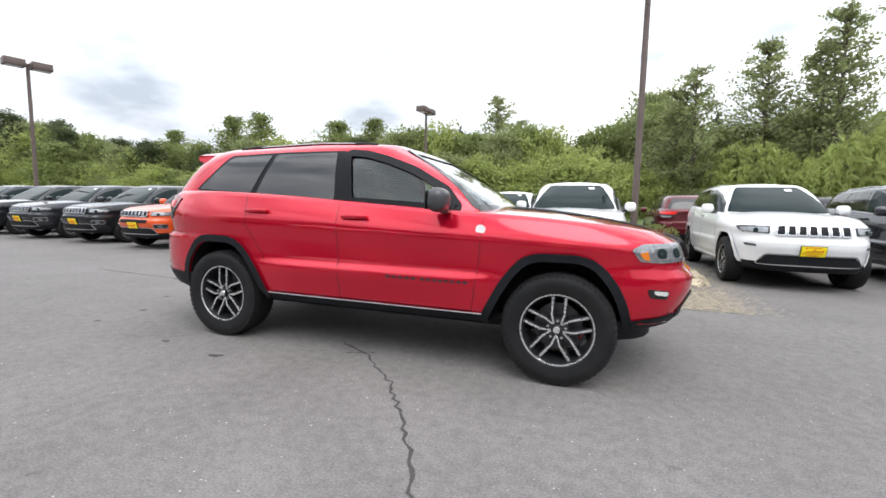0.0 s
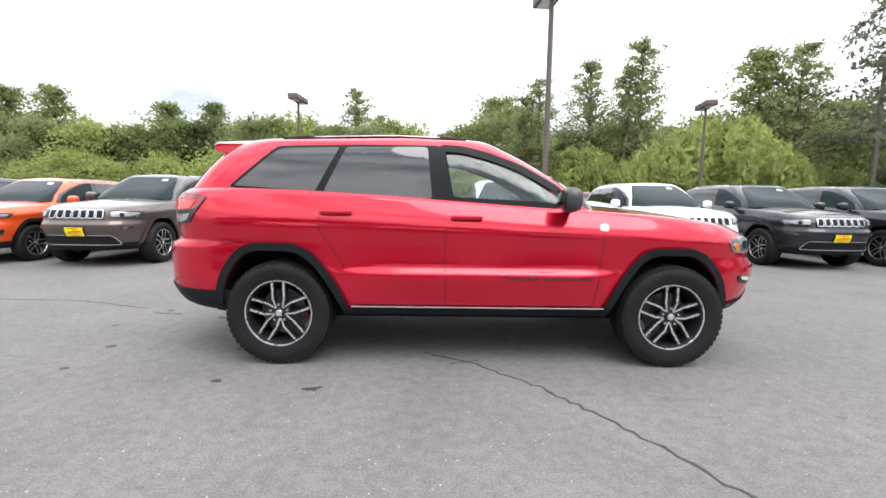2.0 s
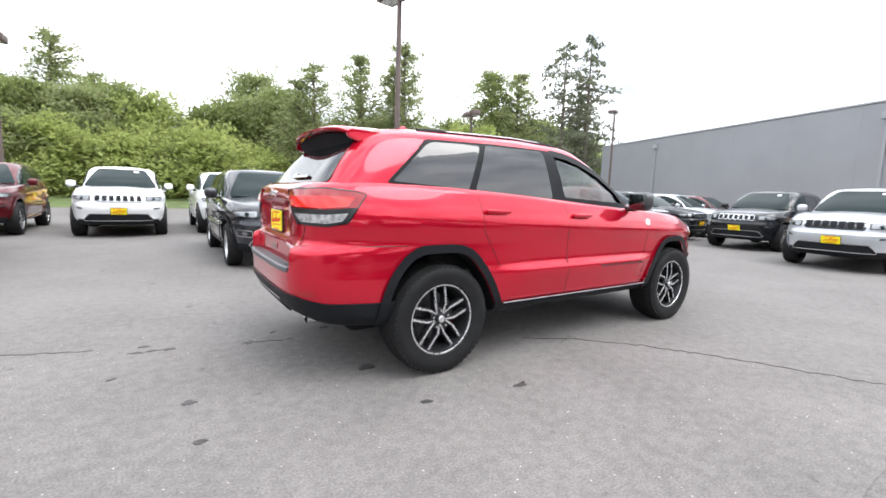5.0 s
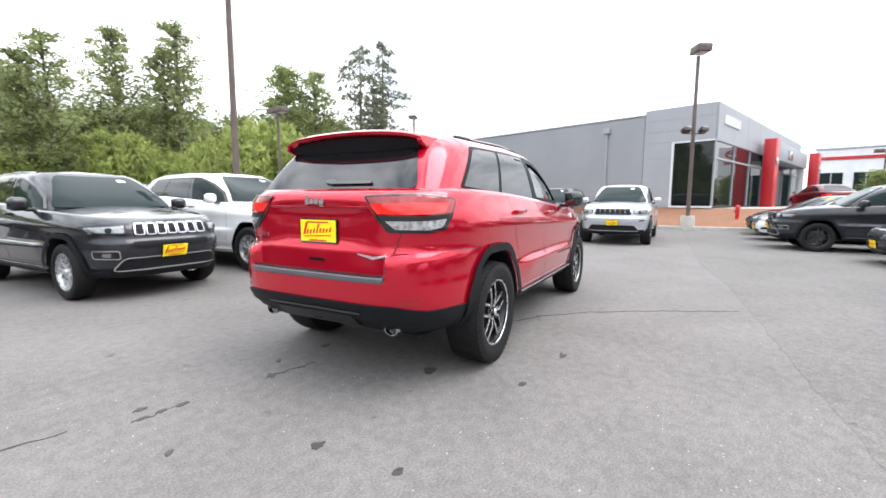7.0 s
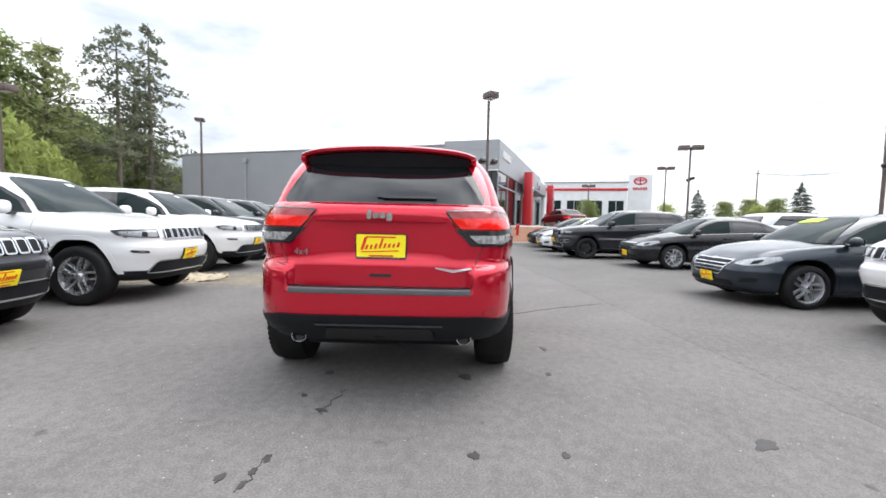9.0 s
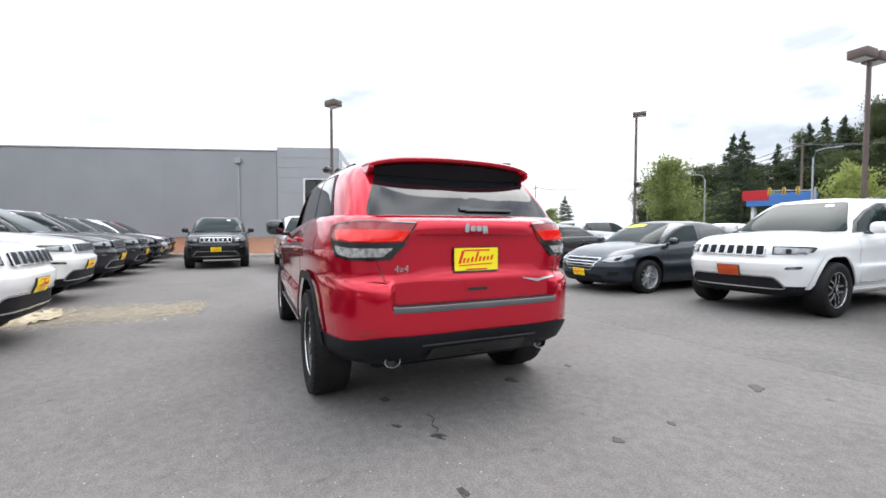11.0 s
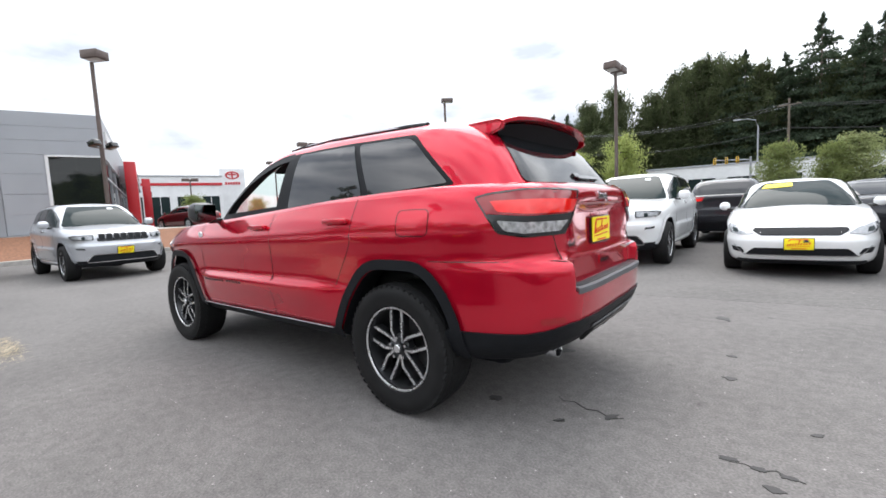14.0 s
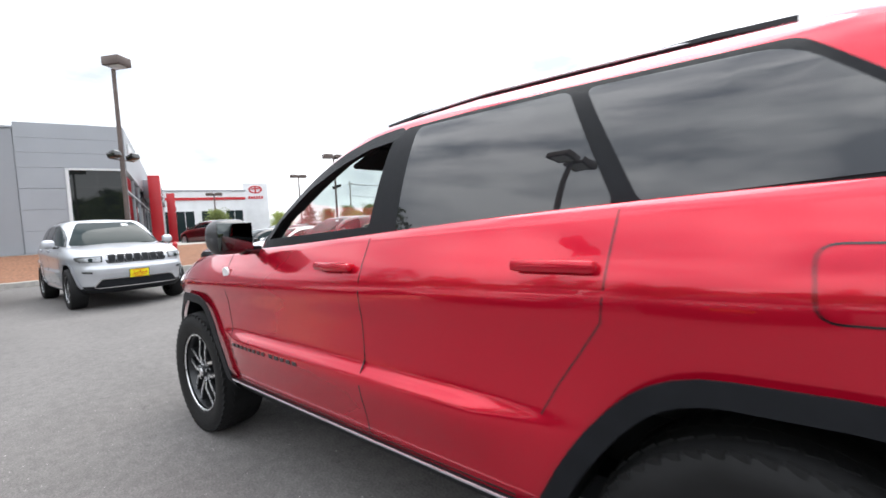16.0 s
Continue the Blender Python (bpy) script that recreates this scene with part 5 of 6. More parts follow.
    for y in (-.40, .40):
        part("sun_visor", box((-.11, -.20, -.012), (.10, .20, .012), .01, Matrix.Translation((.10, y, 1.585)) @ Matrix.Rotation(radians(18), 4, "Y")), CARPET, suv_root)
    part("rear_view_mirror", box((.12, -.12, 1.52), (.15, .12, 1.58), .012), GLOSSBLACK, suv_root)
    part("door_card", box((-.9, .79, .62), (.74, .80, 1.18)), CARPET, suv_root)
    part("door_card", box((-.9, -.80, .62), (.74, -.79, 1.18)), CARPET, suv_root)


red_car_details()

# ---- parked cars ----
proto = {}


def park(kind, label, paint, x, y, heading, z=0.0, **spec):
    """x, y: the middle of the front axle."""
    axle = {"large": 1.4575, "small": 1.32, "mid": 1.36, "sedan": 1.37}[kind]
    a = radians(heading)
    m = pose(x - axle * math.cos(a), y - axle * math.sin(a), z, 0, 0, heading)
    key = (kind, tuple(sorted((n, v.name if isinstance(v, bpy.types.Material) else str(v)) for n, v in spec.items())))
    if key not in proto:
        if kind == "large":
            c = build_car("parked_suv", label, paint, SUV_LOW, SUV_HIGH, flare=paint, m=m, **spec)
        elif kind == "small":
            c = build_car("parked_compact_suv", label, paint, SUV_LOW, SUV_HIGH, (.915, .945, .93), (1.32, -1.32), (.345, .225, .225), .80, m=m, style="band", **spec)
        elif kind == "mid":
            c = build_car("parked_suv", label, paint, SUV_LOW, SUV_HIGH, (.955, .965, .945), (1.36, -1.36), (.355, .230, .235), .80, m=m, style="band", **spec)
        else:
            c = build_car("parked_sedan", label, paint, CAR_LOW, CAR_HIGH, (1, 1, 1), (1.37, -1.37), (.325, .232, .225), .79, m=m, face=CHROME, pocket=SILVER, **spec)
        proto[key] = c[0]
        return c[0]
    car = copy_thing(proto[key], m)
    car["label"] = label
    return recolour(car, paint)


N, S, W = -90, 90, 180
# the row that faces the aisle from the north
park("large", "white large off-road car parked with its nose out", WHITE, 1.25, 4.25, N, pocket=ALU)
park("large", "white large off-road car beside a straw-covered island", WHITE, 4.70, 4.75, N)
park("large", "dark grey large off-road car in the row", GREYP, 7.35, 4.85, N)
park("large", "grey large off-road car in the row", GREYP, 9.95, 4.85, N)
park("large", "brown large off-road car with chrome grille", BROWNP, -6.44, 4.18, N)
park("small", "dark grey compact off-road car with black grille band", GREYP, -1.30, 4.35, N, pocket=ALU)
park("small", "orange compact off-road car with black grille band", ORANGE, -8.78, 4.2, N)
park("mid", "black off-road car in the row", BLACKP, -11.4, 4.5, N)
park("mid", "dark grey off-road car in the row", GREYP, -14.0, 4.6, N)
park("mid", "black off-road car in the row", BLACKP, -16.7, 4.7, N, far=True)
park("mid", "dark slate off-road car in the row", BLUEP, -19.4, 4.8, N, far=True)
park("mid", "black off-road car in the row", BLACKP, 12.5, 4.9, N)
park("mid", "silver off-road car in the row", SILVER, 15.1, 5.0, N)
park("mid", "dark red off-road car at the row's end", MAROON, 17.8, 5.2, N, far=True)
# by the building
park("large", "black large off-road car parked by the building", BLACKP, 11.5, 2.25, W)
park("large", "silver large off-road car parked by the building", SILVER, 9.05, -.50, W, style="dark")
# back rows to the north
park("large", "white large off-road car in the back row", WHITE, -3.8, 10.1, N)
park("large", "white large off-road car in the back row", WHITE, -1.2, 10.3, N)
park("large", "dark red large off-road car in the back row", MAROON, -6.65, 10.6, N)
park("mid", "grey off-road car in the back row", GREYP, 1.6, 13.2, 90, far=True)
park("mid", "maroon off-road car in the back row", MAROON, 4.2, 13.0, 90, far=True)
park("mid", "black off-road car in the back row", BLACKP, 6.9, 13.0, 90, far=True)
park("mid", "white off-road car in the back row", WHITE, -9.4, 11.5, N, far=True)
park("sedan", "yellow sporty car at the back of the lot", YELLOWP, -4.6, 19.5, N, style="wide", far=True)
park("mid", "silver off-road car in the back row", SILVER, -12.2, 12, N, far=True)
# the row that faces the aisle from the south
park("large", "white large off-road car facing the aisle with an orange plate", WHITE, -.72, -6.03, S, plate=ORANGEPLATE)
park("sedan", "white sedan with a yellow screen sticker", WHITE, -3.42, -5.75, S, style="wide", sticker=PLATE)
park("sedan", "dark slate sedan with bright wheels", BLUEP, 1.95, -5.65, S, style="bars", sticker=LIME)
park("sedan", "black sedan with bright wheels", BLACKP, 7.1, -6.45, S, style="plain")
park("mid", "dark grey off-road car with black wheels", GREYP, 9.95, -5.1, S, face=DARKALU)
park("sedan", "white sedan in the row", WHITE, 12.7, -5.2, S, style="bars", sticker=LIME)
park("sedan", "dark sedan in the row", BLACKP, 15.3, -5.3, S, style="plain")
park("mid", "black off-road car in the row", BLACKP, -6.2, -5.9, S)
# further south
for i, (kind, paint, x, y, h) in enumerate((("sedan", SILVER, .6, -13.6, -90), ("mid", GREYP, -2.1, -13.8, -90), ("sedan", WHITE, 3.4, -13.5, -90), ("sedan", WHITE, 6.2, -13.6, -90), ("mid", SILVER, 9.1, -13.7, -90),
                                         ("sedan", BLACKP, 15.0, -13.4, -90), ("sedan", WHITE, 18.2, -13.4, -90), ("mid", BLUEP, 21.2, -13.4, -90), ("sedan", GREYP, -5.0, -13.6, -90), ("mid", WHITE, -7.8, -13.6, -90),
                                         ("sedan", BLACKP, -1.5, -24, 90), ("sedan", MAROON, -4.4, -24, 90), ("mid", WHITE, 2.5, -24, 90), ("mid", BLUEP, 5.4, -24, 90), ("sedan", SILVER, 8.4, -24, 90), ("sedan", WHITE, 11.6, -24, 90),
                                         ("sedan", WHITE, 15, -24, 90), ("mid", GREYP, 18, -24, 90), ("sedan", SILVER, 22, -24, 90), ("sedan", WHITE, 26, -22, 90), ("mid", BLACKP, 29, -22, 90), ("sedan", SILVER, 33, -22, 90), ("sedan", WHITE, 37, -22, 90))):
    colour = {WHITE: "white", SILVER: "silver", GREYP: "grey", BLACKP: "black", BLUEP: "slate", MAROON: "maroon"}[paint]
    if kind == "sedan":
        park(kind, colour + " sedan in a far row of the lot", paint, x, y, h, style="wide" if i % 2 else "plain", far=True)
    else:
        park(kind, colour + " off-road car in a far row of the lot", paint, x, y, h, far=True)


# ---- lamp posts ----
def lamp_post(x, y, h, label, heads=((0.42, 0), (-0.42, 0)), turn=0.0, base=0.0, r=0.08, floods=None, paint=BRONZE, flat=False):
    """A tapered steel post with box lamp heads on short arms."""
    post = thing("lamp_post", label, "lamp post", pose(x, y, base, 0, 0, turn), "lot lamp posts")
    part("pole", tube([(0, 0, -.3), (0, 0, h * .5), (0, 0, h - .1)], [r, r * .92, r * .8], 12), paint, post)
    part("foot", lathe([(0, -.6), (.27, -.6), (.27, .22), (.25, .26), (0, .26)], 20, "z"), CONCRETE, post, "round concrete foot")
    for dx, dz in heads:
        part("arm", tube([(0, 0, h - .1 + dz), (dx * .6, 0, h - .1 + dz)], .03, 8), paint, post)
        t = .16 if flat else .27
        hd = part("lamp_head", box((dx - .33, -.27, h - t + dz), (dx + .33, .27, h + .02 + dz), .025), paint, post, "box-shaped lamp head")
        part("diffuser", box((dx - .25, -.18, h - t - .012 + dz), (dx + .25, .18, h - t + .004 + dz), .004), LENSWHITE, hd)
    for z in (floods or ()):
        part("bracket", tube([(0, -.4, z - .05), (0, .4, z - .05)], .025, 6), paint, post)
        for s in (-1, 1):
            fm = Matrix.Translation((-.05, s * .36, z + .06)) @ Matrix.Rotation(.35, 4, "Y")
            part("flood_lamp", box((-.2, -.15, -.09), (.12, .15, .11), .03, fm), GLOSSBLACK, post)
    return post


lamp_post(2.55, 7.55, 6.75, "bronze lot lamp with two box heads on an island", turn=96)
lamp_post(-7.9, 19.9, 6.75, "bronze lot lamp with two box heads", turn=85)
lamp_post(13.5, 18.7, 6.5, "bronze lot lamp with two box heads", turn=80)
lamp_post(16.6, -2.45, 6.85, "bronze lot lamp with one box head and floodlights", heads=((-.15, .25),), base=.35, floods=(3.72,), turn=30)
lamp_post(2.45, -17.2, 7.0, "bronze lot lamp with two box heads", turn=88)
lamp_post(12.2, -17.8, 7.4, "bronze lot lamp with one box head and floodlights", heads=((-.15, .12),), floods=(3.6,), turn=40, flat=True)
lamp_post(24.2, -16.8, 6.5, "bronze lot lamp with two box heads and floodlights", floods=(4.2,), turn=75)
lamp_post(24.0, 16.0, 7.5, "grey lot lamp with one box head", heads=((-.4, .0),), turn=20, flat=True)
lamp_post(-20.5, 7.6, 6.7, "bronze lot lamp with two box heads", turn=75)
lamp_post(36.2, -21.3, 6.65, "bronze lot lamp with two box heads", turn=75)
lamp_post(45.2, -17.0, 5.6, "bronze lot lamp with two box heads", turn=75)


# ---- straw island, kerb and mulch bank ----
def bank(name, rows, material, label, category, seed, rough=.05, n=40, kind="structure"):
    """A sheet through rows of (x, y, z), each row a polyline, with a rough surface."""
    rng = np.random.default_rng(seed)
    bm = bmesh.new()
    grid = []
    for row in rows:
        row = np.array(row, float)
        t = np.linspace(0, 1, len(row))
        u = np.linspace(0, 1, n)
        pts = np.stack([np.interp(u, t, row[:, k]) for k in range(3)], 1)
        grid.append(pts)
    fine = []
    for a, b in zip(grid, grid[1:]):
        for k in range(4):
            fine.append(a + (b - a) * k / 4)
    fine.append(grid[-1])
    vs = []
    for i, row in enumerate(fine):
        edge = 0 if i in (0, len(fine) - 1) else 1
        vs.append([bm.verts.new((p[0] + rng.normal(0, rough) * edge, p[1] + rng.normal(0, rough) * edge, p[2] + abs(rng.normal(0, rough)) * edge)) for p in row])
    for r0, r1 in zip(vs, vs[1:]):
        for k in range(n - 1):
            bm.faces.new((r0[k], r0[k + 1], r1[k + 1], r1[k]))
    return tagged(part(name, bm, material, sharp=80), label, category, kind=kind)


bank("straw_island", [[(2.35, 4.0, -.01), (2.35, 5, -.01), (2.35, 9, -.01)], [(2.5, 3.8, .0), (2.55, 5, .04), (2.5, 9, .08)], [(2.85, 3.7, .0), (3.0, 5, .06), (2.9, 9, .10)], [(3.2, 3.8, .0), (3.4, 5, .04), (3.3, 9, .08)], [(3.5, 4.0, -.01), (3.6, 5, -.01), (3.5, 9, -.01)]],
     STRAW, "low island covered with dry pale straw", "ground", 3, .03)


def straw_stalks():
    rng = np.random.default_rng(8)
    bm = bmesh.new()
    for _ in range(9000):
        y = rng.uniform(2.0, 6.5)
        x = rng.normal(2.9, .24 + .10 * y * .6)
        if not 1.95 < x < 3.95:
            continue
        a, ln = rng.uniform(0, math.tau), rng.uniform(.04, .13)
        z = .006 + .07 * max(0.0, 1 - abs(x - 2.95) / .7) * min(1.0, max(0.0, (y - 3.4) / 2.6))
        d = Vector((math.cos(a), math.sin(a), rng.uniform(-.03, .12))) * ln
        p = Vector((x, y, z))
        s = Vector((-math.sin(a), math.cos(a), 0)) * .0026
        vs = [bm.verts.new(q) for q in (p - s, p + s, p + d + s, p + d - s)]
        bm.faces.new(vs)
    return tagged(part("straw_litter", bm, STRAW), "loose dry straw stalks on the island", "straw", kind="stuff")


straw_stalks()


def shrub(x, y, r, h, seed, material, label):
    rng = np.random.default_rng(seed)
    bush = thing("shrub", label, "shrub", pose(x, y, .08), "shrubs")
    d = rng.normal(size=(900, 3))
    d = d / np.linalg.norm(d, axis=1)[:, None] * rng.uniform(.3, 1.0, 900)[:, None] ** .5
    c = d * (r, r, h * .5) + (0, 0, h * .5)
    crown = new("crown", leaf_mesh("crown", c, .035, seed, material))
    crown.parent = bush
    part("stem", tube([(0, 0, -.1), (0, .02, h * .6)], [.03, .012], 6), BARK, bush)
    return bush


KERB = [(16.4, -10.5), (16.4, .6), (18.2, 4.0), (23.0, 11.5), (25.5, 20.0)]


def kerb(path, name="kerb", top=.17, wide=.16):
    pts = [Vector(p) for p in path]
    bm = bmesh.new()
    rows = []
    for i, p in enumerate(pts):
        d = (pts[min(i + 1, len(pts) - 1)] - pts[max(i - 1, 0)]).normalized()
        s = Vector((d.y, -d.x))
        rows.append([bm.verts.new((*(p - s * .0 + s * o), z)) for o, z in ((-.01, -.05), (0, top - .02), (.02, top), (wide - .02, top), (wide, top - .02), (wide, -.05))])
    for r0, r1 in zip(rows, rows[1:]):
        for k in range(5):
            bm.faces.new((r0[k], r0[k + 1], r1[k + 1], r1[k]))
    bm.faces.new(rows[0])
    bm.faces.new(rows[-1][::-1])
    return tagged(part(name, bm, CONCRETE), "pale concrete kerb along the mulch bank", "kerb", kind="structure")


kerb(KERB)
bank("mulch_bank", [[(x + .16, y, .14) for x, y in KERB], [(x + 1.8, y, .42) for x, y in KERB], [(x + 3.8, y - .2, .80) for x, y in KERB], [(x + 4.6, y - .3, .88) for x, y in KERB]], MULCH, "sloping bank of red-brown bark mulch", "ground", 4, .03, 70)
bank("pavement", [[(x + 4.6, y - .3, .88) for x, y in KERB], [(32, -12, .90), (30, 0, .92), (28, 6, .9), (28, 12, .9), (29, 20, .9)]], CONCRETE, "raised concrete walk by the showroom", "pavement", 5, 0.0, 20)


def hydrant(x, y, z):
    h = thing("fire_hydrant", "red fire hydrant standing in bark mulch", "hydrant", pose(x, y, z))
    part("barrel", lathe([(.10, -.2), (.10, .05), (.075, .07), (.075, .48), (.10, .50), (.10, .54), (.075, .60), (.03, .66), (0, .67)], 18, "z"), PYLONRED, h)
    for a in (0, 90, 180):
        d = Vector((math.cos(radians(a)), math.sin(radians(a)), 0))
        part("outlet", tube([d * .06 + Vector((0, 0, .38)), d * .14 + Vector((0, 0, .38))], .04, 10), PYLONRED, h)
    return h


hydrant(18.2, -4.35, .42)


# ---- showroom ----
B = pose(20.5, -3.5, 0, 0, 0, -18.3)
F = B


def block(name, lo, hi, material, label, category, frame_m, bevel=0.0, parent=None, kind="structure"):
    ob = part(name, box(lo, hi, bevel), material, parent, smooth=False)
    if parent is None:
        ob.matrix_world = frame_m
        tagged(ob, label, category, kind=kind)
    return ob


west = block("wall_west", (.02, 3.4, .2), (.35, 24.6, 5.74), WALLGREY, "grey metal-clad side wall of a showroom", "wall", B)
for k in range(7):
    y0 = 3.42 + k * 3.03
    block("cladding_panel", (-.02, y0, .9), (.03, y0 + 3.026, 5.72), WALLGREY, "", "", B, .002, west)
block("parapet_cap", (-.06, 3.38, 5.74), (.45, 24.7, 5.82), WALLLIGHT, "", "", B, .01, west)
corner = block("wall_corner", (-.02, .05, .2), (.35, 3.4, 5.99), WALLLIGHT, "light grey panelled corner of the showroom", "wall", B)
rows = ((4.26, 4.82), (4.83, 5.39), (5.40, 5.97))
for z0, z1 in rows:
    block("cladding_panel", (-.06, .03, z0), (0, 3.38, z1), WALLLIGHT, "", "", B, .003, corner)
for z0, z1 in ((.95, 1.77), (1.78, 2.60), (2.61, 3.43), (3.44, 4.25)):
    block("cladding_panel", (-.06, 1.98, z0), (0, 3.38, z1), WALLLIGHT, "", "", B, .003, corner)
win = block("window_1", (-.07, .06, .98), (-.01, 1.86, 4.16), SHOPGLASS, "tall dark showroom window with white frame", "window", B)
block("window_frame", (-.11, 1.86, .95), (0, 1.97, 4.24), WALLWHITE, "", "", B, .005, win)
block("window_frame", (-.11, .0, 4.16), (0, 1.97, 4.24), WALLWHITE, "", "", B, .005, win)
block("window_sill", (-.11, .0, .90), (0, 1.97, .985), WALLWHITE, "", "", B, .005, win)
block("mullion", (-.08, .95, 3.5), (-.06, .99, 4.16), GLOSSBLACK, "", "", B, 0, win)
block("transom", (-.08, .06, 3.46), (-.06, 1.86, 3.50), GLOSSBLACK, "", "", B, 0, win)
for y, head in ((5.5, True), (18.5, False)):
    spout = block("downspout", (-.12, y - .055, .9), (-.02, y + .055, 5.10), WALLLIGHT, "light grey downspout on the wall", "downspout", B, .02, kind="")
    block("rain_head", (-.22, y - .18, 5.02), (-.02, y + .18, 5.32), WALLLIGHT, "", "", B, .03, spout)
block("roof_deck", (.2, .1, 5.55), (24, 24.5, 5.7), WALLGREY, "flat grey showroom roof", "roof", B)
block("wall_north", (.02, 24.3, .0), (30, 24.65, 5.74), WALLGREY, "grey end wall of the showroom", "wall", B)
unit = thing("rooftop_unit", "dark air unit on the showroom roof", "air unit", B @ Matrix.Translation((4, 14, 5.7)))
part("case", box((-.6, -.5, 0), (.6, .5, .7), .03), BRONZE, unit)
part("hood", box((-.4, -.62, .3), (.4, -.5, .65), .02), BRONZE, unit)
facade = block("wall_south", (.0, .02, 4.16), (24.0, .4, 5.99), WALLLIGHT, "light grey upper front of the showroom", "wall", F)
for k in range(8):
    block("cladding_panel", (.02 + k * 2.9, -.03, 4.18), (2.90 + k * 2.9, .03, 5.99), WALLLIGHT, "", "", F, .006, facade)
for k in range(7):
    block("sign_bar", (1.0 + k * .42, -.09, 5.05), (1.30 + k * .42, -.03, 5.50), WALLWHITE, "", "", F, .01, facade)
glazing = block("window_2", (.02, .06, .95), (24.0, .12, 4.16), SHOPGLASS, "glazed showroom front", "window", F)
for k in range(8):
    block("mullion", (-.0 + k * 3.4, .0, .95), (.06 + k * 3.4, .06, 4.16), WALLLIGHT, "", "", F, 0, glazing)
block("transom", (.02, .0, 3.3), (24.0, .06, 3.38), WALLLIGHT, "", "", F, 0, glazing)
block("wall_back", (23.9, .1, 0), (24.2, 20, 5.9), WALLGREY, "far end wall of the showroom", "wall", F)
for i, (x, y, w) in enumerate(((8.3, -.95, 1.15), (20.6, -1.6, 1.3))):
    pyl = thing("entrance_pylon", "tall red entrance pylon with a white emblem", "pylon", F @ Matrix.Translation((x, y, .8)), "entrance pylons")
    part("shaft", box((0, 0, -1.0), (w, .6, 4.2), .02), PYLONRED, pyl)
    part("emblem", box((w * .2, -.05, 2.7), (w * .8, .0, 3.1), .02), CHROME, pyl, "plain bright emblem")
    part("emblem_bar", box((w * .1, -.07, 2.83), (w * .9, -.02, 2.97), .02), CHROME, pyl)
portal = thing("entrance_portal", "pale entrance portal between red pylons", "portal", F @ Matrix.Translation((9.9, -.9, .8)))
part("lintel", box((-.1, 0, 3.0), (10.6, .9, 4.1), .02), WALLLIGHT, portal)
part("sign_panel", box((2.6, -.04, 3.2), (4.2, 0, 3.8), .02), GLOSSBLACK, portal)
part("post", box((10.3, .1, -.3), (10.55, .5, 3.0), .02), WALLWHITE, portal)
park("sedan", "maroon sedan parked at the showroom entrance", MAROON, 27.2, -8.6, 10, .72, style="plain", far=True)

# ---- far buildings ----
def hall(x, y, turn, w, d, h, wall_m, label, band=None, doors=0, z=0.0):
    """A plain low hall with a parapet, a coloured band and openings along its front."""
    hb = thing("hall_building", label, "building", pose(x, y, z, 0, 0, turn), "far buildings")
    body = part("wall", box((0, 0, -.3), (w, d, h)), wall_m, hb, smooth=False)
    part("roof", box((-.15, -.15, h), (w + .15, d + .15, h + .22), .03), WALLLIGHT, hb, smooth=False)
    if band:
        part("fascia_band", box((-.05, -.12, h * .83), (w + .05, -.02, h * .88), .01), band, hb, smooth=False)
    for k in range(doors):
        x0 = w * (k + .15) / doors
        wd = part("window", box((x0, -.06, .5), (x0 + w * .7 / doors, .02, h * .62), .01), SCREEN, hb, smooth=False)
        part("mullion", box((x0 + w * .34 / doors, -.09, .5), (x0 + w * .36 / doors, -.06, h * .62)), WALLWHITE, wd, smooth=False)
        part("sill", box((x0 - .05, -.14, .42), (x0 + w * .7 / doors + .05, -.02, .5)), WALLWHITE, wd, smooth=False)
    return hb


hall(74, -18.5, -108, 14, 14, 8.3, WALLWHITE, "long white dealership hall with a red band", PYLONRED, 4)
hall(40, -6, -20, 22, 16, 6.2, WALLWHITE, "white hall behind the showroom", None, 4)
tower = thing("sign_tower", "white sign tower with a red oval emblem", "sign", pose(76.0, -36.8, 0, 0, 0, -116))
part("slab", box((-2.1, -.3, -.3), (2.1, .5, 10.4), .03), WALLWHITE, tower, smooth=False)
emb = part("emblem", lathe([(1.0 + .16 * math.cos(a), .08 * math.sin(a)) for a in np.linspace(0, math.tau, 8, endpoint=False)], 28, "y", True), PYLONRED, tower, "red oval emblem")
emb.matrix_local = Matrix.Translation((0, -.36, 9.2)) @ Matrix.Diagonal((1.0, 1, .62, 1))
part("emblem_stem", box((-.12, -.42, 8.6), (.12, -.32, 9.8), .02), PYLONRED, tower)
part("emblem_bar", box((-.7, -.42, 9.25), (.7, -.32, 9.45), .02), PYLONRED, tower)
for k in range(6):
    part("sign_bar", box((-1.25 + k * .43, -.36, 7.5), (-.93 + k * .43, -.3, 8.0)), PYLONRED, tower)
hall(13, -70.6, 184, 34, 12, 4.6, WALLWHITE, "long low pale building across the road", None, 7, 1.0)
canopy = thing("canopy", "blue fuel canopy with a red stripe", "canopy", pose(27.9, -54.3, 0, 0, 0, 205))
CANBLUE = mat("blue_fascia", (0.05, 0.18, 0.50), 0.4, vary=0.06, scale=1)
part("roof", box((0, 0, 4.2), (6.6, 5, 5.7), .03), CANBLUE, canopy, smooth=False)
part("stripe", box((-.4, -.05, 4.9), (2.2, 4.9, 6.1), .03), PYLONRED, canopy, smooth=False)
for x in (.6, 6.0):
    for y in (.6, 4.4):
        part("column", box((x - .15, y - .15, -.2), (x + .15, y + .15, 4.2)), WALLWHITE, canopy, smooth=False)


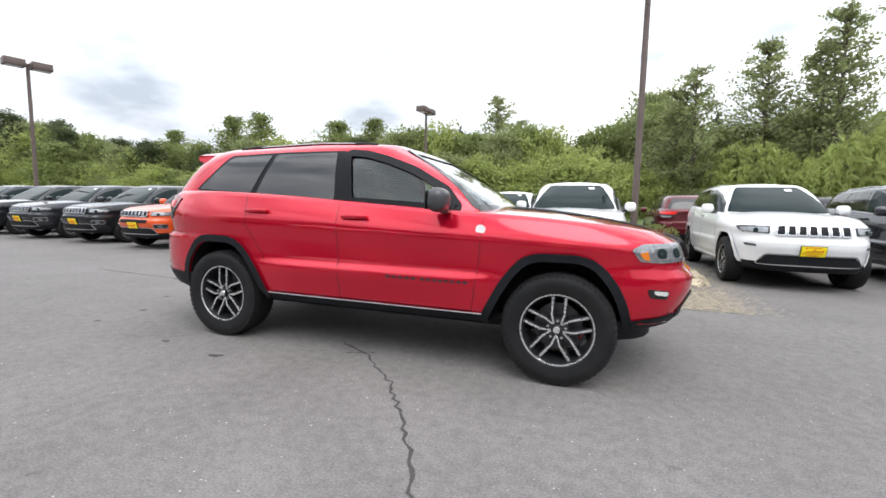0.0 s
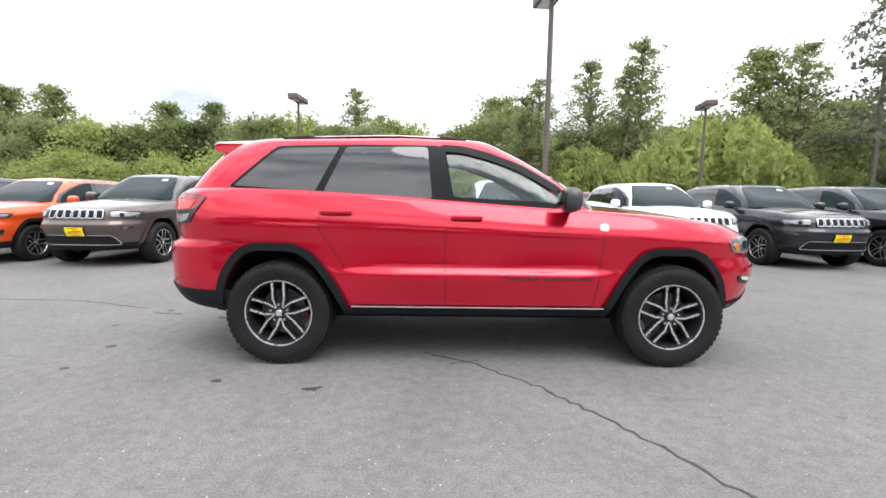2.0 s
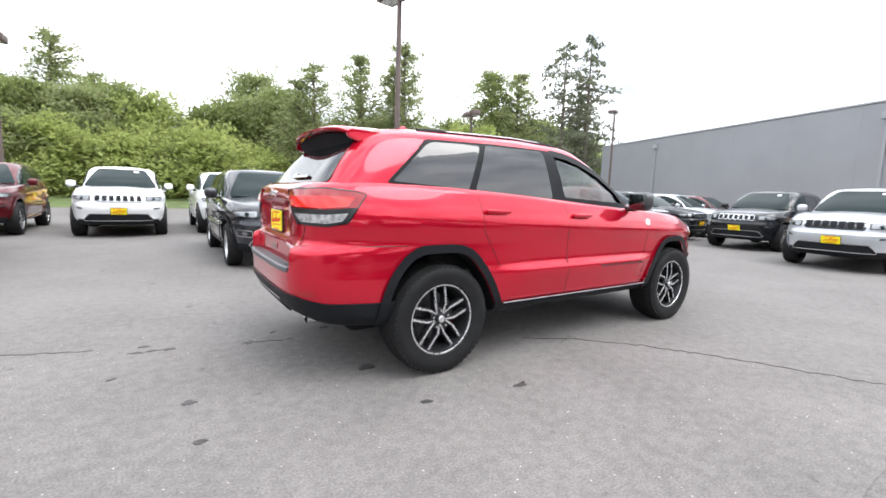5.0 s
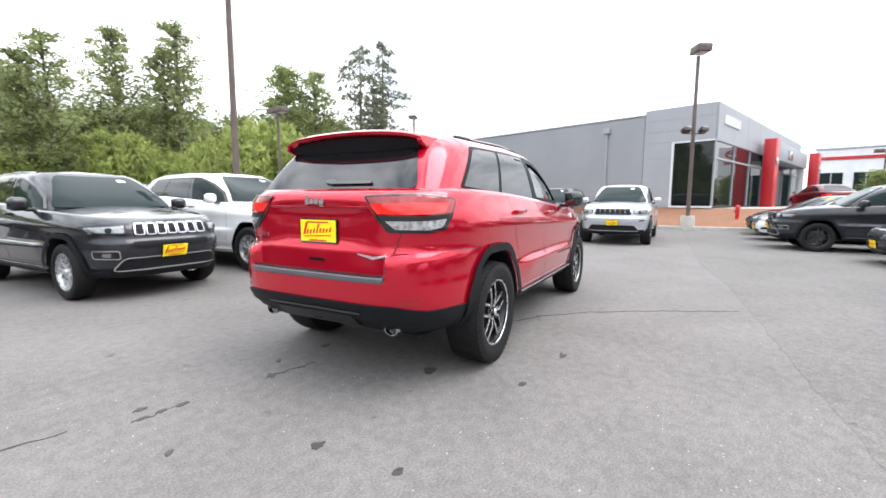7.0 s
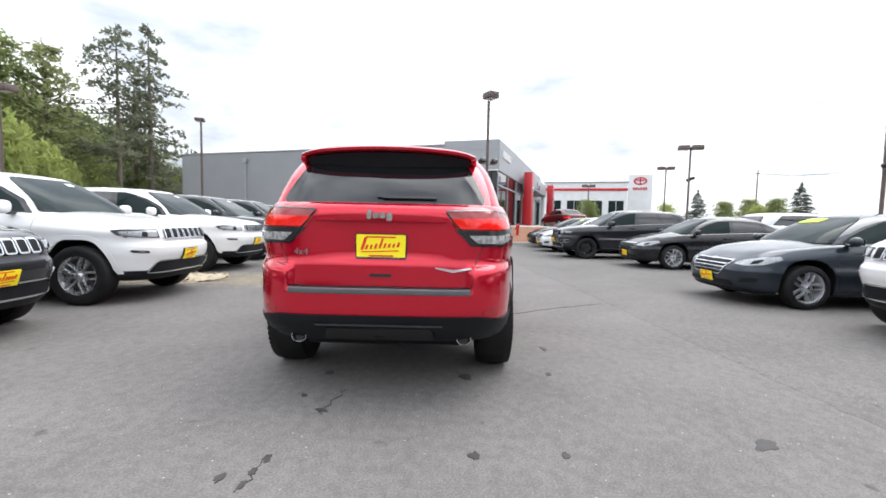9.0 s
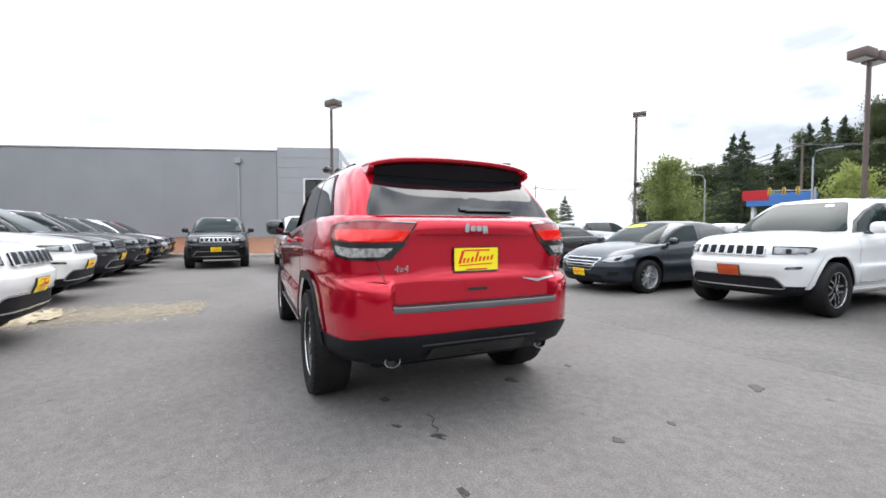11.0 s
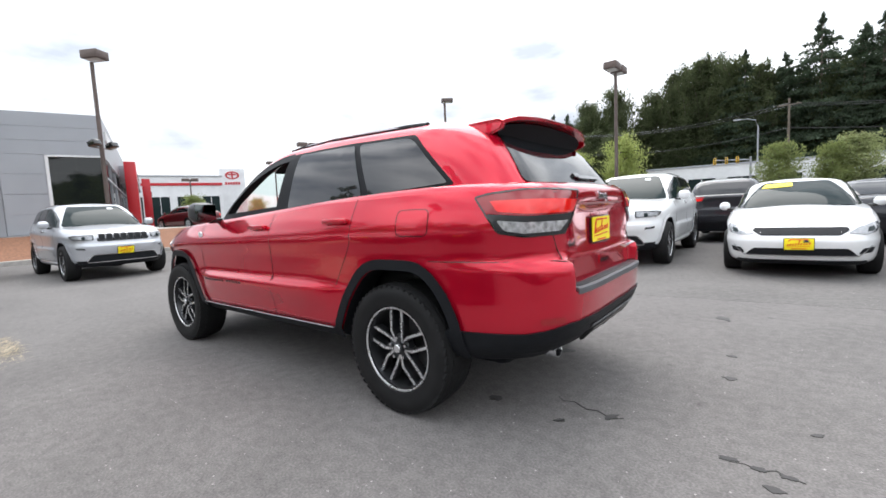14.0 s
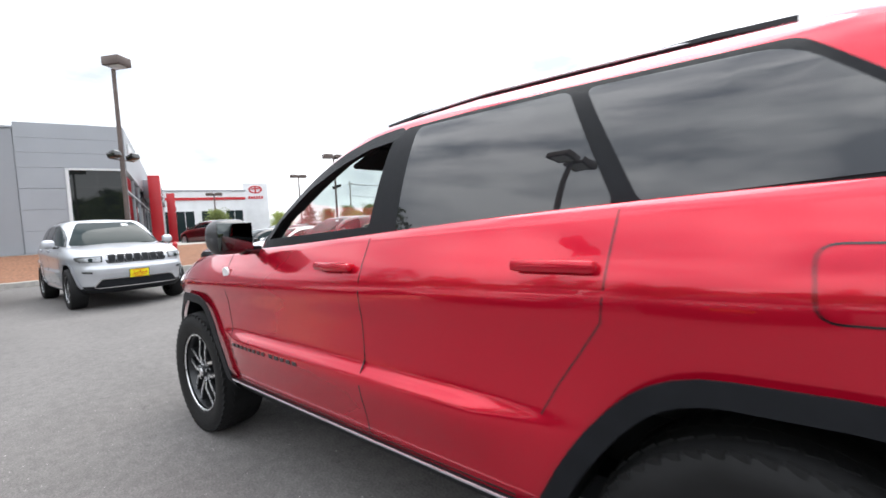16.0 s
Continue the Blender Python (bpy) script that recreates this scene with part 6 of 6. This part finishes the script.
def street_light(x, y, h, turn, label="tall grey street light with a curved arm"):
    s = thing("street_lamp", label, "street lamp", pose(x, y, 0, 0, 0, turn), "street lamps")
    part("pole", tube([(0, 0, -.2), (0, 0, h * .9), (.25, 0, h * .98), (1.0, 0, h), (1.9, 0, h)], [.10, .07, .06, .05, .04], 8), WALLLIGHT, s)
    part("lamp_head", box((1.6, -.12, h - .08), (2.3, .12, h + .06), .04), WALLLIGHT, s)
    return s


street_light(20.3, -52.4, 9.7, 200)
street_light(-1.3, -57.3, 9.6, 15)
street_light(26.1, -43.9, 7.4, 20)


def traffic_signal(x, y, turn, h=5.6, reach=5.2):
    """A mast with a long arm over the road and three signal heads."""
    t = thing("traffic_signal", "yellow traffic signals on a grey mast arm", "traffic signal", pose(x, y, 0, 0, 0, turn), "traffic signals")
    part("mast", tube([(0, 0, -.2), (0, 0, h)], [.12, .09], 8), WALLLIGHT, t)
    part("arm", tube([(0, 0, h - .3), (reach, 0, h - .1)], [.07, .05], 6), WALLLIGHT, t)
    for u in (.35, .65, .97):
        head = part("signal_head", box((u * reach - .14, -.14, h - .60), (u * reach + .14, .10, h + .12), .04), YELLOWP, t, "yellow signal housing")
        for i in range(3):
            part("lens", tube([(u * reach, .07, h - .47 + i * .23), (u * reach, .13, h - .47 + i * .23)], .085, 12), SATINBLACK, head)
    return t


traffic_signal(18.0, -48.0, 22, 5.4, 3.6)
traffic_signal(-.9, -52.1, 5, 5.1, 3.2)


def power_line():
    poles = [(-42, -70), (-4, -62), (24, -58), (52, -66), (78, -60)]
    tops = []
    for i, (x, y) in enumerate(poles):
        p = thing("utility_pole", "tall wooden utility pole with a crossarm", "utility pole", pose(x, y, 0, 0, 0, 80), "utility poles")
        part("pole", tube([(0, 0, -.3), (0, 0, 12)], [.17, .11], 8), BARK, p)
        part("crossarm", box((-.06, -1.1, 11.2), (.06, 1.1, 11.36), .01), BARK, p)
        tops.append(Vector((x, y, 11.3)))
    for o in (-.9, .9, -2.6):
        for a, b in zip(tops, tops[1:]):
            pts = []
            for k in range(13):
                t = k / 12
                q = a.lerp(b, t)
                pts.append((q.x, q.y, q.z + (o if o < -2 else 0) - 1.3 * 4 * t * (1 - t)))
            pts = [(x + (o * .2 if o > -2 else 0), y + (o if o > -2 else 0), z) for x, y, z in pts]
            tagged(part("power_cable", tube(pts, .035, 5), GLOSSBLACK), "black overhead cable between utility poles", "cable", group="power cables")


power_line()


# ---- hills ----
def hill(name, ridge, label, base=0.0):
    """A grassy slope: rows of (x, y, height of the crest, depth)."""
    bm = bmesh.new()
    rows = []
    for x, y, h, dx, dy in ridge:
        rows.append([bm.verts.new((x + dx * t, y + dy * t, base - .3 + (h + .3) * step(t, 0, 1))) for t in (0, .15, .3, .45, .6, .75, .9, 1.0, 1.6)])
    for r0, r1 in zip(rows, rows[1:]):
        for k in range(8):
            bm.faces.new((r0[k], r0[k + 1], r1[k + 1], r1[k]))
    return tagged(part(name, bm, GRASS, sharp=80), label, "ground", kind="structure")


hill("hillside", [(-110, -70, 30, -20, -60), (-70, -85, 32, -12, -60), (-40, -92, 30, -5, -60), (-14, -95, 26, 0, -60), (8, -98, 17, 5, -60), (30, -100, 12, 8, -60), (60, -105, 9, 14, -60), (110, -110, 6, 30, -60)], "wooded hillside south of the road")
hill("hillside", [(-140, 40, 9, -30, 50), (-90, 62, 8, -20, 60), (-40, 66, 8, -6, 60), (0, 70, 8, 0, 60), (40, 66, 9, 8, 60), (75, 48, 9, 30, 50)], "low wooded rise behind the lot")
lawn = bank("grass_verge", [[(-90, 25, .005), (-10, 26, .005), (12, 27, .005), (24, 24.5, .005), (45, 24, .005)], [(-90, 33, .3), (-10, 33, .3), (12, 33, .3), (24, 29, .3), (50, 29, .3)], [(-120, 72, .5), (-10, 72, .5), (12, 72, .5), (50, 70, .5), (90, 60, .5)]], GRASS, "rough grass verge under the trees", "ground", 6, .12, 90)


# ---- trees ----
def leaf_mesh(name, centres, size, seed, material, droop=0.0, aspect=1.0):
    """Many small quads, one at each centre, turned at random."""
    rng = np.random.default_rng(seed)
    c = np.asarray(centres, float)
    n = len(c)
    a = rng.normal(size=(n, 3))
    a[:, 2] -= droop
    a /= np.linalg.norm(a, axis=1)[:, None]
    b = rng.normal(size=(n, 3))
    b -= (b * a).sum(1)[:, None] * a
    b /= np.linalg.norm(b, axis=1)[:, None]
    s = size * rng.uniform(.6, 1.3, n)[:, None]
    a *= s * aspect
    b *= s
    v = np.stack([c - a, c + b * .6, c + a, c - b * .6], 1).reshape(-1, 3)
    me = bpy.data.meshes.new(name)
    me.from_pydata(v.tolist(), [], np.arange(4 * n).reshape(-1, 4).tolist())
    me.materials.append(material)
    return me


def poplar(seed, h, width, label, material=None, bare=.22, twigs=120, per=36, size=.10, name="poplar_tree", round_crown=False, spread=.16):
    """An upright airy tree: ascending limbs with clumps of leaves along their outer parts."""
    material = material or LEAF
    rng = np.random.default_rng(seed)
    tree = thing(name, label, "tree", None, "trees behind the lot")
    bm = bmesh.new()
    add_tube(bm, [(0, 0, -.4), (.1, .05, h * .4), (0, .1, h * .97)], [h * .014, h * .010, .02], 7)
    pts = []
    for k in range(twigs):
        u = (k + rng.uniform()) / twigs
        t = bare + (1 - bare) * u
        env = math.sin(math.pi * (.12 + .80 * u)) ** .8 if round_crown else (min(1.0, .55 + 2.2 * u) * (1.02 - u) ** .62)
        ln = width * env * rng.uniform(.4, 1.15) + .12
        a = k * 2.4 + rng.uniform(-.6, .6)
        z0 = h * t * .93
        climb = rng.uniform(.25, .85) if not round_crown else rng.uniform(-.15, .6)
        end = Vector((math.cos(a) * ln, math.sin(a) * ln, z0 + ln * climb))
        if k % 3 == 0 or not round_crown:
            add_tube(bm, [(0, 0, z0), (end.x * .5, end.y * .5, z0 + (end.z - z0) * .42), end], [.045, .026, .008], 4, False)
        clumps = 2 if ln < width * .35 else 4
        for j in range(clumps):
            s = .30 + .75 * (j + rng.uniform()) / clumps
            m = int(per * (.5 + ln / width * .6) / clumps)
            c = np.array([0, 0, z0]) + (np.array(end) - np.array([0, 0, z0])) * s + rng.normal(0, .12, 3)
            pts.append(c + rng.normal(0, 1, (m, 3)) * np.array([1, 1, .62]) * (spread * (.7 + ln * .42)))
    part("trunk", bm, BARK, tree)
    crown = new("crown", leaf_mesh("crown", np.concatenate(pts), size, seed, material))
    crown.parent = tree
    return tree


def willow(seed, h, width, label):
    rng = np.random.default_rng(seed)
    tree = thing("willow_tree", label, "tree", None, "trees behind the lot")
    bm = bmesh.new()
    add_tube(bm, [(0, 0, -.4), (.1, 0, h * .35), (.2, .1, h * .7)], [h * .04, h * .03, h * .012], 8)
    pts = []
    for k in range(260):
        a, rr = rng.uniform(0, math.tau), width * rng.uniform(.08, 1.0) ** .6
        top = h * (1 - .42 * (rr / width) ** 2) * rng.uniform(.80, 1.02)
        if k < 14:
            add_tube(bm, [(.1, 0, h * .35), (math.cos(a) * rr * .5, math.sin(a) * rr * .5, top * .8), (math.cos(a) * rr, math.sin(a) * rr, top)], [.1, .06, .02], 5, False)
        drop = top * rng.uniform(.35, .9)
        m = 44
        t = rng.uniform(0, 1, m)
        x = np.cos(a) * (rr + .35 * np.sqrt(t)) + rng.normal(0, .11, m)
        y = np.sin(a) * (rr + .35 * np.sqrt(t)) + rng.normal(0, .11, m)
        pts.append(np.stack([x, y, top - drop * t], 1))
    part("trunk", bm, BARK, tree)
    crown = new("crown", leaf_mesh("crown", np.concatenate(pts), .12, seed, WILLOW, 1.8, 1.8))
    crown.parent = tree
    return tree


def conifer(seed, h, width, label, material=None, bare=.06, ragged=.25, tiers=30, name="fir_tree", per=230, size=.2, power=.85):
    material = material or NEEDLE
    rng = np.random.default_rng(seed)
    tree = thing(name, label, "tree", None, "conifers")
    bm = bmesh.new()
    add_tube(bm, [(0, 0, -.4), (0, 0, h * .5), (0, 0, h)], [h * .013, h * .010, .02], 7)
    pts = []
    for k in range(tiers):
        u = (k + .5) / tiers
        t = bare + (1 - bare) * u
        reach = width * (1 - u) ** power
        arms = 6
        for j in range(arms):
            a = rng.uniform(0, math.tau)
            ln = max(.12, reach * rng.uniform(1 - 2 * ragged, 1 + ragged))
            z0 = h * t + rng.uniform(-.3, .3)
            sag = rng.uniform(.05, .3)
            if j < 2:
                add_tube(bm, [(0, 0, z0), (math.cos(a) * ln, math.sin(a) * ln, z0 - sag * ln)], [.04, .01], 4, False)
            m = max(6, int(per / arms * (ln / width + .08)))
            s = rng.uniform(.04, 1.0, m) ** .65
            wide = .26 * ln * (1.15 - s)
            x, y = s * ln, rng.normal(0, 1, m) * (wide + .03)
            pts.append(np.stack([np.cos(a) * x - np.sin(a) * y, np.sin(a) * x + np.cos(a) * y, z0 - sag * s * ln + rng.normal(0, .09, m)], 1))
    part("trunk", bm, BARK, tree)
    crown = new("crown", leaf_mesh("crown", np.concatenate(pts), size, seed, material, .4, 1.4))
    crown.parent = tree
    return tree


POPS = [poplar(11, 10, 2.5, "tall slender pale green poplar", LEAF, .18, 80, 100, .085, spread=.15), poplar(13, 10, 2.2, "tall thin airy pale poplar", LEAF, .16, 68, 90, .085, spread=.15), poplar(15, 10, 2.7, "full leafy green poplar tree", LEAFDARK, .10, 110, 110, .095, spread=.2)]
ALDERS = [poplar(12, 7, 2.6, "round leafy green alder", LEAFDARK, .05, 130, 84, .12, "alder_tree", True, .24), poplar(14, 6, 2.8, "light green leafy thicket tree", WILLOW, .03, 130, 84, .12, "thicket_tree", True, .25),
          poplar(16, 8, 2.9, "broad green leafy tree", LEAF, .06, 150, 84, .13, "leafy_tree", True, .26)]
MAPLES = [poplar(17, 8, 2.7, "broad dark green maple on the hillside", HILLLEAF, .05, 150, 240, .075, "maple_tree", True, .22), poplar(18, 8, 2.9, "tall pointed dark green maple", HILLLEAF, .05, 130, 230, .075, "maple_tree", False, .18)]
WILS = [willow(21, 6.0, 3.0, "pale green weeping willow tree"), willow(22, 6.0, 3.6, "broad pale green weeping willow tree")]
FIRS = [conifer(31, 15, 6.6, "dark green fir on the hillside", power=.85, per=1100, tiers=36, size=.105), conifer(33, 15, 5.6, "narrow dark green fir", power=.85, ragged=.3, per=1000, tiers=36, size=.105),
        conifer(32, 15, 3.2, "tall pine with a bare lower trunk", PINE, .36, .45, 13, "pine_tree", 260, .13, .40), conifer(34, 15, 3.3, "tall full grey-green pine", PINE, .10, .42, 19, "pine_tree", 260, .13, .55)]
used = set()


def plant(tree, x, y, scale=1.0, turn=0.0, z=-.1, wide=1.0):
    m = pose(x, y, z, 0, 0, turn) @ Matrix.Diagonal((scale * wide, scale * wide, scale, 1))
    if tree.name not in used:
        used.add(tree.name)
        tree.matrix_world = m
        bpy.context.view_layer.update()
        return tree
    k = tree.scale
    return copy_thing(tree, m @ Matrix.Diagonal((1 / k.x, 1 / k.y, 1 / k.z, 1)))


rnd = random.Random(5)
# single trees that stand out
for k, x, y, h, w in ((0, 17.8, 35.8, 16.9, .8), (1, 17.0, 36.5, 14.5, .8), (0, 13.6, 36.9, 15.2, .85), (1, 8.25, 33.8, 12.6, .95), (0, 7.2, 34.5, 11.2, .9), (2, 25.3, 31.2, 14.4, .9), (0, 26.8, 28.9, 14.3, .85),
                      (0, -10.3, 49.7, 15.7, .9), (1, -7.5, 50, 12.5, 1.0), (2, -28.5, 51.7, 13.9, 1.0), (2, -30.3, 45.2, 12.4, 1.2), (2, -43.9, 46.4, 14.4, 1.0), (2, -49.5, 47, 14.3, 1.1), (1, -33, 56, 12, 1.1), (0, 30, 34, 12, 1.0), (2, -60, 46, 12.5, 1.1)):
    plant(POPS[k], x, y, h / 10, rnd.uniform(0, 360), -.1, w * 1.25)
plant(ALDERS[2], 7.9, 57.9, 1.8, 40, 2.0, .8)
plant(FIRS[3], 32.8, 25.4, 17.6 / 15, 20)
plant(FIRS[2], 30.2, 26.2, 16.4 / 15, 80)
plant(FIRS[2], 33.9, 27.5, 14.5 / 15, 200)
plant(FIRS[3], 36.5, 28.5, 13.0 / 15, 120)
for k, x, y, h in ((0, 12.3, 34.2, 6.8), (0, 15.4, 34.6, 5.8), (1, 20.8, 28.6, 8.2), (1, 17.6, 29.5, 6.6), (0, 3.0, 36, 5.6), (1, 23.6, 29.2, 6.6), (0, -.5, 38, 5.2)):
    plant(WILS[k], x, y, h / 6.0, rnd.uniform(0, 360))
# the belt of leafy growth behind the lot, by the height of its crowns
BELT = [(-96, 16), (-86, 14.5), (-77, 12.5), (-64, 10), (-53, 9.6), (-42, 9.7), (-20, 9.9), (-8, 10), (-5, 10), (2.5, 9.6), (5, 10.6), (7.2, 11), (9.6, 10), (12, 9), (14.5, 9), (17.4, 10.6), (20.2, 10.9), (22, 9), (25, 10.2), (35, 11.5), (50, 11)]
TALL = (7.0, 6.0, 8.0)
for i in range(60):
    x = -96 + i * 2.4 + rnd.uniform(-.7, .7)
    k = (0, 0, 2, 0, 1)[i % 5]
    y = 40 + rnd.uniform(-2, 2) + (4 if x < -20 else 0) - (3 if x > 24 else 0)
    s = lerp_table(BELT, x) * rnd.uniform(.84, 1.02) / TALL[k]
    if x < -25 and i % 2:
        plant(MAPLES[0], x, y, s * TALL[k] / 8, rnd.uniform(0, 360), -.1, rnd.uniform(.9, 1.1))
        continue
    plant(ALDERS[k], x, y, s, rnd.uniform(0, 360), -.1, rnd.uniform(.8, 1.0))
for i in range(48):
    x = -78 + i * 2.3 + rnd.uniform(-.8, .8)
    if 24 < x < 40:
        continue
    k = (1, 2, 1, 0)[i % 4]
    s = lerp_table(BELT, x) * rnd.uniform(.42, .62) / TALL[k]
    plant(ALDERS[k], x, 35.5 + rnd.uniform(-1.5, 1.5) + (4 if x < -20 else 0), s, rnd.uniform(0, 360), -.1, rnd.uniform(1.2, 1.5))
for i in range(26):
    x = -70 + i * 5.4 + rnd.uniform(-2, 2)
    y = 92 + rnd.uniform(-6, 14)
    plant(FIRS[i % 2], x, y, rnd.uniform(.7, 1.05), rnd.uniform(0, 360), 5.0)
for i in range(14):
    plant(ALDERS[i % 3], -72 - rnd.uniform(0, 20), 40 - i * 6, rnd.uniform(1.0, 1.5), rnd.uniform(0, 360), -.1, 1.2)
# undergrowth by the showroom's far corner
for x, y, s in ((25, 26.5, .6), (28, 26, .55), (34, 27.8, .7), (38, 28, .9), (41, 27, .9)):
    plant(ALDERS[0], x, y, s, rnd.uniform(0, 360))


def slope_height(x, y):
    """Roughly the height of the southern hillside."""
    crest = lerp_table([(-110, 30), (-70, 32), (-40, 30), (-14, 26), (8, 17), (30, 12), (60, 9), (110, 6)], x)
    return crest * step((-95 - y) / 60, 0, 1)


for i in range(130):
    row = i % 5
    x = -96 + (i // 5) * 4.4 + rnd.uniform(-2, 2)
    y = -93 - row * 8 + rnd.uniform(-4, 4)
    s = rnd.uniform(1.0, 1.5) if x < -10 else rnd.uniform(.6, .95)
    plant(FIRS[(i * 7) % 2], x, y, s, rnd.uniform(0, 360), slope_height(x, y) - .5, rnd.uniform(1.1, 1.4))
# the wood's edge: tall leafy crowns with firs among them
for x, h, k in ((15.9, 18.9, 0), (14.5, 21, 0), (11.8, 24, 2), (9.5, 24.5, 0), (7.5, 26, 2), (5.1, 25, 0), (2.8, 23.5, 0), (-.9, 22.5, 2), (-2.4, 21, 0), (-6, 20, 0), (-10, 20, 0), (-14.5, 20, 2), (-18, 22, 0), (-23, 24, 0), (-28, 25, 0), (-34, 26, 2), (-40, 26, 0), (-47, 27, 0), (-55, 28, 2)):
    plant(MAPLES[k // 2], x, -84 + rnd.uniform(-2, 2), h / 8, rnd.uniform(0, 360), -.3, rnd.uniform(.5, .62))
for x, h in ((1.3, 24), (-3.7, 22.5), (-7.8, 26.8), (-12.4, 24), (-14.3, 25), (-20, 27), (-26, 29), (-31, 28), (-37, 30)):
    plant(FIRS[0], x, -83, h / 15, rnd.uniform(0, 360), -.3, .95)
for x, h in ((42.8, 24.5), (35.4, 25.3), (32.4, 24.3), (25.8, 22.2), (22, 20), (29, 19)):
    plant(FIRS[1], x, -105, h / 15, rnd.uniform(0, 360), -.3, .8)
for x, y, h, k in ((18.4, -55.6, 8.2, 1), (17.5, -69, 12.2, 0), (12.6, -56.2, 9.6, 1), (20.9, -70, 13.2, 2), (25, -70, 12, 0), (10, -86, 13, 0), (6, -86, 12, 2), (1, -86, 11, 0), (-5, -86, 12, 0), (-12, -86, 12, 2), (-24, -73, 12, 0), (-30, -73, 13, 0),
                   (-3.2, -50, 6.2, 0), (-7.0, -50, 5.7, 0), (-8.8, -51, 6.5, 2), (55.3, -75, 15.5, 2), (43, -75, 13, 0), (47.5, -75, 13.5, 0), (38.8, -75, 12, 0), (34.4, -75, 12.4, 2), (51, -76, 12, 0), (60, -76, 12, 0)):
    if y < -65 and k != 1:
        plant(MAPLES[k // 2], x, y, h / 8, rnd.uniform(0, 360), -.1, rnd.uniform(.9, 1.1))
    else:
        plant(ALDERS[k], x, y, h / TALL[k], rnd.uniform(0, 360), -.1, .62 if k == 1 else rnd.uniform(.75, 1.0))
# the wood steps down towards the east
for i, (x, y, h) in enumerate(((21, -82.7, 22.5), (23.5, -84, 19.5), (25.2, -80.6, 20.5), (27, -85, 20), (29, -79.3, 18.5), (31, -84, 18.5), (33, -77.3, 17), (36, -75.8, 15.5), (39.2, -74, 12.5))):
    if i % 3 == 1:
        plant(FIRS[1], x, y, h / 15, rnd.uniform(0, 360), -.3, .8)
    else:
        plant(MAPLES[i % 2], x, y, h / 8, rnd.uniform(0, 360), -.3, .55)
plant(FIRS[0], 43, -76, 18 / 15, 30, -.1, .8)
plant(ALDERS[0], 25.9, -38.1, 8.8 / 7, 30, -.1, .85)
for x, y, k, s in ((28, -60, 0, .9), (36, -66, 2, 1.0), (44, -70, 0, 1.0), (60, -50, 0, .8), (66, -52, 1, .8),
                   (74, -56, 2, .8), (84, -58, 0, .9), (52, -44, 1, .5), (92, -50, 1, 1), (100, -40, 2, 1), (42, -16, 0, .55)):
    plant(ALDERS[k], x, y, s, rnd.uniform(0, 360))
for x, y, s in ((33, -62, 1.0), (30, -72, 1.1), (70, -62, .6), (80, -50, .55)):
    plant(FIRS[0], x, y, s, rnd.uniform(0, 360))

shrub(3.0, 6.6, .45, .7, 71, mat("russet_leaves", (0.16, 0.07, 0.03), 0.7, vary=.3, islands=True), "low russet shrub on the straw island")
shrub(3.1, 7.6, .5, .8, 72, LEAFDARK, "low green shrub on the straw island")
